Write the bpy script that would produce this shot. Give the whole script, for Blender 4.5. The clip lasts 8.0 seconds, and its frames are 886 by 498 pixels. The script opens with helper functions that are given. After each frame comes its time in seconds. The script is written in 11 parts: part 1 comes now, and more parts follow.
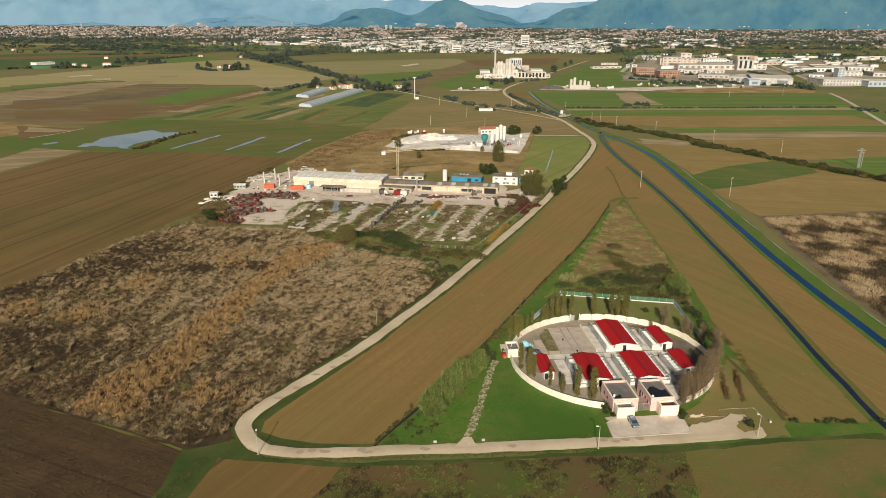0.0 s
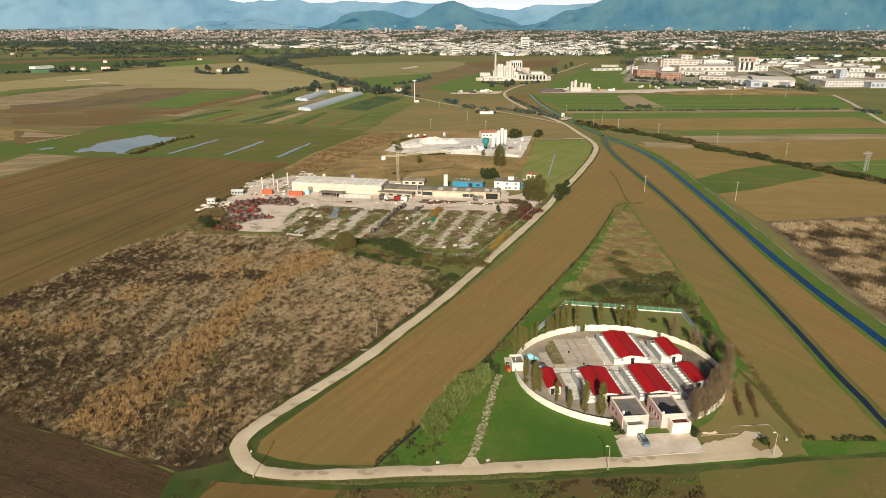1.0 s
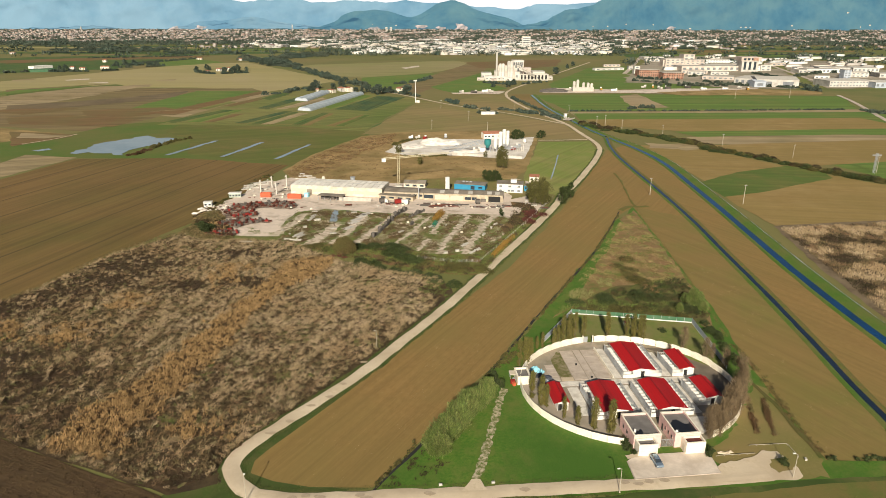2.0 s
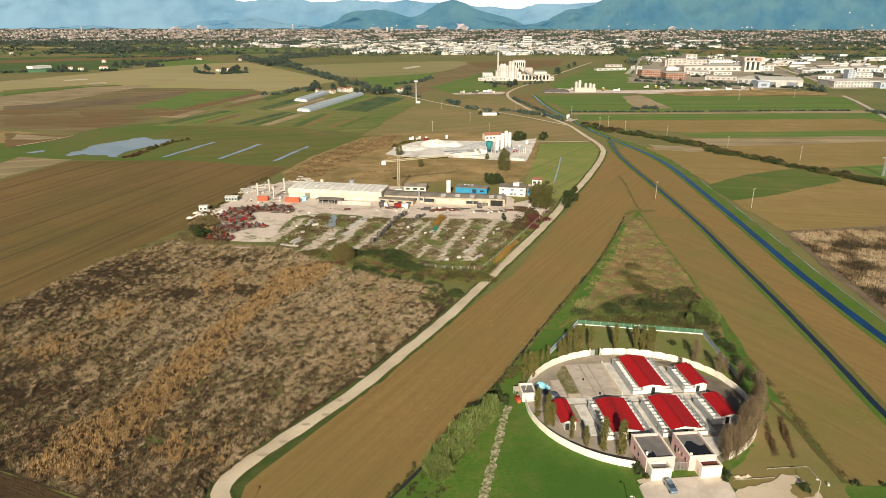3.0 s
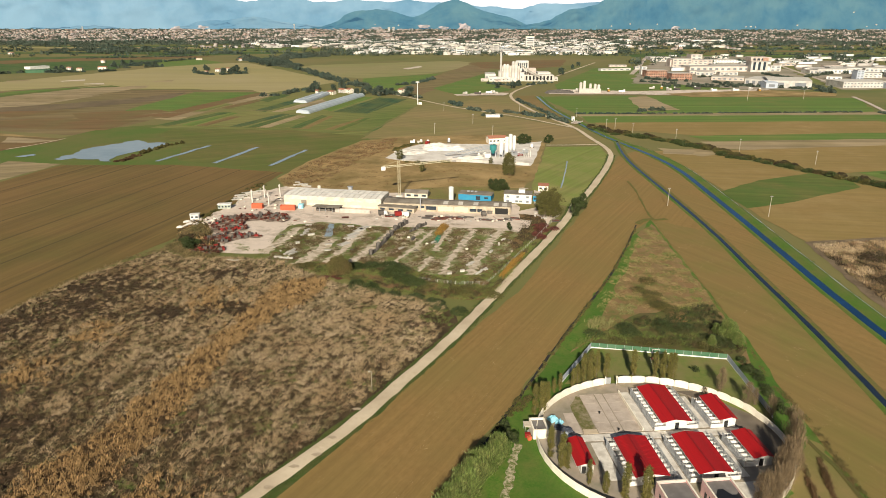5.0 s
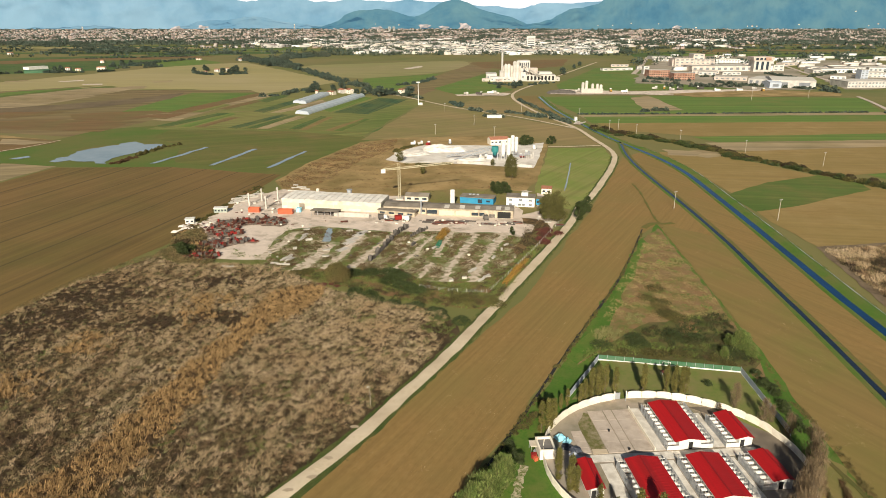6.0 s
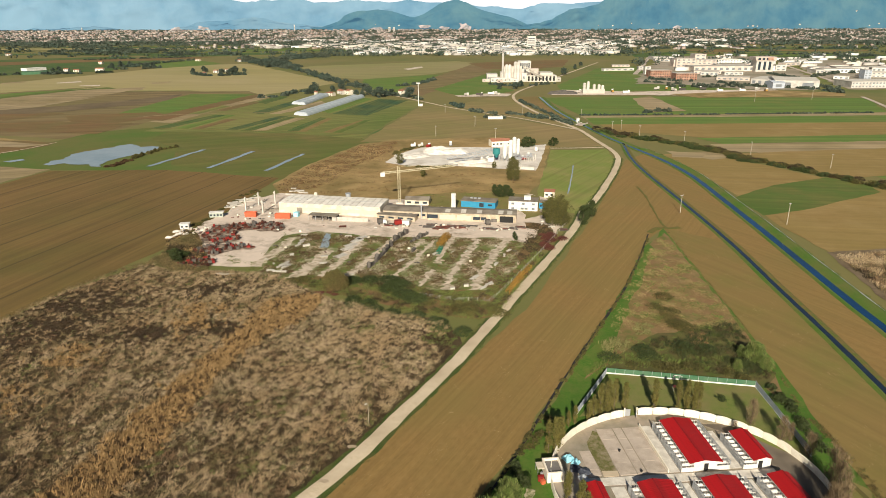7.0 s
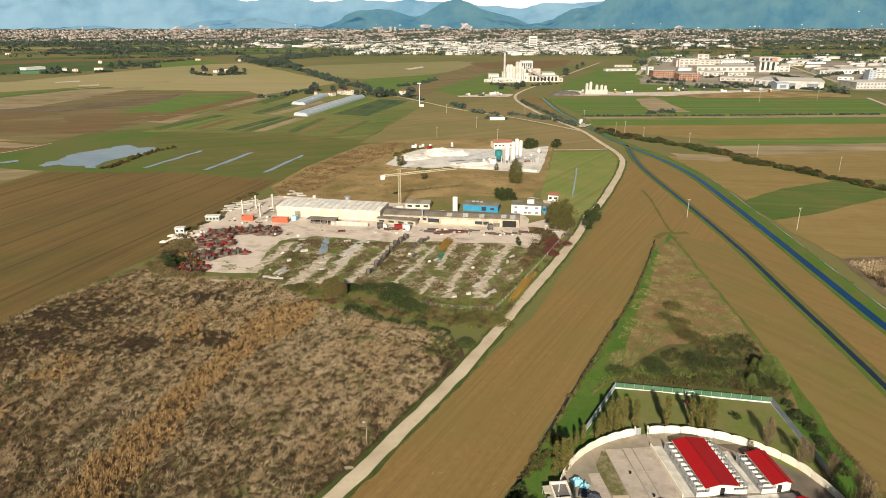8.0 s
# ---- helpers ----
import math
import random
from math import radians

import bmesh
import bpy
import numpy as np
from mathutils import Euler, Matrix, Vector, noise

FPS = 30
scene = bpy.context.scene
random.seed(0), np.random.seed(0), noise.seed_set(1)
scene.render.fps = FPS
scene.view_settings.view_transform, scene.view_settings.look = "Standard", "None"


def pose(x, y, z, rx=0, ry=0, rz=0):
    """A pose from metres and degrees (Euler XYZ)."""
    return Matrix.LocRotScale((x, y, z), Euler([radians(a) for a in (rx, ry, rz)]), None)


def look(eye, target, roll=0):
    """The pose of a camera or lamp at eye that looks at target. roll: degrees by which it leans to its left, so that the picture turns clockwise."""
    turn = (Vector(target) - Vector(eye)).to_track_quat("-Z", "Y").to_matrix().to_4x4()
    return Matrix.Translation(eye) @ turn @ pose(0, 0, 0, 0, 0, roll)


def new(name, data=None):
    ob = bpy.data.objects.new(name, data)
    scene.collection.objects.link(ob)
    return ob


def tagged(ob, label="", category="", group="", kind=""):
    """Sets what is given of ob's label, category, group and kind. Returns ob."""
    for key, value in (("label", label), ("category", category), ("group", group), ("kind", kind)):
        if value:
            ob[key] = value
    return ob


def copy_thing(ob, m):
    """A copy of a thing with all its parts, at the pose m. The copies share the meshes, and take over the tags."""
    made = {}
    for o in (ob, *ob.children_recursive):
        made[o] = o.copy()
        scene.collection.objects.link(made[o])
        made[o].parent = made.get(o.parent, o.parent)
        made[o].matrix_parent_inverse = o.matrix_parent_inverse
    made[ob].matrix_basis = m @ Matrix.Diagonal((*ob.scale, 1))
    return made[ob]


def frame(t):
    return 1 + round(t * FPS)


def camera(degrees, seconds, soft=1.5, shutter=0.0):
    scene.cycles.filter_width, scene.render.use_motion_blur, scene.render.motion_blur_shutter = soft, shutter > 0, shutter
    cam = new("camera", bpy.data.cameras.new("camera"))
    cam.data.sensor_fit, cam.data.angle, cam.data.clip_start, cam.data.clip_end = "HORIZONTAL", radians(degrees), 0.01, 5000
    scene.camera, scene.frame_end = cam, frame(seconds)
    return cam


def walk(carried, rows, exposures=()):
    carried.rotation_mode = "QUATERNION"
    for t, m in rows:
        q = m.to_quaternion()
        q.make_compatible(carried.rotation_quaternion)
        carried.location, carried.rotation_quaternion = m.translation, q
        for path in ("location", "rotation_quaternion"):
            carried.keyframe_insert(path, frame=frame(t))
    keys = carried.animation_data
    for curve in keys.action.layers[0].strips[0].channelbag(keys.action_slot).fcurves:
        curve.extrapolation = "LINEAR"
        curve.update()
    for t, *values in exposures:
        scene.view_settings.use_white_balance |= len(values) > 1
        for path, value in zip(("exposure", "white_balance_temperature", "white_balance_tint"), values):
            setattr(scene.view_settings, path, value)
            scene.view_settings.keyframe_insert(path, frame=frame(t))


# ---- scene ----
cam = camera(68.0, 8.0, soft=0.8)
PATH = [
    (0, (1.985, -0.464, 98.135), (1.95, 1.422, 97.47), 0.2),
    (0.5, (1.647, 2.131, 98.342), (1.611, 4.019, 97.682), -0.0),
    (1, (1.377, 6.269, 98.352), (1.341, 8.157, 97.693), -0.0),
    (1.5, (1.014, 10.242, 98.425), (0.977, 12.13, 97.765), 0.0),
    (3, (0.334, 23.152, 98.36), (0.294, 25.039, 97.699), 0.0),
    (3.5, (0.445, 27.837, 98.222), (0.403, 29.724, 97.562), -0.0),
    (4, (0.256, 32.029, 98.12), (0.213, 33.917, 97.459), -0.0),
    (4.5, (-0.096, 36.112, 98.131), (-0.14, 37.999, 97.47), -0.0),
    (6, (-0.739, 48.705, 97.923), (-0.787, 50.591, 97.261), -0.1),
    (6.5, (-1.098, 52.836, 97.761), (-1.146, 54.723, 97.101), -0.1),
    (7, (-1.25, 57.098, 97.611), (-1.299, 58.985, 96.95), -0.2),
    (7.5, (-1.494, 61.179, 97.537), (-1.545, 63.066, 96.875), -0.2),
    (8, (-1.801, 65.307, 97.532), (-1.852, 67.194, 96.87), -0.1),
]
walk(cam, [(t, look(eye, target, roll)) for t, eye, target, roll in PATH],
     exposures=[(0.0, 0.20), (0.5, 0.24), (1.0, 0.36), (1.5, 0.42), (3.0, 0.50), (8.0, 0.52)])

# ---- light ----
SUN_UP, SUN_FROM = 27.0, (-0.10, -1.0)
world = bpy.data.worlds.new("sky")
scene.world = world
world.use_nodes = True
wn, wl = world.node_tree.nodes, world.node_tree.links
wn.clear()
w_out, w_bg = wn.new("ShaderNodeOutputWorld"), wn.new("ShaderNodeBackground")
w_sky = wn.new("ShaderNodeTexSky")
w_sky.sky_type, w_sky.sun_disc = "NISHITA", False
w_sky.sun_elevation = radians(SUN_UP)
w_sky.sun_rotation = math.atan2(SUN_FROM[0], SUN_FROM[1])
w_sky.air_density, w_sky.dust_density = 1.0, 1.5
# drifting white cloud over the blue
w_co, w_map, w_no = wn.new("ShaderNodeTexCoord"), wn.new("ShaderNodeMapping"), wn.new("ShaderNodeTexNoise")
w_map.inputs["Scale"].default_value = (1.6, 1.6, 7.0)
w_no.inputs["Scale"].default_value, w_no.inputs["Detail"].default_value = 2.2, 7.0
w_ra, w_mix = wn.new("ShaderNodeValToRGB"), wn.new("ShaderNodeMix")
w_mix.data_type = "RGBA"
w_ra.color_ramp.elements[0].position, w_ra.color_ramp.elements[1].position = 0.62, 0.80
w_mix.inputs["B"].default_value = (30.0, 30.6, 31.6, 1)
wl.new(w_co.outputs["Generated"], w_map.inputs["Vector"])
wl.new(w_map.outputs["Vector"], w_no.inputs["Vector"])
wl.new(w_no.outputs["Fac"], w_ra.inputs["Fac"])
w_sep, w_hz, w_max = wn.new("ShaderNodeSeparateXYZ"), wn.new("ShaderNodeMapRange"), wn.new("ShaderNodeMath")
w_max.operation = "MAXIMUM"
w_hz.inputs["From Min"].default_value, w_hz.inputs["From Max"].default_value = 0.0, 0.14
w_hz.inputs["To Min"].default_value, w_hz.inputs["To Max"].default_value = 0.85, 0.0
wl.new(w_co.outputs["Generated"], w_sep.inputs["Vector"])
wl.new(w_sep.outputs["Z"], w_hz.inputs["Value"])
wl.new(w_ra.outputs["Color"], w_max.inputs[0])
wl.new(w_hz.outputs["Result"], w_max.inputs[1])
wl.new(w_max.outputs[0], w_mix.inputs["Factor"])
wl.new(w_sky.outputs["Color"], w_mix.inputs["A"])
wl.new(w_mix.outputs["Result"], w_bg.inputs["Color"])
w_bg.inputs["Strength"].default_value = 0.033
wl.new(w_bg.outputs["Background"], w_out.inputs["Surface"])
sun = new("sun", bpy.data.lights.new("sun", "SUN"))
sun.data.energy, sun.data.angle, sun.data.color = 5.0, radians(0.5), (1.0, 0.92, 0.765)
sun_from = Vector((SUN_FROM[0], SUN_FROM[1], math.hypot(*SUN_FROM) * math.tan(radians(SUN_UP))))
sun.matrix_world = look(sun_from * 100, (0, 0, 0))


# ---- materials ----
def mat(name, c1, c2=None, scale=1.0, rough=0.9, bump=0.0, c3=None, scale2=0.05, cover=0.5, stretch=(1, 1, 1), island=0.0,
        each=0.0, metal=0.0, lines=None, spec=0.3, sharp=0.12, glow=None, c4=None, scale3=0.02, bands=None):
    """A surface of two fine tones (c1, c2), with patches of c3 (and wider ones of c4), variation per island or per object, lines=(colour, spacing, width) and bands=(amount, width) along x."""
    m = bpy.data.materials.new(name)
    m.use_nodes = True
    n, l = m.node_tree.nodes, m.node_tree.links
    b = n["Principled BSDF"]
    b.inputs["Roughness"].default_value, b.inputs["Metallic"].default_value = rough, metal
    b.inputs["Specular IOR Level"].default_value = spec
    c2 = c2 or tuple(v * 0.75 for v in c1)
    co, mp, no, ra = n.new("ShaderNodeTexCoord"), n.new("ShaderNodeMapping"), n.new("ShaderNodeTexNoise"), n.new("ShaderNodeValToRGB")
    mp.inputs["Scale"].default_value = stretch
    no.inputs["Scale"].default_value, no.inputs["Detail"].default_value, no.inputs["Roughness"].default_value = scale, 6.0, 0.65
    ra.color_ramp.elements[0].position, ra.color_ramp.elements[1].position = 0.36, 0.64
    ra.color_ramp.elements[0].color, ra.color_ramp.elements[1].color = (*c1, 1), (*c2, 1)
    l.new(co.outputs["Object"], mp.inputs["Vector"])
    l.new(mp.outputs["Vector"], no.inputs["Vector"])
    l.new(no.outputs["Fac"], ra.inputs["Fac"])
    out = ra.outputs["Color"]

    def patch(colour, size, share, base, width):
        k, r, x = n.new("ShaderNodeTexNoise"), n.new("ShaderNodeValToRGB"), n.new("ShaderNodeMix")
        x.data_type = "RGBA"
        k.inputs["Scale"].default_value, k.inputs["Detail"].default_value, k.inputs["Roughness"].default_value = size, 8.0, 0.62
        mid = 0.66 - 0.32 * share
        r.color_ramp.elements[0].position, r.color_ramp.elements[1].position = max(0.0, mid - width), min(1.0, mid + width)
        x.inputs["B"].default_value = (*colour, 1)
        l.new(co.outputs["Object"], k.inputs["Vector"])
        l.new(k.outputs["Fac"], r.inputs["Fac"])
        l.new(r.outputs["Color"], x.inputs["Factor"])
        l.new(base, x.inputs["A"])
        return x.outputs["Result"]

    if c3:
        out = patch(c3, scale2, cover, out, sharp)
    if c4:
        out = patch(c4, scale3, 0.5, out, 0.14)
    if bands:
        bp, bn, br, bh = n.new("ShaderNodeMapping"), n.new("ShaderNodeTexNoise"), n.new("ShaderNodeMapRange"), n.new("ShaderNodeHueSaturation")
        bp.inputs["Scale"].default_value = (0.0022 / bands[1] * 6, 1.0 / bands[1], 1.0)
        bn.inputs["Scale"].default_value, bn.inputs["Detail"].default_value, bn.inputs["Roughness"].default_value = 1.0, 3.0, 0.7
        br.inputs["From Min"].default_value, br.inputs["From Max"].default_value = 0.32, 0.68
        br.inputs["To Min"].default_value, br.inputs["To Max"].default_value = 1 - bands[0], 1 + bands[0]
        l.new(co.outputs["Object"], bp.inputs["Vector"])
        l.new(bp.outputs["Vector"], bn.inputs["Vector"])
        l.new(bn.outputs["Fac"], br.inputs["Value"])
        l.new(br.outputs["Result"], bh.inputs["Value"])
        l.new(out, bh.inputs["Color"])
        out = bh.outputs["Color"]
    if lines:
        tint, space, wide = lines
        sp, dv, fr, lt, x = n.new("ShaderNodeSeparateXYZ"), n.new("ShaderNodeMath"), n.new("ShaderNodeMath"), n.new("ShaderNodeMath"), n.new("ShaderNodeMix")
        wob, add = n.new("ShaderNodeTexNoise"), n.new("ShaderNodeMath")
        wob.inputs["Scale"].default_value = 0.02
        add.operation, add.inputs[1].default_value = "MULTIPLY_ADD", 3.0
        x.data_type = "RGBA"
        dv.operation, dv.inputs[1].default_value = "DIVIDE", space
        fr.operation, lt.operation, lt.inputs[1].default_value = "FRACT", "LESS_THAN", wide / space
        l.new(co.outputs["Object"], sp.inputs["Vector"])
        l.new(co.outputs["Object"], wob.inputs["Vector"])
        l.new(wob.outputs["Fac"], add.inputs[0])
        l.new(sp.outputs["Y"], add.inputs[2])
        l.new(add.outputs[0], dv.inputs[0])
        l.new(dv.outputs[0], fr.inputs[0])
        l.new(fr.outputs[0], lt.inputs[0])
        mu = n.new("ShaderNodeMath")
        mu.operation, mu.inputs[1].default_value = "MULTIPLY", 0.7
        l.new(lt.outputs[0], mu.inputs[0])
        l.new(mu.outputs[0], x.inputs["Factor"])
        l.new(out, x.inputs["A"])
        x.inputs["B"].default_value = (*tint, 1)
        out = x.outputs["Result"]
    for node, socket, amount in (("ShaderNodeNewGeometry", "Random Per Island", island), ("ShaderNodeObjectInfo", "Random", each)):
        if amount:
            g, mr, hs = n.new(node), n.new("ShaderNodeMapRange"), n.new("ShaderNodeHueSaturation")
            mr.inputs["To Min"].default_value, mr.inputs["To Max"].default_value = 1 - amount, 1 + amount
            l.new(g.outputs[socket], mr.inputs["Value"])
            l.new(mr.outputs["Result"], hs.inputs["Value"])
            l.new(out, hs.inputs["Color"])
            out = hs.outputs["Color"]
    l.new(out, b.inputs["Base Color"])
    if bump:
        bu = n.new("ShaderNodeBump")
        bu.inputs["Strength"].default_value, bu.inputs["Distance"].default_value = min(1.0, bump), bump
        l.new(no.outputs["Fac"], bu.inputs["Height"])
        l.new(bu.outputs["Normal"], b.inputs["Normal"])
    if glow:
        b.inputs["Emission Color"].default_value, b.inputs["Emission Strength"].default_value = (*glow[0], 1), glow[1]
    return m


def many(name, colours, rough=0.85, vary=0.15, scale=0.3):
    """A surface whose colour is picked per island from a row of colours."""
    m = mat(name, colours[0], rough=rough)
    n, l = m.node_tree.nodes, m.node_tree.links
    g, r, no, mx = n.new("ShaderNodeNewGeometry"), n.new("ShaderNodeValToRGB"), n.new("ShaderNodeTexNoise"), n.new("ShaderNodeMix")
    r.color_ramp.interpolation = "CONSTANT"
    while len(r.color_ramp.elements) < len(colours):
        r.color_ramp.elements.new(0.5)
    for i, c in enumerate(colours):
        r.color_ramp.elements[i].position, r.color_ramp.elements[i].color = i / len(colours), (*c, 1)
    mx.data_type, mx.blend_type = "RGBA", "MULTIPLY"
    no.inputs["Scale"].default_value = scale
    mr = n.new("ShaderNodeMapRange")
    mr.inputs["To Min"].default_value, mr.inputs["To Max"].default_value = 1 - 2 * vary, 1.0
    co = n.new("ShaderNodeTexCoord")
    l.new(co.outputs["Object"], no.inputs["Vector"])
    l.new(g.outputs["Random Per Island"], r.inputs["Fac"])
    l.new(no.outputs["Fac"], mr.inputs["Value"])
    mx.inputs["Factor"].default_value = 1.0
    l.new(r.outputs["Color"], mx.inputs["A"])
    l.new(mr.outputs["Result"], mx.inputs["B"])
    l.new(mx.outputs["Result"], n["Principled BSDF"].inputs["Base Color"])
    return m


FURROW = (0.05, 1.0, 1.0)
m_ground = mat("open_farmland", (0.180, 0.160, 0.050), (0.130, 0.135, 0.040), 0.05, c3=(0.092, 0.128, 0.028), scale2=0.006, bump=0.1, c4=(0.20, 0.155, 0.060), scale3=0.0016)
m_plough = mat("ploughed_soil", (0.222, 0.140, 0.050), (0.166, 0.104, 0.036), 0.9, bump=0.3, c3=(0.244, 0.162, 0.064), scale2=0.05, stretch=(0.07, 1, 1), c4=(0.176, 0.128, 0.040), scale3=0.015, bands=(0.10, 5.0))
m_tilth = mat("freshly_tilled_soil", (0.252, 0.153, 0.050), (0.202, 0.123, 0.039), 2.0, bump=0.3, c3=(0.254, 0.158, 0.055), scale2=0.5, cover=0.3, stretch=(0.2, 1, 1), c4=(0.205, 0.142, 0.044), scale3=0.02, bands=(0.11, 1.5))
m_tilth_pale = mat("dry_tilled_soil", (0.275, 0.181, 0.063), (0.223, 0.145, 0.048), 1.4, bump=0.3, c3=(0.299, 0.206, 0.080), scale2=0.06, cover=0.4, stretch=(0.1, 1, 1), c4=(0.227, 0.160, 0.050), scale3=0.012, bands=(0.10, 6.0))
m_plough_olive = mat("sprouting_soil", (0.146, 0.095, 0.027), (0.102, 0.068, 0.019), 0.7, bump=0.35, c3=(0.116, 0.089, 0.023), scale2=0.02, stretch=(0.04, 1, 1), lines=((0.056, 0.040, 0.015), 27.0, 1.0), c4=(0.173, 0.104, 0.035), scale3=0.008, bands=(0.16, 6.0))
m_plough_dark = mat("dark_ploughed_soil", (0.074, 0.042, 0.018), (0.042, 0.024, 0.011), 1.3, bump=0.5, c3=(0.096, 0.058, 0.027), scale2=0.12, stretch=(0.08, 1, 1), c4=(0.060, 0.039, 0.015), scale3=0.03, lines=((0.036, 0.023, 0.010), 21.0, 0.9), bands=(0.18, 3.0))
m_tan = mat("stubble", (0.285, 0.210, 0.105), (0.220, 0.160, 0.076), 0.5, bump=0.2, c3=(0.165, 0.130, 0.052), scale2=0.02, stretch=FURROW, c4=(0.33, 0.25, 0.145), scale3=0.006, bands=(0.30, 15.0))
m_yellow = mat("dry_meadow", (0.330, 0.270, 0.112), (0.280, 0.238, 0.092), 0.2, bump=0.1, c3=(0.230, 0.216, 0.072), scale2=0.006, stretch=(0.2, 1, 1), c4=(0.345, 0.275, 0.14), scale3=0.003, bands=(0.12, 16.0))
m_olive = mat("olive_crop", (0.205, 0.188, 0.058), (0.160, 0.160, 0.046), 0.5, bump=0.2, c3=(0.220, 0.178, 0.062), scale2=0.012, stretch=FURROW, c4=(0.112, 0.144, 0.030), scale3=0.006, bands=(0.24, 8.0))
m_crop = mat("green_crop", (0.096, 0.170, 0.030), (0.078, 0.142, 0.024), 0.6, bump=0.2, c3=(0.150, 0.158, 0.038), scale2=0.02, cover=0.5, stretch=FURROW, c4=(0.105, 0.165, 0.028), scale3=0.008, bands=(0.25, 8.0))
m_straw_green = mat("pale_olive_meadow", (0.255, 0.232, 0.090), (0.205, 0.196, 0.068), 0.2, bump=0.1, c3=(0.165, 0.172, 0.050), scale2=0.008, stretch=(0.2, 1, 1), c4=(0.265, 0.220, 0.100), scale3=0.004, bands=(0.15, 18.0))
m_pale_sprout = mat("pale_sprouting_soil", (0.225, 0.176, 0.068), (0.180, 0.148, 0.052), 0.4, bump=0.2, c3=(0.170, 0.158, 0.048), scale2=0.02, stretch=(0.1, 1, 1), c4=(0.250, 0.180, 0.076), scale3=0.008, bands=(0.14, 12.0))
m_road_green = mat("thin_green_crop", (0.215, 0.215, 0.058), (0.170, 0.195, 0.042), 0.6, bump=0.2, c3=(0.260, 0.215, 0.080), scale2=0.03, cover=0.5, stretch=(0.1, 1, 1), c4=(0.150, 0.200, 0.036), scale3=0.02, bands=(0.15, 5.0))
m_crop_dull = mat("dull_green_crop", (0.092, 0.132, 0.024), (0.074, 0.112, 0.020), 0.6, bump=0.2, c3=(0.150, 0.130, 0.036), scale2=0.03, cover=0.45, stretch=FURROW, c4=(0.070, 0.116, 0.018), scale3=0.012, bands=(0.20, 6.0))
m_crop_blue = mat("blue_green_cabbage", (0.040, 0.088, 0.040), (0.030, 0.070, 0.026), 0.6, bump=0.2, c3=(0.085, 0.105, 0.030), scale2=0.03, stretch=FURROW, bands=(0.30, 3.0))
m_meadow = mat("wet_green_meadow", (0.082, 0.122, 0.018), (0.112, 0.128, 0.028), 0.5, bump=0.2, c3=(0.062, 0.128, 0.014), scale2=0.02, c4=(0.135, 0.125, 0.034), scale3=0.012)
m_wetolive = mat("damp_olive_meadow", (0.140, 0.118, 0.032), (0.104, 0.108, 0.022), 0.5, bump=0.2, c3=(0.165, 0.125, 0.042), scale2=0.02, c4=(0.090, 0.116, 0.020), scale3=0.012, bands=(0.15, 12.0))
m_mole = mat("grey_brown_soil", (0.135, 0.100, 0.055), (0.095, 0.070, 0.038), 0.4, bump=0.2, c3=(0.165, 0.120, 0.062), scale2=0.02, stretch=FURROW, bands=(0.30, 4.0))
m_crop_dark = mat("dark_green_crop", (0.034, 0.090, 0.018), (0.054, 0.104, 0.020), 0.5, bump=0.3, c3=(0.090, 0.112, 0.030), scale2=0.02, stretch=FURROW, bands=(0.35, 4.0))
m_rust = mat("rusty_stubble", (0.200, 0.108, 0.044), (0.150, 0.084, 0.034), 0.6, bump=0.2, c3=(0.150, 0.110, 0.040), scale2=0.02, stretch=FURROW, bands=(0.25, 6.0))
m_lawn = mat("lawn", (0.046, 0.122, 0.010), (0.106, 0.170, 0.022), 1.3, bump=0.35, c3=(0.140, 0.150, 0.034), scale2=0.16, cover=0.36, sharp=0.10, c4=(0.050, 0.116, 0.011), scale3=0.05)
m_dry = mat("dry_grass", (0.192, 0.160, 0.052), (0.142, 0.132, 0.036), 0.9, bump=0.25, c3=(0.100, 0.132, 0.024), scale2=0.14, cover=0.46, sharp=0.08, c4=(0.225, 0.165, 0.062), scale3=0.07)
m_waste = mat("brown_waste_ground", (0.375, 0.245, 0.100), (0.290, 0.190, 0.076), 0.3, bump=0.4, c3=(0.400, 0.275, 0.120), scale2=0.03, c4=(0.190, 0.135, 0.046), scale3=0.035)
m_scrub = mat("rough_scrub_ground", (0.190, 0.122, 0.048), (0.130, 0.098, 0.034), 0.7, bump=0.4, c3=(0.085, 0.108, 0.020), scale2=0.14, cover=0.5, c4=(0.185, 0.105, 0.048), scale3=0.06)
m_fallow = mat("fallow_soil", (0.205, 0.150, 0.068), (0.150, 0.115, 0.050), 0.4, bump=0.2, c3=(0.145, 0.132, 0.042), scale2=0.012, stretch=FURROW, c4=(0.180, 0.122, 0.056), scale3=0.006, bands=(0.32, 15.0))
m_rough = mat("rank_grass", (0.118, 0.098, 0.028), (0.080, 0.076, 0.020), 0.6, bump=0.3, c3=(0.066, 0.100, 0.015), scale2=0.07, cover=0.55, c4=(0.120, 0.074, 0.030), scale3=0.05)
m_clod = mat("dry_pale_clods", (0.33, 0.240, 0.115), (0.23, 0.160, 0.070), 0.8, island=0.35)
m_lane = mat("worn_yard_lane", (0.66, 0.55, 0.435), (0.50, 0.41, 0.315), 0.6, bump=0.1, c3=(0.180, 0.145, 0.072), scale2=0.35, cover=0.44, sharp=0.07, c4=(0.50, 0.41, 0.31), scale3=0.08)
m_heath = mat("heathy_rough_ground", (0.265, 0.180, 0.082), (0.150, 0.118, 0.044), 0.9, bump=0.4, c3=(0.092, 0.122, 0.022), scale2=0.12, cover=0.44, sharp=0.06, c4=(0.215, 0.125, 0.058), scale3=0.16)
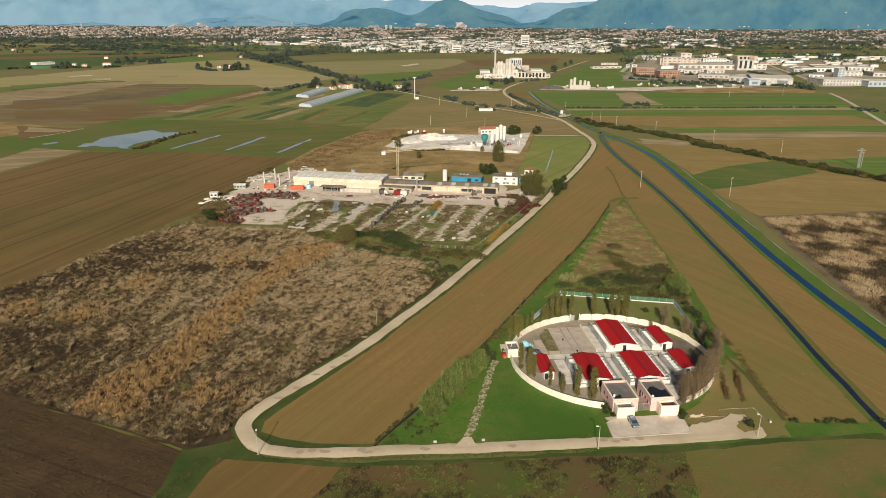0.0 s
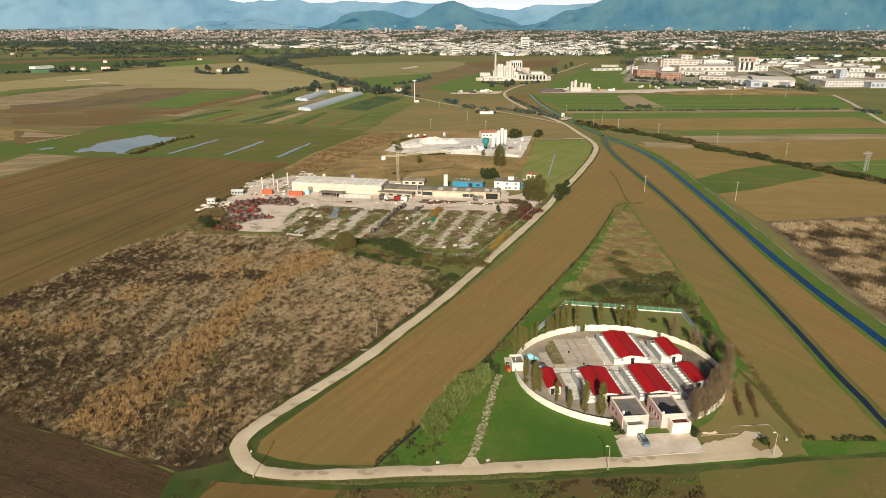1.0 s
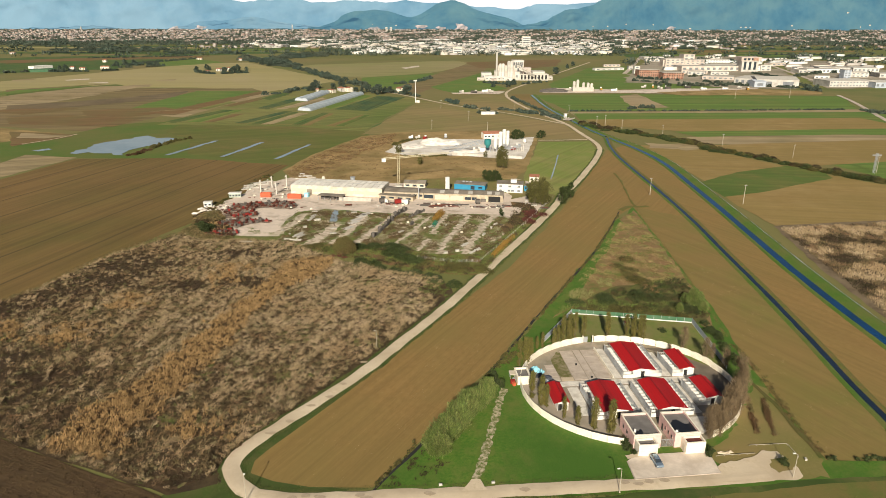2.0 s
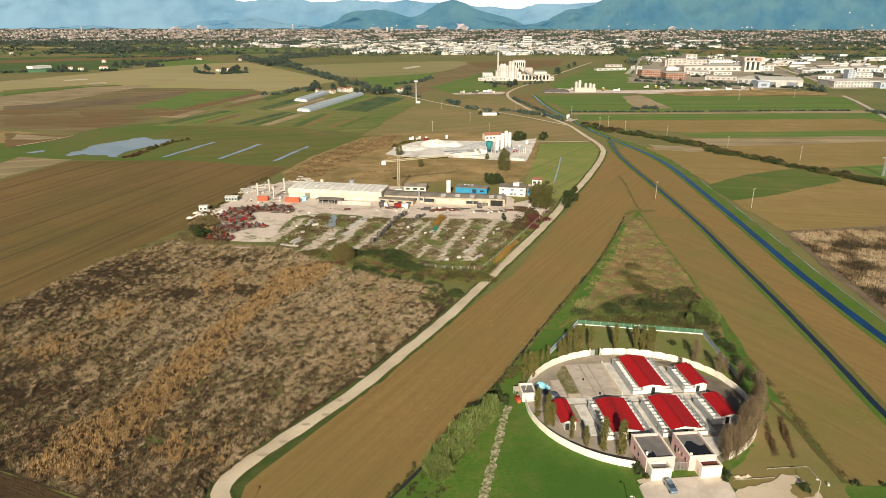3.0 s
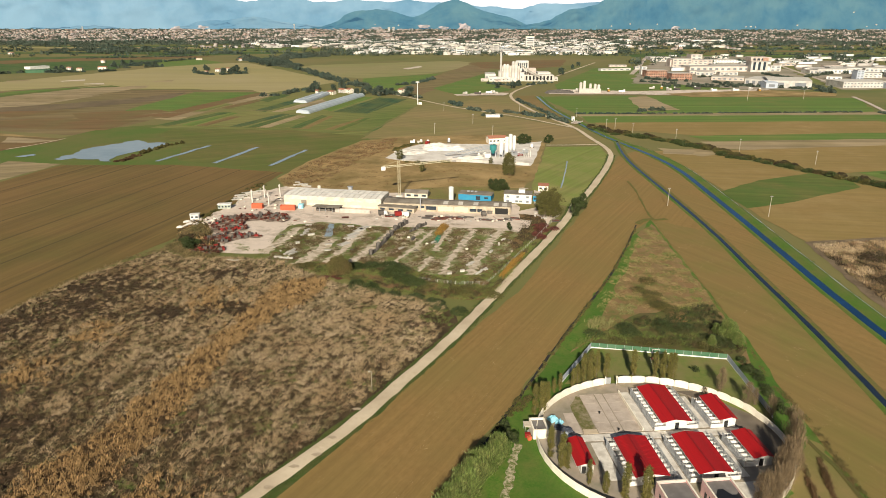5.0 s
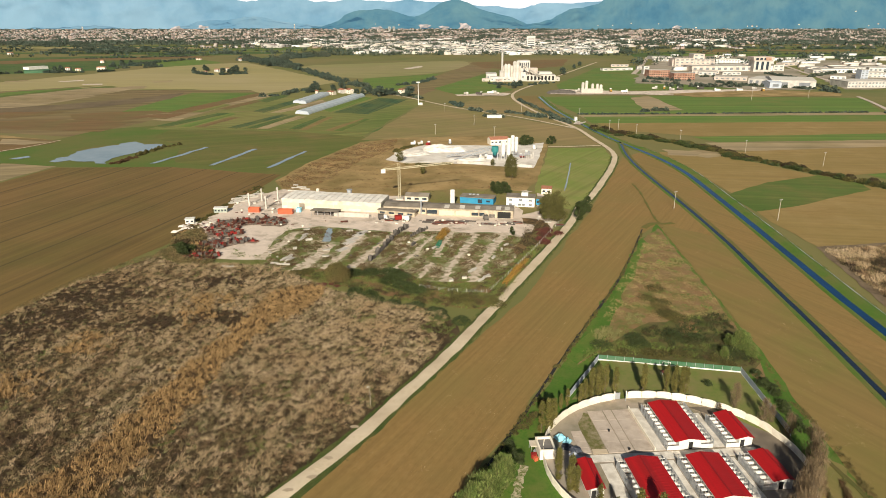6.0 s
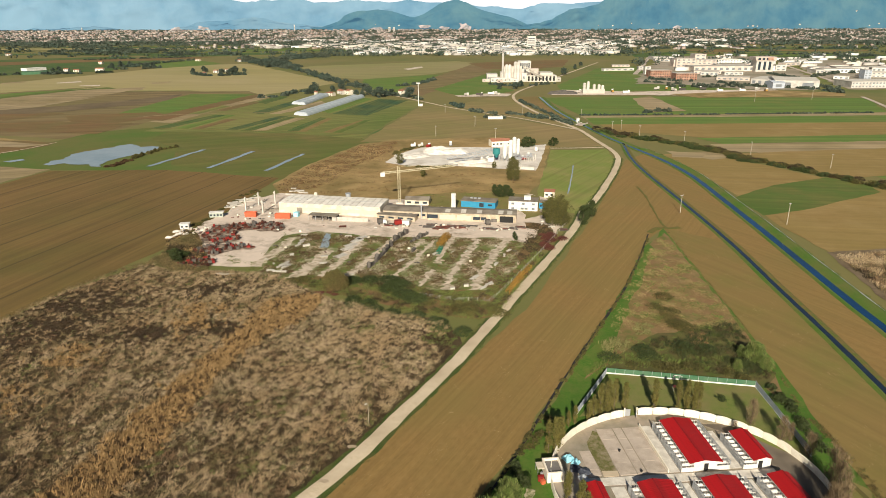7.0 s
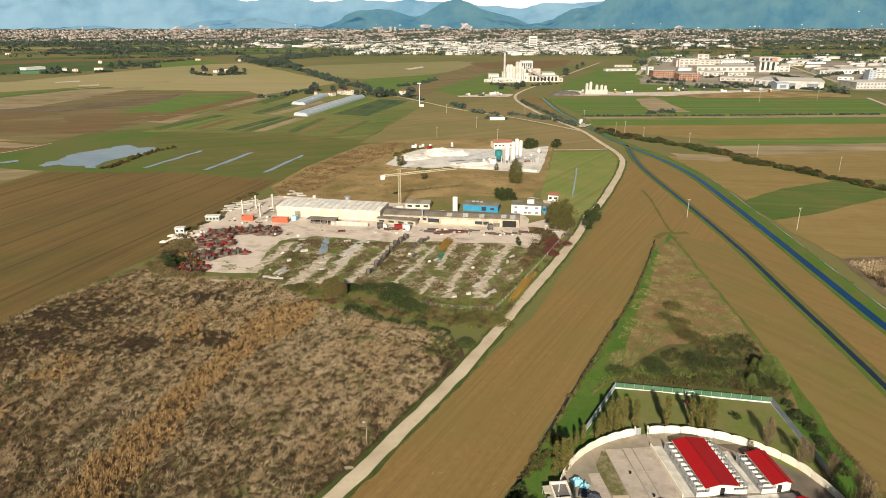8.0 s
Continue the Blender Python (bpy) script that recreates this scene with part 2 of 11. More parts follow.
m_sprout = mat("soil_with_thin_green", (0.218, 0.158, 0.050), (0.176, 0.130, 0.040), 1.6, bump=0.3, c3=(0.158, 0.144, 0.034), scale2=0.05, cover=0.42, stretch=(0.2, 1, 1), c4=(0.212, 0.140, 0.046), scale3=0.02, bands=(0.08, 2.5))
m_patchy = mat("brown_soil_with_weeds", (0.180, 0.120, 0.040), (0.130, 0.088, 0.028), 1.2, bump=0.35, c3=(0.078, 0.112, 0.018), scale2=0.09, cover=0.46, sharp=0.08, c4=(0.150, 0.125, 0.036), scale3=0.03)
m_damp = mat("damp_weedy_ground", (0.085, 0.072, 0.024), (0.050, 0.056, 0.014), 0.9, bump=0.4, c3=(0.060, 0.092, 0.013), scale2=0.14, cover=0.5, sharp=0.07, c4=(0.125, 0.100, 0.036), scale3=0.12)
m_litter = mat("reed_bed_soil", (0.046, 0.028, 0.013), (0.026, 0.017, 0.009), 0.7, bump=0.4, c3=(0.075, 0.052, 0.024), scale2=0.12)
m_scrub_soil = mat("scrubland_soil", (0.150, 0.106, 0.062), (0.090, 0.062, 0.036), 0.5, bump=0.4, c3=(0.190, 0.140, 0.085), scale2=0.1)
m_gravel = mat("white_gravel", (0.615, 0.503, 0.353), (0.482, 0.383, 0.262), 0.7, bump=0.1, c3=(0.663, 0.556, 0.407), scale2=0.2, c4=(0.460, 0.364, 0.251), scale3=0.1)
m_worn_gravel = mat("damp_worn_gravel", (0.36, 0.285, 0.195), (0.29, 0.225, 0.150), 0.7, bump=0.05, c3=(0.44, 0.35, 0.25), scale2=0.6)
m_yard = mat("dusty_yard", (0.70, 0.585, 0.485), (0.55, 0.450, 0.365), 0.6, bump=0.1, c3=(0.235, 0.190, 0.130), scale2=0.13, cover=0.33, sharp=0.09, c4=(0.62, 0.51, 0.415), scale3=0.05)
m_stained = mat("rust_stained_yard", (0.150, 0.105, 0.075), (0.085, 0.055, 0.040), 0.8, bump=0.1, c3=(0.36, 0.28, 0.21), scale2=0.25, cover=0.42, sharp=0.08)
m_yard_weedy = mat("weedy_yard", (0.200, 0.130, 0.068), (0.096, 0.090, 0.032), 0.8, bump=0.2, c3=(0.56, 0.455, 0.34), scale2=0.14, cover=0.47, sharp=0.06, stretch=(0.5, 1, 1), c4=(0.105, 0.145, 0.030), scale3=0.09)
m_stone_heap = mat("crushed_stone", (0.66, 0.60, 0.53), (0.56, 0.50, 0.43), 0.5, bump=0.2, c3=(0.44, 0.38, 0.31), scale2=0.06, cover=0.45, c4=(0.72, 0.67, 0.60), scale3=0.09)
# canal and pond: the sky's reflection is painted into the base colour
m_water = mat("canal_water_sky_tinted", (0.004, 0.040, 0.115), (0.005, 0.050, 0.138), 0.3, rough=0.10, spec=0.5, bump=0.004, c3=(0.004, 0.030, 0.080), scale2=0.05)
m_pond = mat("pond_water_sky_tinted", (0.29, 0.35, 0.38), (0.22, 0.28, 0.31), 0.03, rough=0.08, spec=0.5, bump=0.004, c3=(0.36, 0.41, 0.42), scale2=0.012)
m_ditchwater = mat("ditch_water", (0.015, 0.026, 0.044), (0.011, 0.018, 0.029), 0.3, rough=0.12, spec=0.5, bump=0.004)
m_track = mat("worn_track", (0.075, 0.125, 0.014), (0.150, 0.145, 0.048), 0.6, bump=0.2, c3=(0.46, 0.39, 0.27), scale2=1.1, cover=0.46, sharp=0.10)
m_weedline = mat("thin_weedy_grass", (0.086, 0.118, 0.018), (0.120, 0.112, 0.028), 0.8, bump=0.2, c3=(0.160, 0.110, 0.034), scale2=0.5, cover=0.45)
m_verge = mat("rough_verge_grass", (0.052, 0.084, 0.013), (0.072, 0.096, 0.020), 0.9, bump=0.3, c3=(0.115, 0.104, 0.034), scale2=0.25, cover=0.4, c4=(0.036, 0.062, 0.010), scale3=0.06)
m_bank = mat("grassy_bank", (0.058, 0.128, 0.012), (0.082, 0.136, 0.019), 0.5, bump=0.25, c3=(0.125, 0.130, 0.032), scale2=0.06, cover=0.4)
m_concrete = mat("worn_concrete", (0.49, 0.400, 0.325), (0.38, 0.308, 0.245), 0.5, bump=0.05, c3=(0.29, 0.235, 0.182), scale2=0.25, c4=(0.55, 0.46, 0.38), scale3=0.1)
m_slab = mat("paved_court", (0.68, 0.585, 0.485), (0.60, 0.515, 0.425), 0.9, bump=0.05, c3=(0.48, 0.40, 0.32), scale2=0.2)
m_cream = mat("cream_render", (0.80, 0.73, 0.60), (0.76, 0.69, 0.56), 1.2, bump=0.02, c3=(0.66, 0.58, 0.46), scale2=0.4, cover=0.3, each=0.05)
m_pink = mat("pink_render", (0.74, 0.47, 0.43), (0.68, 0.43, 0.39), 1.0, bump=0.02, c3=(0.60, 0.39, 0.35), scale2=0.5, cover=0.3)
m_white = mat("white_paint", (0.76, 0.73, 0.68), (0.70, 0.67, 0.62), 1.0, bump=0.01, c3=(0.56, 0.53, 0.47), scale2=0.4, cover=0.38, each=0.07)
m_cladding = mat("cream_concrete_cladding", (0.70, 0.64, 0.52), (0.62, 0.56, 0.44), 0.6, bump=0.02, c3=(0.48, 0.41, 0.31), scale2=0.25, cover=0.36)
m_tar = mat("grey_roofing_felt", (0.150, 0.135, 0.125), (0.120, 0.108, 0.100), 0.8, c3=(0.19, 0.175, 0.16), scale2=0.4, bump=0.02)
m_wet = mat("wet_black_felt", (0.012, 0.013, 0.016), (0.018, 0.018, 0.020), 0.6, rough=0.3, spec=0.4)
m_red = mat("red_sheet_roof", (0.385, 0.009, 0.011), (0.310, 0.008, 0.009), 0.6, rough=0.55, c3=(0.26, 0.012, 0.012), scale2=0.3, cover=0.35, bump=0.01)
m_red_edge = mat("dark_red_trim", (0.25, 0.010, 0.012), (0.20, 0.010, 0.012), 1.0, rough=0.6)
m_red_brown = mat("red_brown_felt", (0.115, 0.026, 0.020), (0.09, 0.022, 0.018), 1.0)
m_galv = mat("galvanised_steel", (0.50, 0.51, 0.52), (0.42, 0.43, 0.44), 2.0, rough=0.45, metal=0.5)
m_pole = mat("weathered_pole", (0.42, 0.38, 0.30), (0.36, 0.31, 0.24), 1.5)
m_wood_pole = mat("grey_timber_pole", (0.30, 0.25, 0.19), (0.24, 0.20, 0.15), 1.5)
m_green_net = mat("green_mesh_screen", (0.045, 0.120, 0.060), (0.055, 0.135, 0.07), 0.8, c3=(0.08, 0.15, 0.085), scale2=0.3)
m_pale_net = mat("pale_grey_screen", (0.46, 0.48, 0.50), (0.40, 0.42, 0.44), 0.8, c3=(0.32, 0.36, 0.42), scale2=0.25)
m_offwhite = mat("weathered_white_wall", (0.60, 0.57, 0.52), (0.52, 0.49, 0.44), 0.3, each=0.14, c3=(0.40, 0.37, 0.33), scale2=0.12, cover=0.42)
m_glass = mat("dark_window_glass", (0.03, 0.04, 0.05), (0.035, 0.045, 0.055), 0.5, rough=0.08, spec=0.6)
m_farglass = mat("dull_far_glazing", (0.20, 0.21, 0.22), (0.15, 0.16, 0.17), 0.2, rough=0.3)
# near-black fill, also painted where only shade shows inside doorways and bays
m_dark = mat("dark_interior", (0.025, 0.024, 0.022), (0.02, 0.019, 0.018), 1.0)
m_blue = mat("blue_cladding", (0.024, 0.21, 0.37), (0.020, 0.18, 0.33), 0.5, rough=0.6, c3=(0.035, 0.24, 0.38), scale2=0.3)
m_cyan = mat("pale_blue_sheet", (0.30, 0.62, 0.72), (0.24, 0.52, 0.62), 0.8, rough=0.6)
m_orange = mat("orange_container_steel", (0.62, 0.13, 0.055), (0.54, 0.11, 0.045), 0.8, rough=0.6, c3=(0.42, 0.10, 0.05), scale2=0.5)
m_ruststeel = mat("rusty_brown_steel", (0.078, 0.026, 0.017), (0.030, 0.015, 0.011), 0.9, each=0.55, c3=(0.135, 0.038, 0.022), scale2=0.4)
m_redpaint = mat("red_painted_steel", (0.26, 0.018, 0.014), (0.19, 0.016, 0.012), 0.9, rough=0.6)
m_greysteel = mat("grey_stained_steel", (0.135, 0.120, 0.105), (0.075, 0.064, 0.055), 0.8, each=0.35)
m_yellow_steel = mat("yellow_painted_steel", (0.42, 0.24, 0.040), (0.30, 0.165, 0.030), 0.9, rough=0.6, c3=(0.20, 0.105, 0.030), scale2=0.8, cover=0.4)
m_green_steel = mat("green_painted_steel", (0.02, 0.22, 0.13), (0.02, 0.18, 0.11), 0.9, rough=0.6)
m_precast = mat("pale_precast_concrete", (0.56, 0.52, 0.455), (0.44, 0.40, 0.345), 0.7, each=0.15, c3=(0.42, 0.39, 0.34), scale2=0.4)
m_roofpanel = mat("pale_roof_sheet", (0.82, 0.78, 0.70), (0.75, 0.70, 0.62), 0.5, each=0.07, c3=(0.62, 0.56, 0.48), scale2=0.3, cover=0.3)
m_oldroof = mat("grey_fibre_cement", (0.185, 0.155, 0.120), (0.135, 0.112, 0.086), 0.5, c3=(0.245, 0.21, 0.165), scale2=0.2, stretch=(0.3, 1, 1))
m_terracotta = mat("terracotta_tiles", (0.34, 0.150, 0.090), (0.27, 0.115, 0.070), 1.0, each=0.15)
m_teal = mat("teal_painted_steel", (0.03, 0.20, 0.20), (0.025, 0.16, 0.16), 1.0, rough=0.6)
m_bark = mat("grey_bark", (0.16, 0.125, 0.085), (0.11, 0.085, 0.06), 3.0, bump=0.1)
m_poplar = mat("autumn_poplar_leaves", (0.151, 0.121, 0.030), (0.099, 0.086, 0.020), 0.5, island=0.34, rough=0.7, c3=(0.088, 0.084, 0.018), scale2=0.4)
m_poplar_bare = mat("brown_poplar_twigs", (0.205, 0.145, 0.080), (0.150, 0.105, 0.058), 0.5, island=0.45, rough=0.8)
m_willow = mat("grey_green_leaves", (0.140, 0.182, 0.045), (0.082, 0.120, 0.026), 0.5, island=0.45, rough=0.65, c3=(0.175, 0.175, 0.060), scale2=0.4, cover=0.35)
m_verge_grass = mat("rank_verge_grass", (0.062, 0.088, 0.018), (0.040, 0.064, 0.012), 0.4, island=0.45, rough=0.8, c3=(0.110, 0.100, 0.034), scale2=0.3, cover=0.35)
m_leaf = mat("dark_green_leaves", (0.046, 0.060, 0.015), (0.028, 0.040, 0.010), 0.4, island=0.5, rough=0.65)
m_leaf_autumn = mat("olive_autumn_leaves", (0.092, 0.078, 0.020), (0.054, 0.050, 0.014), 0.4, island=0.5, rough=0.7)
m_drybush = mat("tan_dry_bushes", (0.215, 0.152, 0.070), (0.130, 0.092, 0.042), 0.4, island=0.45, rough=0.8, c3=(0.110, 0.095, 0.034), scale2=0.2)
m_leaf_gold = mat("thinning_golden_leaves", (0.118, 0.104, 0.028), (0.070, 0.068, 0.018), 0.4, island=0.5, rough=0.7)
m_leaf_red = mat("dark_red_leaves", (0.105, 0.030, 0.020), (0.075, 0.026, 0.018), 0.4, island=0.45, rough=0.7)
m_reed_pale = mat("silvery_dry_reeds", (0.540, 0.420, 0.275), (0.310, 0.230, 0.142), 0.60, island=0.34, rough=0.8, c3=(0.225, 0.178, 0.088), scale2=0.22, cover=0.38, c4=(0.320, 0.222, 0.120), scale3=0.05)
m_reed_brown = mat("brown_dry_reeds", (0.220, 0.140, 0.074), (0.105, 0.064, 0.034), 0.5, island=0.40, rough=0.8, c3=(0.135, 0.108, 0.046), scale2=0.25, cover=0.4)
m_reed_olive = mat("grey_green_reeds", (0.225, 0.190, 0.098), (0.120, 0.108, 0.050), 0.5, island=0.40, rough=0.8, c3=(0.130, 0.125, 0.048), scale2=0.25, cover=0.4)
# brown and golden stems, darkened in colour for the shade inside the reeds
m_mat_pale = mat("brown_stems_shade_darkened", (0.084, 0.052, 0.024), (0.034, 0.021, 0.010), 1.6, rough=0.9, bump=0.5, c3=(0.052, 0.035, 0.015), scale2=0.22, cover=0.45, stretch=(1.6, 0.7, 0.5), c4=(0.056, 0.039, 0.017), scale3=0.07)
m_mat_gold = mat("golden_stems_shade_darkened", (0.096, 0.058, 0.024), (0.042, 0.025, 0.011), 1.8, rough=0.9, bump=0.5, c3=(0.068, 0.040, 0.017), scale2=0.3, stretch=(1.6, 0.7, 0.5))
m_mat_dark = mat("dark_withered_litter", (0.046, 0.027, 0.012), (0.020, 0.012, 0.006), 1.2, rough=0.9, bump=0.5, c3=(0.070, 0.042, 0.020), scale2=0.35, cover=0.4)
m_mat_green = mat("weedy_litter", (0.085, 0.100, 0.024), (0.060, 0.066, 0.018), 1.2, rough=0.9, bump=0.5, c3=(0.150, 0.110, 0.050), scale2=0.3)
m_reed_orange = mat("golden_brown_reeds", (0.475, 0.312, 0.138), (0.300, 0.184, 0.077), 0.6, island=0.42, rough=0.8, c3=(0.210, 0.132, 0.056), scale2=0.4)
m_weed_brown = mat("brown_withered_weeds", (0.062, 0.036, 0.018), (0.020, 0.013, 0.008), 0.4, island=0.45, rough=0.85, c3=(0.046, 0.038, 0.014), scale2=0.25)
m_yard_weed = mat("olive_brown_weeds", (0.125, 0.082, 0.034), (0.070, 0.048, 0.020), 0.4, island=0.45, rough=0.85, c3=(0.140, 0.075, 0.034), scale2=0.2)
m_rank = mat("rank_olive_weeds", (0.135, 0.125, 0.036), (0.086, 0.084, 0.024), 0.4, island=0.45, rough=0.85, c3=(0.150, 0.100, 0.040), scale2=0.2)
m_weed_rust = mat("reddish_brown_weeds", (0.120, 0.062, 0.032), (0.056, 0.032, 0.018), 0.4, island=0.45, rough=0.85, c3=(0.085, 0.066, 0.026), scale2=0.25)
m_weed_green = mat("green_weeds", (0.090, 0.125, 0.024), (0.105, 0.110, 0.030), 0.3, island=0.45, rough=0.8)
# the blue of haze is put into the hills' base colour and emission
m_forest = mat("wooded_mountain_haze_tinted", (0.030, 0.068, 0.076), (0.015, 0.043, 0.056), 0.012, rough=1.0, spec=0.0, c3=(0.052, 0.090, 0.080), scale2=0.005, glow=((0.18, 0.46, 0.70), 0.225))
m_ridge = mat("far_ridge_haze_tinted", (0.080, 0.140, 0.180), (0.060, 0.115, 0.160), 0.008, rough=1.0, spec=0.0, c3=(0.115, 0.175, 0.215), scale2=0.003, glow=((0.27, 0.54, 0.76), 0.23))
m_ridge_low = mat("foothills_haze_tinted", (0.060, 0.110, 0.140), (0.042, 0.090, 0.122), 0.010, rough=1.0, spec=0.0, c3=(0.095, 0.14, 0.155), scale2=0.004, glow=((0.26, 0.52, 0.75), 0.25))
m_quarry = mat("bare_quarry_rock", (0.44, 0.38, 0.38), (0.34, 0.30, 0.31), 0.05, spec=0.0, c3=(0.16, 0.18, 0.19), scale2=0.06, cover=0.35)
# town walls and roofs: haze is painted in as muted tones
m_house = many("house_walls_haze_muted", [(0.54, 0.46, 0.40), (0.45, 0.36, 0.30), (0.58, 0.53, 0.49), (0.44, 0.33, 0.28), (0.50, 0.44, 0.39), (0.36, 0.33, 0.31), (0.27, 0.24, 0.23)])
m_houseroof = many("town_roofs_haze_muted", [(0.32, 0.205, 0.160), (0.38, 0.265, 0.215), (0.27, 0.185, 0.155), (0.46, 0.43, 0.40), (0.34, 0.235, 0.190)])
m_hallroof = many("pale_hall_roofs", [(0.62, 0.58, 0.54), (0.72, 0.70, 0.68), (0.50, 0.47, 0.45), (0.36, 0.42, 0.46), (0.55, 0.42, 0.36)])
# bluish grey of haze mixed into the foliage colour
m_wood = mat("far_foliage_haze_tinted", (0.044, 0.066, 0.048), (0.030, 0.050, 0.040), 0.02, island=0.4, rough=0.8, c3=(0.068, 0.080, 0.054), scale2=0.01)
m_townland = mat("gardens_of_the_town", (0.070, 0.085, 0.050), (0.105, 0.100, 0.068), 0.02, c3=(0.050, 0.075, 0.046), scale2=0.008, c4=(0.120, 0.105, 0.075), scale3=0.003)
m_brick = mat("orange_brick", (0.32, 0.155, 0.100), (0.26, 0.12, 0.08), 0.5, c3=(0.40, 0.27, 0.20), scale2=0.15, cover=0.4)
m_buffwall = mat("stained_buff_render", (0.54, 0.455, 0.335), (0.44, 0.365, 0.262), 0.5, bump=0.02, c3=(0.32, 0.262, 0.190), scale2=0.3, cover=0.4)
m_tyre = mat("black_rubber", (0.02, 0.02, 0.02), rough=0.8)
m_carpaint = mat("silver_blue_car_paint", (0.30, 0.38, 0.46), (0.28, 0.36, 0.44), 1.0, rough=0.25, metal=0.6, spec=0.5)
m_lamp = mat("pale_lamp_head", (0.78, 0.76, 0.70), rough=0.5)


# ---- shapes ----
def link_mesh(name, bm, material, parent=None, label=""):
    me = bpy.data.meshes.new(name)
    bm.to_mesh(me)
    bm.free()
    me.materials.append(material)
    ob = new(name, me)
    if parent is not None:
        ob.parent = parent
    return tagged(ob, label)


def part(name, bm, material, parent, label=""):
    """One mesh object under a thing or under a part."""
    return link_mesh(name, bm, material, parent, label)


def empty(name, m, label, category, group="", kind=""):
    ob = new(name)
    ob.matrix_world = m
    return tagged(ob, label, category, group, kind)


def box(bm, x0, y0, z0, x1, y1, z1, m=None):
    vs = [bm.verts.new((x, y, z)) for z in (z0, z1) for x, y in ((x0, y0), (x1, y0), (x1, y1), (x0, y1))]
    if m is not None:
        bmesh.ops.transform(bm, matrix=m, verts=vs)
    for f in ((3, 2, 1, 0), (4, 5, 6, 7), (0, 1, 5, 4), (1, 2, 6, 5), (2, 3, 7, 6), (3, 0, 4, 7)):
        bm.faces.new([vs[i] for i in f])
    return vs


def boxes(*rows):
    bm = bmesh.new()
    for r in rows:
        box(bm, *r)
    return bm


def bevelled(bm, width=0.03):
    bmesh.ops.bevel(bm, geom=bm.edges[:], offset=width, segments=1, affect="EDGES", profile=0.5)
    return bm


def prism(profile, length, axis="y"):
    """A closed profile of (across, height) drawn out along y from 0 to length."""
    bm = bmesh.new()
    a = [bm.verts.new((x, 0, z)) for x, z in profile]
    b = [bm.verts.new((x, length, z)) for x, z in profile]
    bm.faces.new(a), bm.faces.new(b[::-1])
    for i in range(len(a)):
        j = (i + 1) % len(a)
        bm.faces.new((a[j], a[i], b[i], b[j]))
    bmesh.ops.recalc_face_normals(bm, faces=bm.faces[:])
    return bm


def rod(bm, a, b, r0, r1=None, sides=6):
    """A tapered round bar from a to b."""
    a, b = Vector(a), Vector(b)
    q = (b - a).to_track_quat("Z", "Y")
    r1 = r0 if r1 is None else r1
    rings = []
    for c, r in ((a, r0), (b, r1)):
        rings.append([bm.verts.new(c + q @ Vector((r * math.cos(2 * math.pi * i / sides), r * math.sin(2 * math.pi * i / sides), 0))) for i in range(sides)])
    for i in range(sides):
        j = (i + 1) % sides
        bm.faces.new((rings[0][i], rings[0][j], rings[1][j], rings[1][i]))
    bm.faces.new(rings[0][::-1]), bm.faces.new(rings[1])


def turned(profile, sides=16):
    """A solid of revolution from (radius, height) rows."""
    bm = bmesh.new()
    rings = [[bm.verts.new((r * math.cos(2 * math.pi * i / sides), r * math.sin(2 * math.pi * i / sides), z)) for i in range(sides)] for r, z in profile]
    for p, q in zip(rings, rings[1:]):
        for i in range(sides):
            j = (i + 1) % sides
            bm.faces.new((p[i], p[j], q[j], q[i]))
    bm.faces.new(rings[0][::-1]), bm.faces.new(rings[-1])
    return bm


def np_mesh(name, verts, faces, material):
    """A mesh from arrays; all faces have the same number of corners."""
    me = bpy.data.meshes.new(name)
    k = faces.shape[1]
    me.vertices.add(len(verts))
    me.vertices.foreach_set("co", np.ascontiguousarray(verts, dtype=np.float32).ravel())
    me.loops.add(faces.size)
    me.loops.foreach_set("vertex_index", np.ascontiguousarray(faces, dtype=np.int32).ravel())
    me.polygons.add(len(faces))
    me.polygons.foreach_set("loop_start", np.arange(len(faces), dtype=np.int32) * k)
    me.polygons.foreach_set("loop_total", np.full(len(faces), k, dtype=np.int32))
    me.update(calc_edges=True)
    me.materials.append(material)
    return me


def smooth(pts, step=4.0, closed=False):
    """A rounded line through the points, as dense points."""
    p = [Vector((x, y)) for x, y in pts]
    p = [p[-1]] + p + p[:2] if closed else [2 * p[0] - p[1]] + p + [2 * p[-1] - p[-2]]
    out = []
    for a, b, c, d in zip(p, p[1:], p[2:], p[3:]):
        n = max(2, int((c - b).length / step))
        for i in range(n):
            t = i / n
            out.append(0.5 * (2 * b + (c - a) * t + (2 * a - 5 * b + 4 * c - d) * t * t + (3 * b - a - 3 * c + d) * t ** 3))
    if not closed:
        out.append(p[-2])
    return out


def ragged(pts, step, rough, rng, closed=True):
    """The outline in short steps, a little uneven."""
    out = []
    for i in range(len(pts) if closed else len(pts) - 1):
        a, b = Vector(pts[i]), Vector(pts[(i + 1) % len(pts)])
        n = max(1, min(60, int((b - a).length / step)))
        side = Vector((-(b - a).y, (b - a).x)).normalized()
        for k in range(n):
            out.append(a.lerp(b, k / n) + (side * rng.uniform(-rough, rough) if k else Vector((0, 0))))
    return out


LAYER = [0.02]


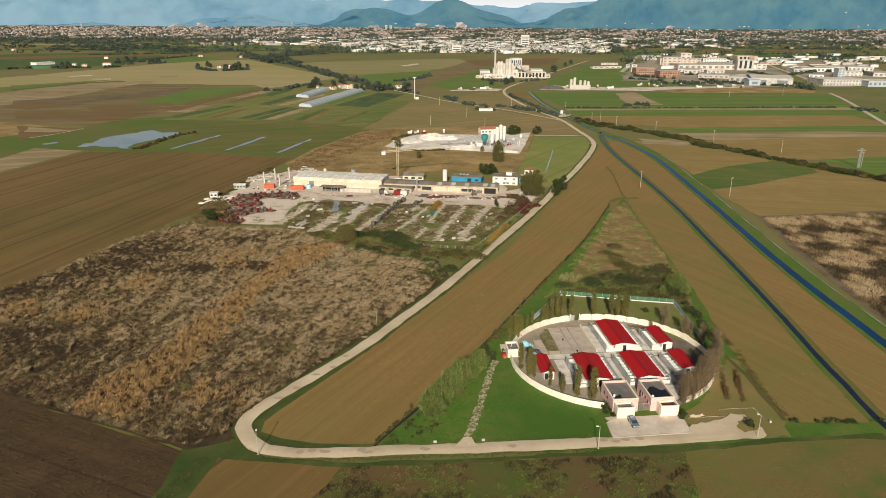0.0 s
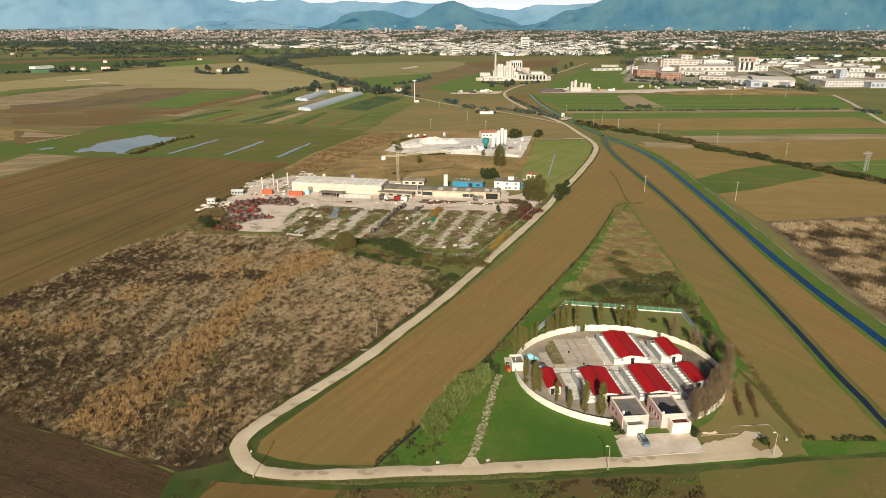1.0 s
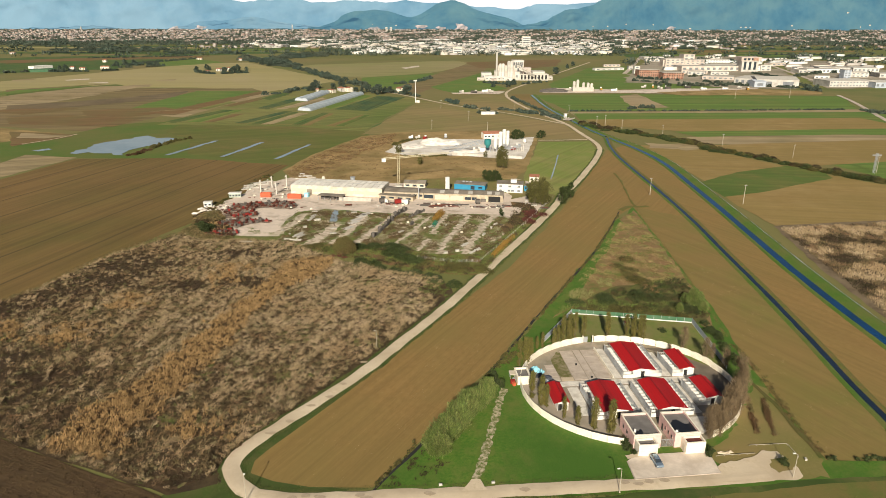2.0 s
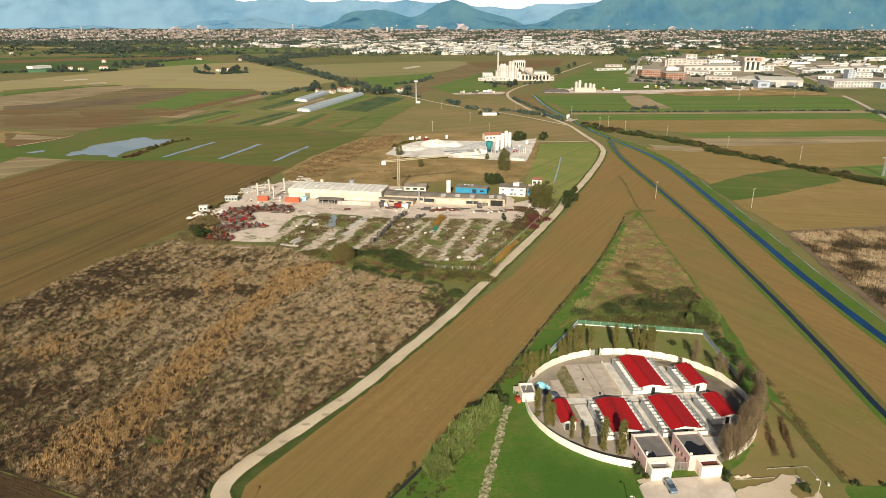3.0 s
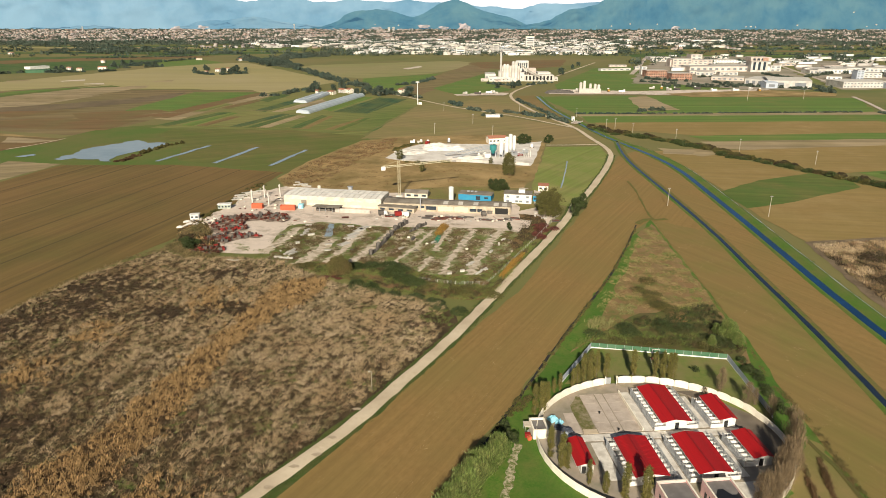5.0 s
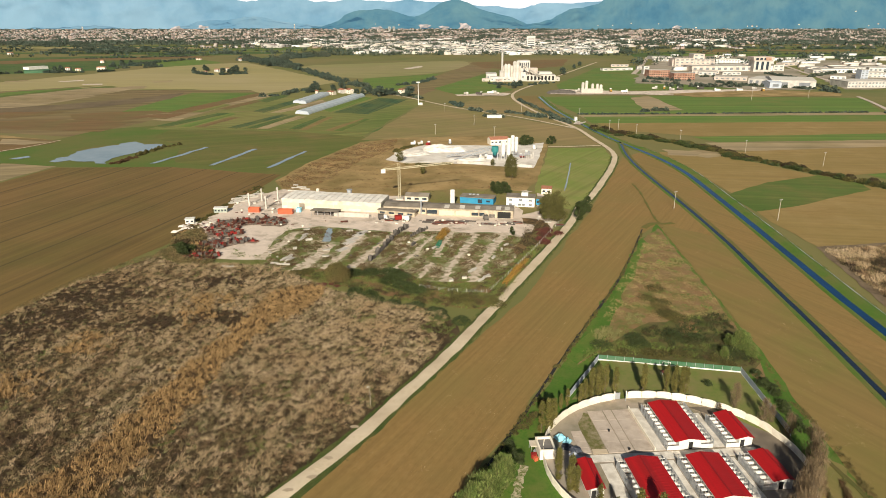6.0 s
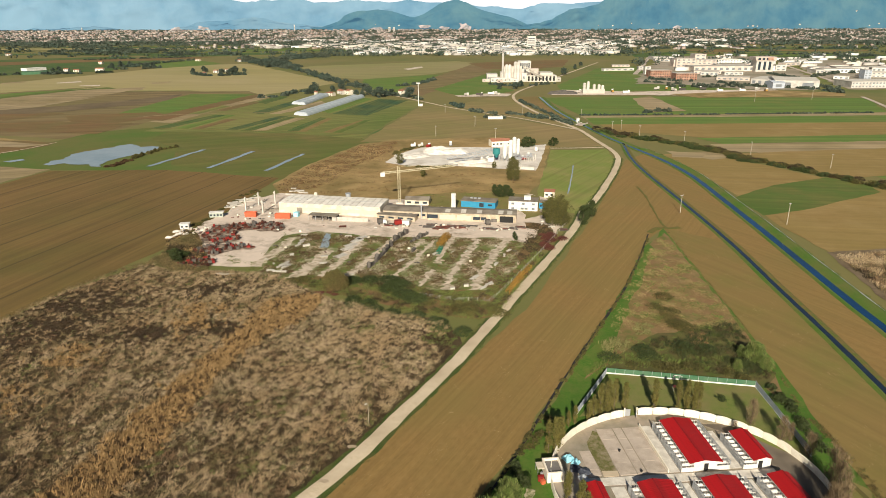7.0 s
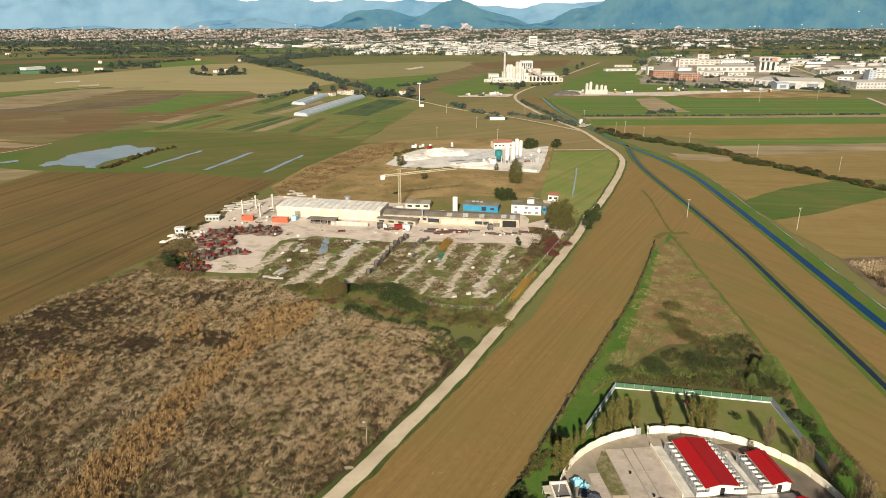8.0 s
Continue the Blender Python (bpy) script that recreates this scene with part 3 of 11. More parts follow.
def field(name, pts, material, turn=0.0, label="", rough=0.5, step=5.0, category="field", kind="structure", lift=0.0):
    """A sheet of land with an uneven edge, its furrows running at turn degrees from x."""
    rng = random.Random(len(pts) * 7 + int(abs(pts[0][0]) * 10))
    LAYER[0] += 0.002
    o, rot = Vector(pts[0]), Matrix.Rotation(radians(-turn), 2)
    bm = bmesh.new()
    far = max(1.0, o.length / 300)
    f = bm.faces.new([bm.verts.new((*(rot @ (p - o)), 0)) for p in ragged(pts, step * far, rough * far, rng)])
    if f.calc_area() and f.normal.z < 0:
        f.normal_flip()
    bmesh.ops.triangulate(bm, faces=[f])
    bmesh.ops.recalc_face_normals(bm, faces=bm.faces[:])
    if sum(g.normal.z for g in bm.faces) < 0:
        bmesh.ops.reverse_faces(bm, faces=bm.faces[:])
    ob = link_mesh(name, bm, material)
    ob.matrix_world = pose(o.x, o.y, LAYER[0] + lift, 0, 0, turn)
    return tagged(ob, label, category, "", kind)


def ribbon(name, pts, width, material, label, category, lift=0.05, rough=0.15, step=4.0, crown=0.06, kind="structure", line=None):
    """A road or track along a line."""
    rng = random.Random(len(pts))
    LAYER[0] += 0.002
    line = line or smooth(pts, step)
    bm = bmesh.new()
    rows = []
    for i, p in enumerate(line):
        d = (line[min(i + 1, len(line) - 1)] - line[max(i - 1, 0)]).normalized()
        s = Vector((-d.y, d.x))
        w = width / 2
        rows.append([bm.verts.new((*(p + s * (k * w + (rng.uniform(-rough, rough) if abs(k) == 1 else 0))), LAYER[0] + lift + crown * (1 - abs(k)) - 0.05 * (abs(k) == 1))) for k in (-1, -0.5, 0, 0.5, 1)])
    for a, b in zip(rows, rows[1:]):
        for k in range(4):
            bm.faces.new((a[k], b[k], b[k + 1], a[k + 1]))
    bmesh.ops.recalc_face_normals(bm, faces=bm.faces[:])
    if sum(g.normal.z for g in bm.faces) < 0:
        bmesh.ops.reverse_faces(bm, faces=bm.faces[:])
    return tagged(link_mesh(name, bm, material), label, category, "", kind)


def profile_strip(name, pts, profile, material, label, category, step=6.0, kind="structure"):
    """A cross-section of (offset, height) drawn out along a line, open at both ends."""
    rng = random.Random(3)
    line = smooth(pts, step)
    bm = bmesh.new()
    rows = []
    for i, p in enumerate(line):
        d = (line[min(i + 1, len(line) - 1)] - line[max(i - 1, 0)]).normalized()
        s = Vector((d.y, -d.x))
        rows.append([bm.verts.new((*(p + s * (o + rng.uniform(-0.12, 0.12))), z)) for o, z in profile])
    for a, b in zip(rows, rows[1:]):
        for k in range(len(profile) - 1):
            bm.faces.new((a[k], a[k + 1], b[k + 1], b[k]))
    bmesh.ops.recalc_face_normals(bm, faces=bm.faces[:])
    if sum(g.normal.z for g in bm.faces) < 0:
        bmesh.ops.reverse_faces(bm, faces=bm.faces[:])
    return tagged(link_mesh(name, bm, material), label, category, "", kind)


def inside(p, poly):
    """Which of the points (n, 2) lie in the polygon."""
    x, y, hit = p[:, 0], p[:, 1], np.zeros(len(p), bool)
    for (ax, ay), (bx, by) in zip(poly, poly[1:] + poly[:1]):
        with np.errstate(divide="ignore", invalid="ignore"):
            cross = ((ay > y) != (by > y)) & (x < (bx - ax) * (y - ay) / (by - ay + 1e-12) + ax)
        hit ^= cross
    return hit


def scatter(poly, per_m2, rng):
    a = np.array(poly)
    lo, hi = a.min(0), a.max(0)
    p = rng.uniform(lo, hi, (int(per_m2 * np.prod(hi - lo)), 2))
    return p[inside(p, [tuple(q) for q in poly])]


def waves(p, size, seed):
    """A smooth uneven value of about -1 to 1 over the plan."""
    r = np.random.RandomState(seed)
    v = np.zeros(len(p))
    for k in range(7):
        a, s, ph = r.uniform(0, 2 * math.pi), 2 * math.pi / (size * r.uniform(0.4, 1.6)), r.uniform(0, 6.28)
        v += np.sin((p[:, 0] * math.cos(a) + p[:, 1] * math.sin(a)) * s + ph)
    return v / 3.2


def tufts(name, at, height, material, label, blades=7, spread=0.35, thick=0.16, seed=1, lean=0.35, category="reeds", base=0.0, stems=True):
    """Tufts of upright blades at the places given: one mesh of kind stuff."""
    r = np.random.RandomState(seed)
    n = len(at) * blades
    h = np.repeat(np.broadcast_to(height, len(at)) * r.uniform(0.8, 1.2, len(at)), blades) * r.uniform(0.65, 1.1, n)
    root = np.repeat(at, blades, 0) + r.normal(0, spread, (n, 2))
    a = r.uniform(0, 2 * math.pi, n)
    side = np.c_[np.cos(a), np.sin(a)] * (thick * r.uniform(0.6, 1.4, n))[:, None]
    tip = root + r.normal(0, 1, (n, 2)) * (lean * h * 0.5)[:, None] + np.array([0.45, 0.12]) * (lean * h)[:, None]
    v = np.empty((n, 3, 3))
    v[:, 0, :2], v[:, 1, :2], v[:, 2, :2] = root - side * 0.6, root + side * 0.6, tip
    base = np.repeat(np.broadcast_to(base, len(at)), blades)
    v[:, 0, 2] = v[:, 1, 2] = base
    v[:, 2, 2] = base + h
    # a wide plume near the top
    w = np.empty((n, 3, 3))
    mid = root * 0.45 + tip * 0.55
    w[:, 0, :2], w[:, 1, :2], w[:, 2, :2] = mid - side, mid + side, tip + (tip - root) * 0.1
    w[:, 0, 2] = w[:, 1, 2] = base + h * 0.5
    w[:, 2, 2] = base + h * 1.08
    verts = (np.concatenate([v, w], 1) if stems else w).reshape(-1, 3)
    f = np.arange(len(verts)).reshape(-1, 3)
    ob = new(name, np_mesh(name, verts, f, material))
    return tagged(ob, label, category, "", "stuff")


def row_tufts(name, pts, width, per_m, height, material, label, seed):
    """Uneven tufts of weeds along a line."""
    r = np.random.RandomState(seed)
    line = np.array([tuple(c) for c in smooth(pts, 1.0 / per_m)])
    at = line + r.normal(0, width * 0.5, line.shape)
    h = height * np.clip(0.75 + 0.45 * waves(at, 6, seed), 0.25, 1.5)
    return tufts(name, at[h > height * 0.35], h[h > height * 0.35], material, label, 6, 0.16, 0.06, seed, 0.5, "weeds")


def mounds(centres, radius, height, blades, rng):
    """Places and heights of blades that stand in rounded clumps."""
    n = len(centres)
    r = np.repeat(radius * rng.uniform(0.6, 1.35, n), blades)
    h = np.repeat(height * rng.uniform(0.7, 1.25, n), blades)
    a, q = rng.uniform(0, 2 * np.pi, n * blades), np.sqrt(rng.uniform(0, 1, n * blades))
    at = np.repeat(centres, blades, 0) + np.c_[np.cos(a) * r * q, np.sin(a) * r * q * 0.8]
    return at, h * (1.05 - 0.75 * q ** 2)


def leaves(centres, size, rng, flat=0.0):
    """Small four-cornered leaves at the places given, turned all ways."""
    n = len(centres)
    u = rng.normal(0, 1, (n, 3))
    u /= np.linalg.norm(u, axis=1)[:, None]
    w = np.cross(u, rng.normal(0, 1, (n, 3)))
    w /= np.linalg.norm(w, axis=1)[:, None]
    s = (size * rng.uniform(0.6, 1.4, n))[:, None]
    v = np.stack([centres - u * s, centres - w * s * 0.6, centres + u * s, centres + w * s * 0.6], 1).reshape(-1, 3)
    return v, np.arange(n * 4).reshape(-1, 4)


def twigs(centres, size, rng, wide=0.03):
    """Thin upswept twigs at the places given."""
    n = len(centres)
    out = centres * np.array([1, 1, 0])
    u = np.c_[out[:, :2] * 0.22 + rng.normal(0, 0.16, (n, 2)), np.ones(n)]
    u /= np.linalg.norm(u, axis=1)[:, None]
    w = np.cross(u, rng.normal(0, 1, (n, 3)))
    w /= np.linalg.norm(w, axis=1)[:, None]
    s = (size * rng.uniform(1.5, 4.0, n))[:, None]
    v = np.stack([centres - u * s, centres - w * wide, centres + u * s, centres + w * wide], 1).reshape(-1, 3)
    return v, np.arange(n * 4).reshape(-1, 4)


def crown_points(height, radius, clear, n, shape, rng, clumps=26):
    """Leaf places: clumps on limbs round the stem, so that the outline is uneven and has gaps."""
    s = rng.uniform(0, 1, clumps) ** 0.85
    if shape == "column":
        r = radius * np.clip(np.sin(np.pi * (0.10 + 0.86 * s)) ** 0.6, 0.12, 1)
    elif shape == "round":
        r = radius * np.sqrt(np.clip(1 - (2 * s - 0.85) ** 2, 0.05, 1))
    else:
        r = radius * (1.05 - 0.7 * s)
    a, q = rng.uniform(0, 2 * np.pi, clumps), np.sqrt(rng.uniform(0.15, 1, clumps))
    c = np.c_[np.cos(a) * r * q, np.sin(a) * r * q, clear + (height - clear) * s]
    k = rng.randint(0, clumps, n)
    g = rng.normal(0, 1, (n, 3))
    spread = radius * (0.30 if shape == "column" else 0.21) * rng.uniform(0.7, 1.4, clumps)[k]
    p = c[k] + g * np.c_[spread, spread, spread * (1.5 if shape == "column" else 0.8)]
    p[:, 2] = np.clip(p[:, 2], clear * 0.7, height * 1.05)
    return p, c


def tree(name, height, radius, clear, shape, leaf, seed, n=1500, size=0.22, label="", category="tree", clumps=26, limbs=9):
    """A tapered trunk with limbs, and a crown of many small leaves; stands at the origin."""
    rng = np.random.RandomState(seed)
    top = empty(name, Matrix(), label, category)
    p, c = crown_points(height, radius, clear, n, shape, rng, clumps)
    bm = bmesh.new()
    r0 = 0.05 + height * 0.016
    bend = [Vector((rng.normal(0, 0.03) * i, rng.normal(0, 0.03) * i, height * 0.92 * i / 4)) for i in range(5)]
    for i in range(4):
        rod(bm, bend[i], bend[i + 1], r0 * (1 - i * 0.22), r0 * (1 - (i + 1) * 0.22), 6)
    for k in range(min(limbs, len(c))):
        z = max(clear * 0.8, c[k][2] - radius * 0.9)
        rod(bm, (0, 0, min(z, height * 0.8)), c[k], r0 * 0.4, r0 * 0.10, 4)
    part("trunk", bm, m_bark, top)
    v, f = twigs(p, size, rng) if leaf is m_poplar_bare else twigs(p, size, rng, 0.075) if leaf is m_willow else leaves(p, size, rng)
    crown = new("crown", np_mesh("crown", v, f, leaf))
    crown.parent = top
    return top


def put(proto, x, y, rng, lo=0.85, hi=1.2, z=0.0):
    """A turned and scaled copy of a thing."""
    s = rng.uniform(lo, hi)
    ob = copy_thing(proto, pose(x, y, z, 0, 0, rng.uniform(0, 360)) @ Matrix.Diagonal((s * rng.uniform(0.85, 1.15), s * rng.uniform(0.85, 1.15), s * rng.uniform(0.95, 1.15), 1)))
    return ob


def discard(proto):
    for o in [*proto.children_recursive, proto]:
        bpy.data.objects.remove(o)


def thicket(name, pts, width, height, material, label, category="hedge", per_m=16, size=0.4, seed=5, step=3.0, kind="stuff"):
    """A run of bushes along a line: many leaves in uneven mounds on short stems."""
    rng = np.random.RandomState(seed)
    line = np.array([tuple(p) for p in smooth(pts, step)])
    seg = np.linalg.norm(np.diff(line, axis=0), axis=1)
    total = seg.sum()
    m = max(3, int(total / max(1.2, width * 0.55)))
    at = np.interp(np.sort(rng.uniform(0, total, m)), np.r_[0, np.cumsum(seg)], np.arange(len(line)))
    i = np.minimum(at.astype(int), len(line) - 2)
    c = line[i] + (line[i + 1] - line[i]) * (at - i)[:, None] + rng.normal(0, width * 0.22, (m, 2))
    hh = height * rng.uniform(0.45, 1.25, m)
    n = int(per_m * total)
    k = rng.randint(0, m, n)
    u = rng.normal(0, 1, (n, 3))
    u /= np.linalg.norm(u, axis=1)[:, None]
    u *= rng.uniform(0.55, 1.05, n)[:, None]
    p = np.c_[c[k] + u[:, :2] * width * 0.42, np.abs(u[:, 2]) * hh[k]]
    v, f = leaves(p, size, rng)
    return tagged(new(name, np_mesh(name, v, f, material)), label, category, "", kind)


# ---- land ----
def ground_height(y):
    return 0.0 if y < 3000 else 34.0 * ((y - 3000) / 1850) ** 1.3


bm = bmesh.new()
edges_y = [-400, 0, 200, 400, 700, 1100, 1600, 2200, 2800, 3200, 3600, 4000, 4300, 4600, 4850]
edges_x = [-4200 + 280 * i for i in range(31)]
grid = [[bm.verts.new((x, y, ground_height(y))) for x in edges_x] for y in edges_y]
for r, s in zip(grid, grid[1:]):
    for i in range(len(edges_x) - 1):
        bm.faces.new((r[i], r[i + 1], s[i + 1], s[i])).material_index = int(r[0].co.y >= 2800)
land = link_mesh("ground", bm, m_ground)
land.data.materials.append(m_townland)
tagged(land, "flat olive-brown farmland reaching to the foot of the mountains", "ground", "", "structure")

# far fields first, nearer ones over them
field("field_far_meadow", [(-724.6, 887.5), (-765.0, 1122.0), (-686.4, 1349.3), (-619.1, 1591.2), (-501.4, 1644.0), (-198.8, 1155.4), (-272.3, 963.0), (-396.7, 1032.8), (-610.3, 1021.1)], m_yellow, 8, "wide dry yellowish meadow beside a farm")
field("field_far_green", [(-963.5, 1230.7), (-877.5, 1291.6), (-717.8, 1412.4), (-737.1, 1746.2), (-956.6, 1992.8), (-1224.6, 1814.6), (-1358.8, 1748.2)], m_crop_dark, 5, "dark green far meadow before the town")
field("field_far_grass", [(-649.0, 1488.8), (-555.2, 1639.9), (-702.7, 1829.8), (-768.2, 1623.7)], m_crop, 5, "green meadow strip beside a farm track")
field("field_far_dark_crop", [(-631.8, 2021.9), (-499.5, 2104.5), (-549.3, 2540.6), (-947.5, 2397.4), (-882.0, 1902.9)], m_crop_dark, 2, "dark green crop before the town")
field("field_mid_meadow", [(-347.3, 1510.3), (-321.8, 1571.3), (-8.9, 1728.8), (58.2, 1599.2), (-50.6, 1330.6), (-168.2, 1216.0), (-215.0, 1251.2)], m_straw_green, 14, "olive meadow with straight edges")
field("field_mid_meadow_low", [(-168.2, 1216.0), (-50.0, 1316.2), (-5.8, 1264.2), (-87.8, 997.2), (-143.8, 1037.6)], m_crop, 14, "green meadow by a hedge")
field("field_red_brown", [(-91.6, 1040.5), (32.5, 1639.8), (86.9, 1643.9), (49.4, 1337.1), (-14.2, 1122.8), (-52.1, 958.8)], m_fallow, 40, "reddish brown bare field")
field("field_factory_grass", [(149.5, 1105.5), (281.2, 1468.0), (376.5, 1535.7), (340.9, 1249.9), (442.6, 1108.2), (408.3, 1025.0), (144.7, 1014.7)], m_crop, 4, "green meadow before the factories")
field("field_hall_grass", [(414.7, 1040.6), (535.1, 1041.8), (699.9, 1028.0), (771.0, 1129.2), (691.4, 1229.7), (779.3, 1502.1), (755.3, 1649.5), (592.6, 1735.4), (450.1, 1126.5)], m_olive, 2, "olive grass between factory halls")
field("field_suburb_green", [(494.9, 2059.3), (760.9, 2269.7), (1042.7, 2191.4), (1175.4, 1992.8), (1336.9, 1934.1), (1196.4, 1734.3), (954.8, 1780.9), (738.6, 1937.2), (466.7, 1883.4)], m_crop_dark, 2, "dark green meadow before the suburbs")
field("field_suburb_brown", [(680.7, 2058.0), (869.6, 2530.7), (1028.0, 2629.7), (858.6, 2193.2), (745.7, 1995.5)], m_rust, 2, "reddish brown field before the suburbs")
field("field_district_brown", [(16.6, 1649.8), (155.4, 1736.2), (272.6, 1782.7), (221.9, 1535.4), (139.2, 1436.0), (49.5, 1467.4)], m_rust, 2, "brown field beside the cement works")
field("field_cement_grass", [(-39.3, 1043.4), (49.4, 1337.1), (51.2, 1116.2), (77.9, 1031.8), (44.8, 963.9), (-3.7, 961.4)], m_crop, 10, "green grass before the white works")
field("field_left_stripes", [(-552.6, 572.6), (-636.5, 928.5), (-520.9, 1017.0), (-305.3, 1019.9), (-274.4, 970.9), (-314.7, 729.6), (-326.3, 660.9), (-499.1, 721.4)], m_fallow, 12, "long brown ploughed field with pale stripes")
field("field_left_stripe_green", [(-643.7, 743.7), (-661.8, 966.5), (-577.5, 1041.4), (-520.9, 1017.0), (-583.0, 847.9), (-557.4, 639.7)], m_olive, 10, "narrow olive strip between ploughed fields")
field("field_left_stripe_tan", [(-546.9, 701.1), (-561.7, 848.9), (-417.5, 1040.9), (-488.3, 951.6), (-511.6, 803.2)], m_tan, 10, "pale tan stubble stripe")
field("field_green_wedge", [(-390.6, 755.3), (-364.1, 798.9), (-333.9, 975.8), (-281.4, 986.8), (-307.3, 759.1), (-351.8, 728.0)], m_crop, 22, "bright green wedge of young crop")
field("field_tan_wedge", [(-319.0, 724.8), (-307.3, 759.1), (-279.1, 978.7), (-252.2, 948.4), (-280.0, 814.2), (-289.1, 712.5)], m_tan, 24, "tan stubble wedge")
field("field_left_brown", [(-462.8, 474.4), (-453.8, 576.6), (-499.1, 721.4), (-330.0, 668.6), (-332.4, 616.9), (-450.3, 648.0)], m_fallow, 12, "brown ploughed field by the pond meadow")
field("field_left_low_brown", [(-413.0, 465.8), (-387.2, 552.9), (-353.3, 565.6), (-340.5, 599.9), (-445.5, 640.7), (-443.1, 562.1)], m_waste, 12, "reddish brown bare field")
field("field_pond_meadow", [(-378.1, 381.8), (-389.1, 555.6), (-348.1, 606.2), (-337.6, 660.4), (-280.8, 691.2), (-88.6, 633.8), (-76.3, 600.9), (-115.2, 468.4), (-201.9, 494.8), (-283.6, 496.4), (-330.7, 508.6), (-328.7, 464.8)], m_meadow, 24, "green wet meadow round a pond")
field("field_pond_olive", [(-206.7, 513.2), (-228.4, 576.4), (-267.6, 616.2), (-272.9, 671.0), (-160.3, 660.2), (-88.6, 633.8), (-78.4, 597.7), (-116.2, 472.4)], m_wetolive, 24, "olive meadow with long water-filled cuts")
field("field_pale_left", [(-354.5, 356.0), (-330.1, 466.7), (-329.3, 506.2), (-284.8, 498.6), (-301.1, 423.2), (-317.6, 351.0)], m_tan, 20, "pale tan bare field")
field("field_strips", [(-295.3, 662.2), (-279.3, 735.9), (-256.1, 904.2), (-213.1, 1033.8), (-132.5, 954.7), (-44.4, 887.5), (-87.1, 623.5), (-158.5, 652.7)], m_olive, 26, "vegetable land in long narrow strips")
field("vegetable_strip", [(-232.9, 788.6), (-210.1, 915.2), (-196.0, 902.5), (-217.3, 779.1)], m_crop_blue, 80, "blue-green cabbage strip", rough=0.25)
field("vegetable_strip", [(-210.9, 779.3), (-177.6, 902.9), (-164.3, 872.0), (-198.1, 779.6)], m_tan, 80, "tan harvested strip", rough=0.25)
field("vegetable_strip", [(-296.5, 680.0), (-266.7, 773.2), (-252.7, 773.5), (-282.3, 673.0)], m_crop_dark, 80, "dark green vegetable strip", rough=0.25)
field("vegetable_strip", [(-273.8, 676.8), (-252.7, 773.5), (-243.6, 769.0), (-258.8, 677.2)], m_crop, 80, "bright green vegetable strip", rough=0.25)
field("vegetable_strip", [(-256.0, 677.2), (-243.6, 741.7), (-231.4, 742.0), (-244.9, 677.5)], m_rust, 80, "rusty brown harvested strip", rough=0.25)
field("vegetable_strip", [(-223.0, 670.7), (-194.5, 765.4), (-184.0, 761.0), (-210.9, 667.4)], m_crop_blue, 80, "blue-green cabbage strip", rough=0.25)
field("vegetable_strip", [(-205.9, 664.0), (-182.9, 756.5), (-175.5, 756.7), (-195.0, 664.3)], m_crop_dark, 80, "dark green vegetable strip", rough=0.25)
field("vegetable_strip", [(-193.4, 664.3), (-174.4, 752.2), (-162.4, 748.0), (-182.5, 664.5)], m_tan, 80, "tan harvested strip", rough=0.25)
field("vegetable_strip", [(-162.6, 661.5), (-148.0, 752.8), (-141.0, 748.5), (-152.6, 658.3)], m_crop_dark, 80, "dark green vegetable strip", rough=0.25)
field("vegetable_strip", [(-151.0, 658.3), (-139.7, 748.5), (-134.0, 744.2), (-142.9, 658.5)], m_plough, 80, "bare brown strip", rough=0.25)
field("vegetable_strip", [(-126.7, 658.8), (-102.4, 736.2), (-99.4, 736.3), (-118.0, 655.6)], m_plough, 80, "bare brown strip", rough=0.25)
field("vegetable_strip", [(-116.9, 655.6), (-98.8, 732.1), (-92.9, 732.2), (-109.4, 655.8)], m_crop_dull, 80, "dull green vegetable strip", rough=0.25)
field("vegetable_strip", [(-82.3, 649.7), (-64.4, 716.3), (-60.9, 716.4), (-75.4, 649.8)], m_crop_dark, 80, "dark green vegetable strip", rough=0.25)
field("vegetable_strip", [(-167.1, 815.6), (-130.6, 937.4), (-113.6, 924.1), (-144.8, 785.6)], m_crop, 80, "green vegetable strip", rough=0.25)
field("vegetable_strip", [(-140.7, 780.9), (-106.1, 924.3), (-66.9, 905.4), (-100.5, 767.6)], m_crop_blue, 80, "dark green cabbage field", rough=0.25)
field("vegetable_strip", [(-302.1, 782.1), (-288.6, 857.3), (-274.4, 846.1), (-287.5, 777.5)], m_olive, 80, "olive vegetable strip", rough=0.25)
field("vegetable_strip", [(-280.4, 813.0), (-260.6, 894.6), (-249.7, 882.3), (-267.0, 802.9)], m_rust, 80, "brown harvested strip", rough=0.25)
field("vegetable_strip", [(-255.1, 888.4), (-245.0, 963.4), (-229.6, 949.3), (-239.2, 870.3)], m_crop_dark, 80, "dark green strip below a hedge", rough=0.25)
field("field_behind_crossing", [(-84.9, 607.0), (-43.7, 874.4), (106.8, 671.4), (115.0, 590.0), (73.8, 582.4), (41.8, 632.2), (-54.2, 614.8)], m_pale_sprout, 30, "brown and olive sprouting field by the crossroads")
field("field_before_silos", [(-10.2, 850.8), (44.2, 948.6), (66.2, 920.5), (105.7, 683.2), (61.4, 751.2)], m_pale_sprout, 20, "olive field between two tracks")
field("field_between_roads", [(75.6, 942.7), (104.2, 951.7), (118.9, 712.8), (98.0, 738.7)], m_plough, 35, "narrow brown field beside the road")
field("field_right_green", [(106.6, 936.9), (227.2, 950.5), (523.2, 929.4), (463.5, 794.3), (127.6, 768.9)], m_crop, 2, "wide green field of young crop")
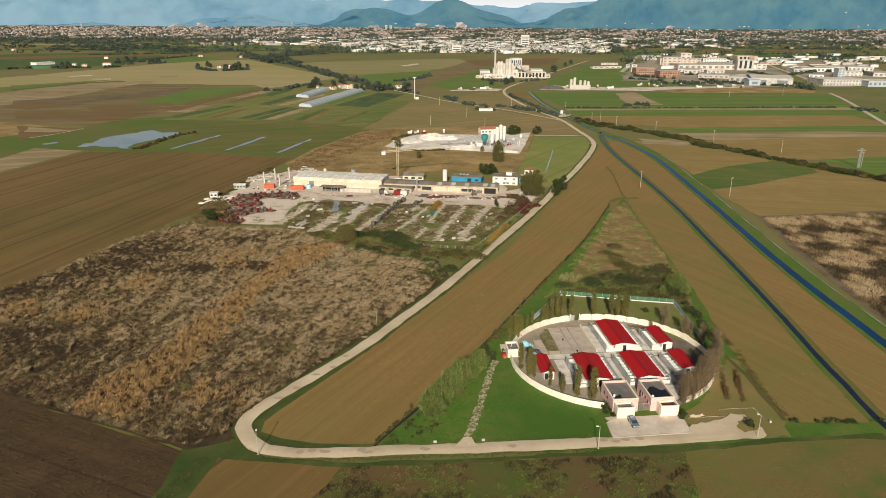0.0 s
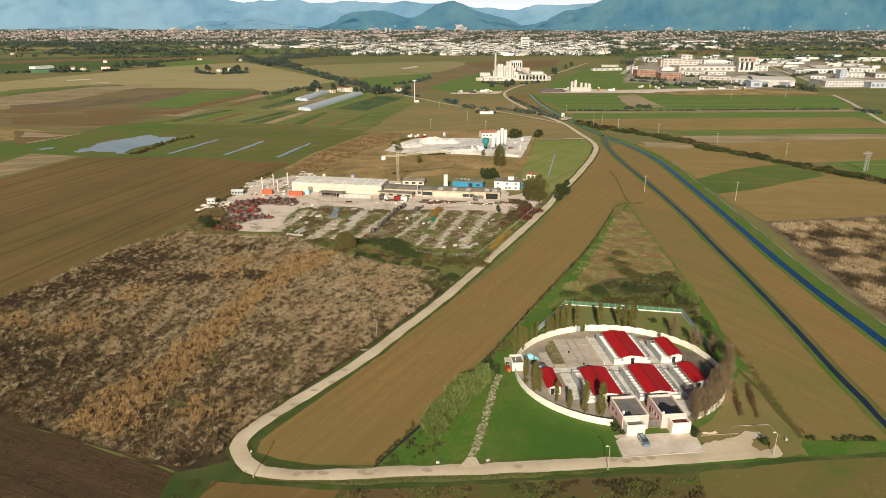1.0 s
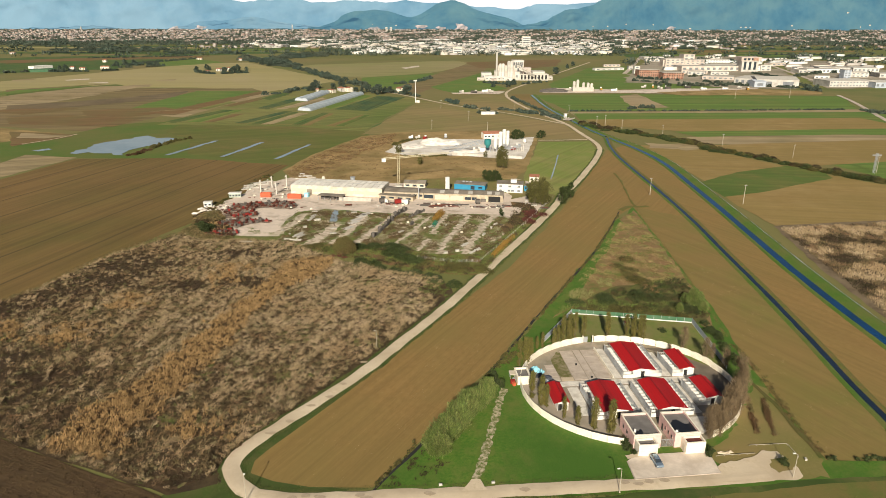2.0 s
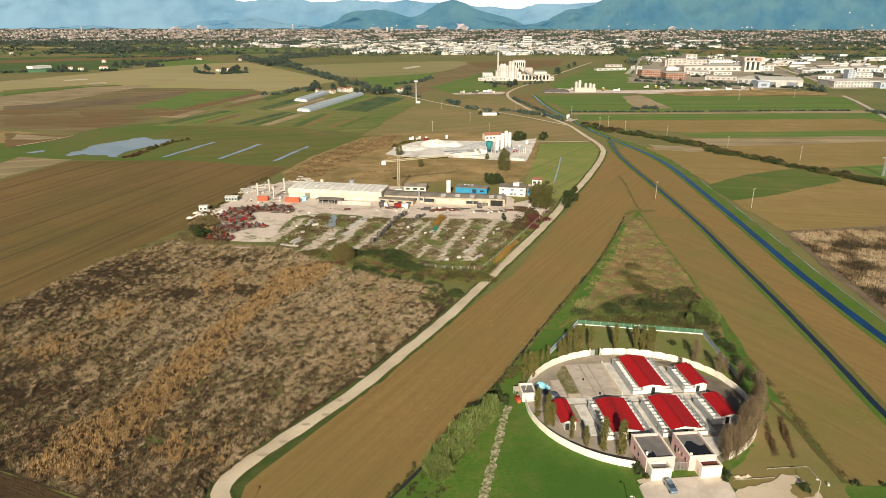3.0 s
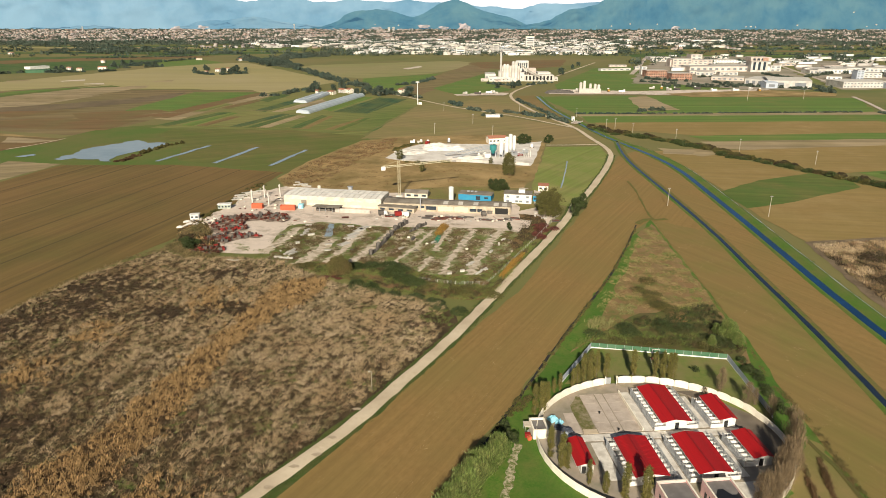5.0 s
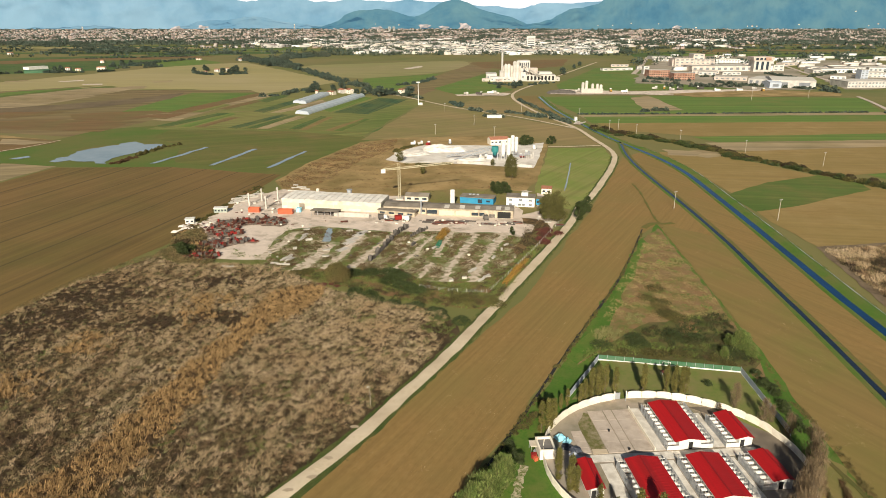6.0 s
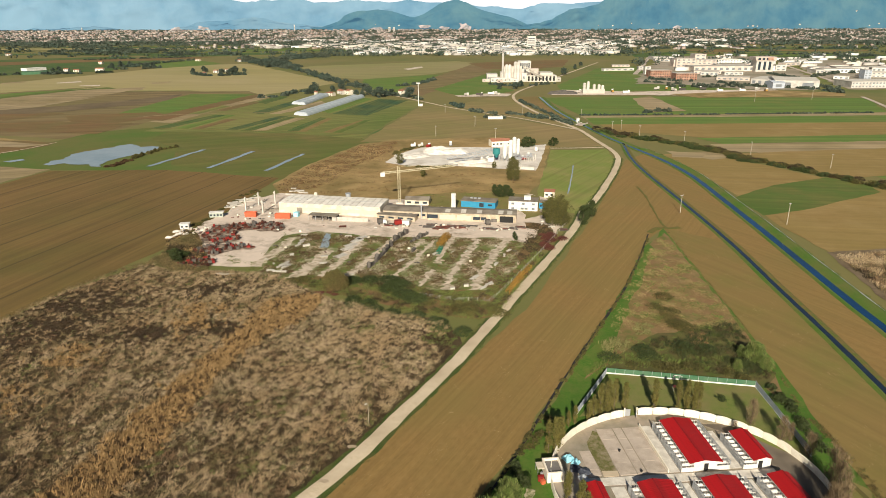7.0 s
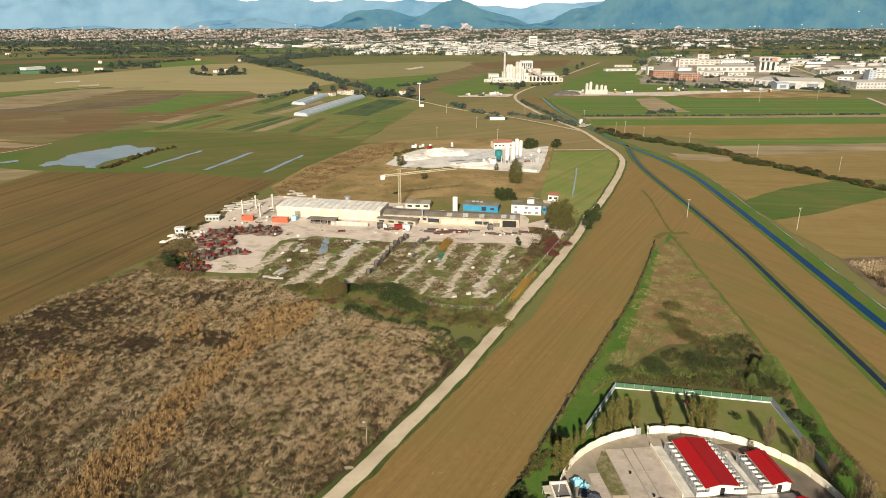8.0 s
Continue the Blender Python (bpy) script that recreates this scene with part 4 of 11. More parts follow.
field("field_right_earth", [(222.2, 928.4), (251.3, 951.7), (251.7, 805.7), (204.7, 792.9)], m_tan, 10, "bare reddish earth patch in a green field")
field("field_right_dry", [(126.9, 763.9), (463.5, 794.3), (464.0, 750.3), (128.7, 735.4)], m_tan, 0, "thin tan strip of stubble")
field("field_right_grass", [(128.7, 751.0), (466.8, 771.0), (470.6, 732.5), (516.8, 684.8), (129.6, 704.7)], m_crop, 0, "long green strip of grass")
field("field_right_brown", [(135.6, 705.0), (423.2, 721.7), (441.3, 655.6), (473.7, 610.2), (212.7, 628.9), (139.8, 665.2)], m_tilth_pale, 0, "brown ploughed field beside a hedge")
field("field_right_strip", [(201.9, 628.5), (405.5, 650.6), (488.2, 630.0), (464.6, 597.7), (216.8, 594.0)], m_crop, 0, "narrow bright green strip")
field("field_right_tan", [(203.4, 599.5), (364.1, 615.3), (469.1, 603.9), (451.5, 579.7), (238.8, 560.5), (207.8, 567.5)], m_tan, 0, "tan harvested strip")
field("field_right_large", [(209.8, 559.4), (346.9, 584.3), (457.9, 588.6), (397.4, 505.6), (270.6, 484.1), (244.8, 473.2), (212.7, 528.8)], m_tilth_pale, -4, "large brown ploughed field beyond a hedge")
field("field_right_corner", [(269.6, 482.1), (409.2, 521.8), (352.5, 405.9), (285.2, 428.2)], m_crop, 0, "green meadow corner with a pylon")
field("field_canal_side", [(152.0, 557.2), (190.5, 558.7), (210.0, 521.5), (241.0, 465.3), (274.5, 415.3), (315.4, 359.2), (308.9, 351.0), (162.2, 333.5), (157.8, 372.4), (160.3, 439.0)], m_tilth_pale, -8, "brown field between the canal and a hedge")
field("field_canal_green", [(157.2, 427.0), (175.0, 444.0), (192.7, 458.0), (236.1, 479.4), (251.2, 458.0), (247.9, 441.0), (204.3, 414.3), (181.8, 400.9), (158.0, 391.0)], m_crop_dull, -8, "green wedge of young crop by the canal")
field("field_canal_tan", [(161.6, 557.6), (188.3, 566.8), (206.1, 548.6), (183.1, 535.0)], m_tan, -8, "pale dry strip by the canal")
field("scrub_land_east", [(160.7, 333.5), (236.1, 347.6), (352.6, 366.3), (203.0, 145.9), (144.4, 150.7), (150.2, 211.6), (152.4, 267.1)], m_scrub_soil, -30, "scrub land with dry reeds beside the canal")

field("field_west", [(-202.8, 497.1), (-118.7, 474.3), (-126.5, 395.9), (-133.3, 337.2), (-151.3, 285.4), (-159.5, 248.8), (-170.2, 222.7), (-185.3, 184.0), (-367.2, 260.6), (-306.5, 303.5), (-297.9, 418.3), (-282.4, 494.1)], m_plough_olive, 76.5, "wide olive-brown field with long tramlines")
field("waste_ground_north", [(-118.5, 456.5), (-108.6, 516.8), (-83.6, 597.5), (-54.5, 618.1), (36.3, 632.0), (72.0, 588.3), (50.0, 462.4), (39.8, 434.9), (-40.8, 420.4), (-106.2, 429.9)], m_waste, 10, "rough brown waste ground behind the works")
field("field_road_green", [(70.0, 570.6), (114.8, 575.2), (110.6, 525.0), (85.2, 445.2), (63.8, 390.7), (55.9, 396.1), (42.6, 423.3)], m_road_green, 58, "small green field inside the road's bend")
field("bend_verge", [(-49.8, 133.9), (-53.8, 143.3), (-48.5, 157.5), (-27.9, 190.5), (-23.6, 185.1), (-35.6, 155.8), (-40.4, 137.5), (-22.8, 133.4), (-24.7, 128.6), (-46.5, 129.5)], m_verge, 40, "dark green grass inside the road's bend", rough=0.6)
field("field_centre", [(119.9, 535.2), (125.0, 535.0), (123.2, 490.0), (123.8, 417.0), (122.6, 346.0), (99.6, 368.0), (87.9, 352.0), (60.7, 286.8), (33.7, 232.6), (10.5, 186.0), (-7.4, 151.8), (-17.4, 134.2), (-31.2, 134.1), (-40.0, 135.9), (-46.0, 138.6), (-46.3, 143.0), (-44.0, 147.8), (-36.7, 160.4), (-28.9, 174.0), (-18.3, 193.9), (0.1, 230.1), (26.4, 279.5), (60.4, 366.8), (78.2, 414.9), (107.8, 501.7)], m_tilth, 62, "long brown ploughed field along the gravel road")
field("field_centre_east", [(99.6, 368.0), (122.6, 346.0), (120.4, 296.0), (117.8, 250.0), (115.2, 202.0), (112.8, 168.0), (111.8, 147.0), (88.0, 146.0), (89.0, 182.1), (93.2, 240.0)], m_sprout, 118, "brown ploughed field beside the ditch")
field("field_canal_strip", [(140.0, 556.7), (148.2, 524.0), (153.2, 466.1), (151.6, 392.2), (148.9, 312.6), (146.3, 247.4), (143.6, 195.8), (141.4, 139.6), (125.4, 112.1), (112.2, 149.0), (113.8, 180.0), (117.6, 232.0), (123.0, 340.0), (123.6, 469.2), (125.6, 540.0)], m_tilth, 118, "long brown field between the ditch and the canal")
field("kennel_meadow", [(98.9, 368.0), (93.8, 240.0), (89.3, 182.1), (88.5, 146.0), (132.3, 146.1), (130.5, 143.6), (88.5, 138.8), (79.6, 137.7), (39.9, 133.1), (5.9, 131.9), (-17.9, 132.2), (-5.9, 151.8), (10.3, 182.3), (33.4, 230.4), (64.8, 295.1)], m_lawn, 60, "green meadow round the kennels")
field("dry_meadow_east", [(63.6, 150.6), (67.4, 153.3), (72.0, 159.0), (80.5, 172.6), (85.8, 180.6), (88.6, 177.9), (88.0, 146.0), (86.0, 139.5), (81.0, 139.0), (62.3, 141.5), (62.2, 147.6)], m_dry, 60, "dry brownish grass beside the kennel wall", rough=1.0, step=1.6)
field("scrub_north", [(86.2, 344.0), (97.5, 360.6), (94.2, 277.7), (90.4, 227.1), (86.6, 209.8), (84.3, 219.3), (42.1, 231.2), (34.7, 223.0), (48.5, 258.6)], m_heath, 60, "rough reddish scrub behind the kennel fence")
field("scrub_damp", [(46.7, 236.7), (53.0, 243.0), (60.0, 250.0), (74.1, 256.7), (86.5, 262.0), (91.0, 254.6), (89.9, 225.6), (84.3, 219.3), (41.9, 229.6)], m_damp, 60, "dark damp ground with rank weeds", rough=1.5)
field("scrub_green_edge", [(85.0, 344.0), (89.0, 348.6), (70.5, 297.0), (53.3, 258.8), (46.7, 239.8), (34.8, 224.1), (33.1, 227.2), (49.4, 264.1)], m_lawn, 60, "bright green grass along the scrub", rough=1.2)
field("field_south_west", [(-367.2, 260.6), (-183.4, 181.8), (-125.7, 156.5), (-96.4, 143.7), (-62.4, 130.0), (-62.0, 118.0), (-64.4, 98.0), (-65.6, 88.0), (-150.3, 87.4)], m_plough_dark, -22, "dark ploughed field with coarse clods")
field("verge_south", [(-63.1, 130.7), (-53.3, 145.1), (-48.5, 132.8), (-42.0, 128.2), (-24.5, 126.9), (9.9, 129.4), (85.9, 139.2), (130.5, 143.6), (126.6, 138.1), (83.8, 134.9), (28.6, 129.9), (-24.1, 124.9), (-52.4, 127.9), (-54.6, 116.0), (-57.3, 96.0), (-65.0, 96.0), (-62.2, 118.0)], m_verge, 10, "green grass verge along the gravel road")
# brown field given a darker soil colour, which also paints in lens falloff
field("field_south", [(-53.0, 127.9), (-23.5, 125.3), (-24.7, 120.6), (-27.3, 115.0), (-32.2, 96.6), (-57.5, 96.0), (-54.8, 116.0)], m_plough_olive, 62, "brown ploughed field beside the road bend")
field("rough_meadow_south", [(-23.8, 125.3), (9.8, 128.2), (57.7, 133.1), (55.9, 117.0), (52.7, 98.5), (-32.2, 96.6), (-27.1, 115.0)], m_rough, 62, "rough weedy meadow with dark brown patches")
field("field_south_east", [(57.7, 132.9), (88.0, 137.9), (142.9, 141.5), (131.5, 100.3), (53.2, 98.5)], m_patchy, 70, "brown field with green patches")
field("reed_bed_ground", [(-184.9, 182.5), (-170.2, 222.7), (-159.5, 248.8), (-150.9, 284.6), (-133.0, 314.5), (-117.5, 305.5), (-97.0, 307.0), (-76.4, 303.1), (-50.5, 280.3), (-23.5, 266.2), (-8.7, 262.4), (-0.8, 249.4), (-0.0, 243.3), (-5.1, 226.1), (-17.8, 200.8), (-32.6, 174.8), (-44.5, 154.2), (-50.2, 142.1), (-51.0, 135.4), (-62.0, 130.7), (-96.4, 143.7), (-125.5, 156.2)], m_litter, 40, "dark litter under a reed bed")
field("works_yard", [(-120.3, 311.0), (-124.3, 328.9), (-137.5, 353.1), (-131.8, 369.5), (-121.9, 417.7), (-107.4, 435.0), (-40.8, 420.4), (39.8, 434.9), (50.0, 423.5), (53.4, 375.5), (35.6, 342.5), (25.4, 311.7), (10.9, 274.5), (-1.7, 278.7), (-25.6, 289.9), (-53.8, 300.2), (-78.1, 310.4), (-98.3, 311.7)], m_yard, 24, "pale dusty yard of a concrete works", rough=1.5)
field("weedy_storage_yard", [(-83.7, 299.3), (-85.4, 352.0), (-70.1, 360.7), (-47.4, 353.6), (-15.9, 353.5), (20.6, 351.0), (29.0, 344.9), (35.3, 333.9), (24.6, 310.6), (11.7, 280.3), (-12.6, 282.2), (-17.0, 287.2), (-38.2, 289.3), (-57.3, 299.8), (-69.5, 295.6)], m_yard_weedy, 80, "weed-grown storage yard with gravel lanes", rough=2.5)

# thin strips, tracks and bare patches between the far fields
field("field_west_strip", [(-573.7, 856.7), (-544.5, 956.6), (-510.6, 1072.8), (-482.9, 1082.7), (-488.7, 980.5), (-513.5, 876.3), (-551.2, 823.0)], m_tan, 12, "pinkish stubble strip beside ploughed land", rough=0.6)
field("field_west_strip", [(-629.6, 940.1), (-593.0, 1026.7), (-543.4, 1081.3), (-521.1, 1063.4), (-552.9, 971.4), (-585.7, 874.6)], m_crop_dull, 12, "thin green strip beside stubble", rough=0.6)
field("field_west_strip", [(-664.4, 992.2), (-582.9, 1071.1), (-557.1, 1090.5), (-593.0, 1026.7), (-639.1, 954.4)], m_fallow, 12, "brown strip beside a dry meadow", rough=0.6)
field("field_west_strip", [(-540.5, 807.1), (-478.5, 853.0), (-422.8, 917.1), (-387.8, 982.8), (-374.2, 892.0), (-448.1, 798.8), (-507.9, 758.3)], m_mole, 12, "grey-brown ploughed strip", rough=0.6)
field("field_west_strip", [(-377.4, 738.7), (-380.5, 810.7), (-375.7, 983.1), (-287.0, 985.1), (-318.7, 833.8), (-332.6, 748.6), (-345.0, 722.2)], m_crop, 12, "bright green wedge of young crop", rough=0.6)
field("field_west_strip", [(-328.7, 739.8), (-316.6, 828.3), (-284.8, 977.5), (-266.7, 970.4), (-296.6, 802.2), (-305.1, 727.4)], m_rust, 12, "tan harvested wedge", rough=0.6)
field("field_west_strip", [(-473.5, 707.0), (-418.7, 724.8), (-327.4, 710.3), (-330.8, 647.4), (-443.5, 662.1)], m_rust, 12, "reddish brown bare strip", rough=0.6)
field("field_west_strip", [(-413.0, 616.5), (-343.4, 603.0), (-340.2, 588.8), (-363.0, 541.8)], m_rust, 12, "reddish brown bare field", rough=0.6)
field("field_west_strip", [(-397.0, 607.7), (-343.4, 594.4), (-359.4, 580.0), (-385.2, 582.2)], m_tan, 12, "pale stubble streak", rough=0.6)
field("field_far_brown", [(-1160.0, 1629.4), (-1137.3, 1715.5), (-991.8, 1836.4), (-800.3, 1916.7), (-669.5, 1944.6), (-773.8, 1785.4), (-954.8, 1693.0), (-1052.3, 1589.6)], m_rust, 4, "thin brown strip before the town")
field("stubble_streak", [(-669.2, 1156.0), (-643.4, 1187.5), (-631.8, 1166.6), (-659.6, 1146.1)], m_slab, 6, "pale bare streak in a dry meadow", rough=1)
field("stubble_streak", [(-602.9, 1108.1), (-574.7, 1117.7), (-564.9, 1099.2), (-596.0, 1098.9)], m_slab, 6, "pale bare streak in a dry meadow", rough=1)
field("stubble_streak", [(-759.4, 1155.3), (-736.9, 1186.8), (-728.3, 1165.8), (-746.0, 1135.5)], m_tan, 6, "pale bare streak in a dry meadow", rough=1)
field("stubble_streak", [(-503.5, 1064.4), (-481.8, 1073.3), (-476.5, 1056.2), (-492.9, 1047.8)], m_tan, 6, "pale bare streak in a dry meadow", rough=1)
field("stubble_streak", [(-514.0, 1157.3), (-485.3, 1178.1), (-476.2, 1147.6), (-499.5, 1137.5)], m_tan, 6, "pale bare streak in a dry meadow", rough=1)
field("stubble_streak", [(-119.6, 1466.9), (-84.9, 1534.9), (-80.5, 1500.2), (-105.6, 1435.2)], m_slab, 6, "pale bare streak in an olive meadow", rough=1)
field("field_left_stubble", [(-614.1, 857.3), (-606.9, 929.3), (-562.5, 1038.9), (-486.1, 1073.2), (-470.5, 1039.8), (-528.5, 963.9), (-558.8, 858.0), (-562.1, 787.3)], m_tan, 11, "pinkish stubble strip beside ploughed land")
field("field_left_dark", [(-527.2, 756.7), (-505.5, 778.9), (-439.7, 784.4), (-452.0, 753.6), (-471.7, 728.9)], m_rust, 5, "dark ploughed strip")
field("field_left_olive", [(-633.7, 903.7), (-643.8, 984.0), (-599.6, 1030.4), (-572.5, 1072.4), (-586.7, 1022.6), (-620.3, 949.1)], m_crop, 10, "thin green strip beside stubble")
field("field_left_tan_low", [(-426.9, 762.4), (-343.9, 795.0), (-313.6, 768.4), (-346.1, 711.7), (-397.7, 722.2)], m_rust, 8, "brown harvested strip")
ribbon("farm_track", [(-344.1, 755.1), (-315.4, 772.7), (-269.7, 782.3), (-186.6, 797.2)], 2.6, m_tan, "pale dusty farm track between strips", "track", rough=0.3)
ribbon("farm_track", [(-303.3, 680.5), (-208.0, 668.8), (-132.1, 657.3), (-88.6, 639.9)], 2.0, m_dry, "grassy farm track below the strips", "track", rough=0.3)
ribbon("farm_track", [(-360.9, 551.5), (-349.4, 574.6), (-342.2, 602.3)], 1.6, m_gravel, "narrow pale track beside the wet meadow", "track", rough=0.3)
ribbon("field_drain", [(78.6, 513.8), (71.4, 476.8), (62.6, 434.6)], 0.9, m_pond, "thin water-filled drain in a green field", "water", rough=0.2)
field("field_hedge_bare", [(158.7, 569.8), (187.2, 557.2), (176.3, 540.4), (156.4, 544.1)], m_tan, -8, "pale trampled patch beside a hedge", rough=1.5)

LANES = [([(-7.1, 280.4), (-3.6, 307.0), (3.0, 330.9), (7.3, 349.6)], 2.6),
         ([(3.6, 284.2), (9.4, 310.1), (16.1, 334.5), (21.6, 351.7)], 3.4),
         ([(-10.5, 316.8), (-8.1, 333.9), (-3.3, 352.9)], 2.8),
         ([(-28.9, 299.6), (-21.1, 318.0), (-12.6, 347.3)], 1.8),
         ([(-46.1, 299.3), (-41.3, 317.6), (-35.0, 339.9), (-29.1, 356.0)], 2.2),
         ([(14.9, 288.0), (23.4, 310.4), (31.0, 338.0)], 2.0),
         ([(-18.0, 284.9), (-14.4, 298.7), (-12.1, 309.6)], 2.0),
         ([(-22.2, 333.6), (-18.0, 349.0)], 2.0),
         ([(-69.0, 294.8), (-63.1, 314.1), (-58.8, 332.8)], 5.0),
         ([(-58.6, 296.4), (-52.6, 314.4), (-47.5, 346.5)], 3.6),
         ([(-46.8, 301.9), (-40.4, 316.1), (-36.2, 330.0)], 3.2),
         ([(-86.9, 313.6), (-81.9, 332.2), (-79.8, 349.4)], 4.0)]
for line, wide in LANES:
    ribbon("yard_lane", line, wide * 1.1, m_lane, "pale dusty lane between weed rows", "track", lift=0.01, rough=1.3, step=1.2, crown=0.0)
field("works_back_grass", [(-27.3, 428.7), (-6.2, 436.8), (20.4, 437.1), (45.4, 429.7), (43.2, 390.8), (32.5, 382.5), (31.7, 396.9), (-18.1, 405.0)], m_dry, 20, "dry grass behind the workshop", rough=1.5)
field("yard_corner_scrub", [(31.9, 376.7), (44.2, 371.2), (43.5, 353.6), (33.4, 331.7), (24.6, 316.4), (23.7, 324.5), (31.0, 350.1)], m_scrub, 20, "dark weedy corner of the yard", rough=1.5)
field("yard_west_scrub", [(-133.1, 330.4), (-137.6, 349.9), (-134.1, 361.2), (-124.3, 350.1), (-117.8, 334.4), (-105.6, 316.8), (-105.3, 306.5), (-119.7, 307.5)], m_scrub, 20, "weedy western edge of the yard", rough=1.5)
field("yard_edge", [(-76.7, 298.3), (-57.7, 301.6), (-38.9, 294.1), (-17.3, 291.4), (-11.8, 286.8), (9.6, 287.8), (18.4, 302.7), (32.2, 332.4), (35.5, 329.7), (16.8, 278.0), (12.1, 264.4), (5.2, 262.5), (-8.0, 266.5), (-23.8, 271.5), (-41.0, 280.6), (-59.8, 291.5)], m_scrub, 24, "weed-grown strip between yard and reeds", rough=1.5)

# pond and water-filled cuts
field("pond", [(-299.5, 513.9), (-297.7, 538.5), (-296.1, 563.0), (-287.3, 576.3), (-282.5, 587.3), (-274.7, 595.9), (-260.7, 582.3), (-243.4, 582.7), (-243.7, 564.2), (-248.8, 551.6), (-255.7, 537.1), (-259.0, 525.7), (-253.3, 506.5), (-266.4, 514.6), (-280.0, 514.3)], m_pond, 0, "shallow pond in a wet meadow, tinted like the sky", rough=2.0, step=3.0, category="pond")
field("water_cut", [(-222.6, 507.8), (-219.0, 508.0), (-202.6, 571.5), (-206.6, 571.4)], m_pond, 0, "narrow water-filled cut in a meadow", rough=0.5, category="water")
field("water_cut", [(-177.9, 502.5), (-174.4, 502.6), (-160.9, 564.5), (-164.8, 564.4)], m_pond, 0, "narrow water-filled cut in a meadow", rough=0.5, category="water")
field("water_cut", [(-135.0, 495.1), (-132.0, 495.2), (-119.7, 554.9), (-122.5, 554.8)], m_pond, 0, "narrow water-filled cut in a meadow", rough=0.5, category="water")
field("puddle", [(-335.0, 523.1), (-327.2, 533.6), (-322.0, 528.6), (-328.1, 520.8)], m_pond, 0, "small puddle in a wet meadow", category="water")

# canal between grassy banks, and the ditch
CANAL = [(103.5, 936.8), (106.7, 809.9), (117.6, 704.2), (127.3, 628.8), (138.0, 575.0), (146.3, 533.0), (150.6, 485.0), (148.5, 423.0), (145.8, 366.0), (143.1, 319.0), (140.8, 280.0), (139.8, 252.0), (139.4, 229.0), (139.6, 192.0), (138.5, 137.0), (137.4, 119.3)]
for reach, k in ((CANAL[:5], 0.75), (CANAL[4:], 1.0)):
    profile_strip("canal_bank", reach, [(1.35 * k, 0.30), (1.9 * k, 0.50), (2.7 * k, 0.55), (3.6 * k, 0.10)], m_bank, "grassy bank sloping to the canal", "bank")
    profile_strip("canal_bank", reach, [(-8.8 * k, 0.1), (-7.2 * k, 0.8), (-5.0 * k, 1.0), (-2.3 * k, 0.50), (-1.35 * k, 0.30)], m_bank, "wide grassy bank sloping to the canal", "bank")
    profile_strip("canal_path", reach, [(-7.9 * k, 0.60), (-7.4 * k, 0.80)], m_pale_net, "narrow grey concrete edge along the canal bank", "path")
    profile_strip("canal_water", reach, [(-1.75 * k, 0.40), (1.75 * k, 0.40)], m_water, "straight canal water with sky blue painted in", "water")
DITCH = [(133.1, 599.8), (125.4, 540.0), (123.2, 490.0), (123.8, 417.0), (123.2, 346.0), (120.7, 296.0), (119.0, 258.0), (117.2, 227.0), (115.5, 202.0), (113.6, 180.0), (113.0, 164.0), (112.0, 148.6), (114.0, 119.0)]
profile_strip("ditch_bank", DITCH, [(-3.2, 0.15), (-1.9, 0.55), (-0.8, 0.34)], m_weedline, "weedy bank of a ditch", "bank")
profile_strip("ditch_bank", DITCH, [(0.8, 0.34), (1.6, 0.55), (2.6, 0.15)], m_bank, "grassy bank of a ditch", "bank")
profile_strip("ditch_water", DITCH, [(-0.95, 0.40), (0.95, 0.40)], m_ditchwater, "dark water of a straight ditch", "water")

# roads
ribbon("field_edge_grass", [(85.8, 180.6), (87.2, 169.5), (87.5, 158.9), (87.9, 146.5)], 1.3, m_rough, "dark weedy line along a field edge", "grass", rough=0.3, step=3.0)
ROAD = [(72.4, 140.3), (57.7, 138.1), (40.6, 136.3), (22.4, 134.5), (4.6, 132.9), (-11.7, 131.7), (-25.1, 130.5), (-35.8, 130.2), (-42.9, 131.4), (-48.1, 135.0), (-51.0, 140.4), (-50.8, 145.6), (-47.2, 152.4), (-37.8, 166.6), (-25.5, 186.2), (-14.4, 208.0), (-3.1, 230.5), (8.1, 255.5), (21.7, 287.2), (38.5, 325.6), (56.9, 371.7), (64.7, 396.4), (73.5, 414.7), (88.7, 454.4), (105.2, 501.6), (115.8, 540.1), (117.7, 572.5), (114.3, 615.0), (109.7, 671.6), (96.8, 729.5), (79.8, 814.2), (68.6, 920.6), (80.3, 1006.1), (128.4, 1141.6), (198.4, 1332.2), (320.7, 1661.4)]
VERGE = ROAD[9:26]
ribbon("verge", VERGE, 5.8, m_verge, "green grass verges of the gravel road", "verge", lift=0.0, rough=0.6, step=3.0, crown=0.0)
ribbon("field_edge_grass", [(101.2, 365.6), (100.7, 377.0), (103.2, 400.6), (106.9, 432.1), (107.7, 452.7)], 1.1, m_weedline, "thin green strip along a field edge", "grass", rough=0.4)
ribbon("field_edge_grass", [(89.8, 360.3), (96.3, 367.9), (102.2, 367.6), (107.3, 369.5)], 3.6, m_weedline, "thin green strip along a field edge", "grass", rough=0.6)
ribbon("field_ditch", [(-17.8, 132.0), (-12.5, 141.3), (-5.9, 152.9), (10.4, 184.1), (33.8, 233.2), (63.6, 294.2), (89.2, 357.9)], 0.75, m_dark, "dark narrow ditch along the ploughed field", "ditch", lift=-0.01, rough=0.25, crown=0.0)
ribbon("road", ROAD, 3.9, m_gravel, "pale gravel road with worn wheel tracks", "road", rough=0.3, step=3.0)
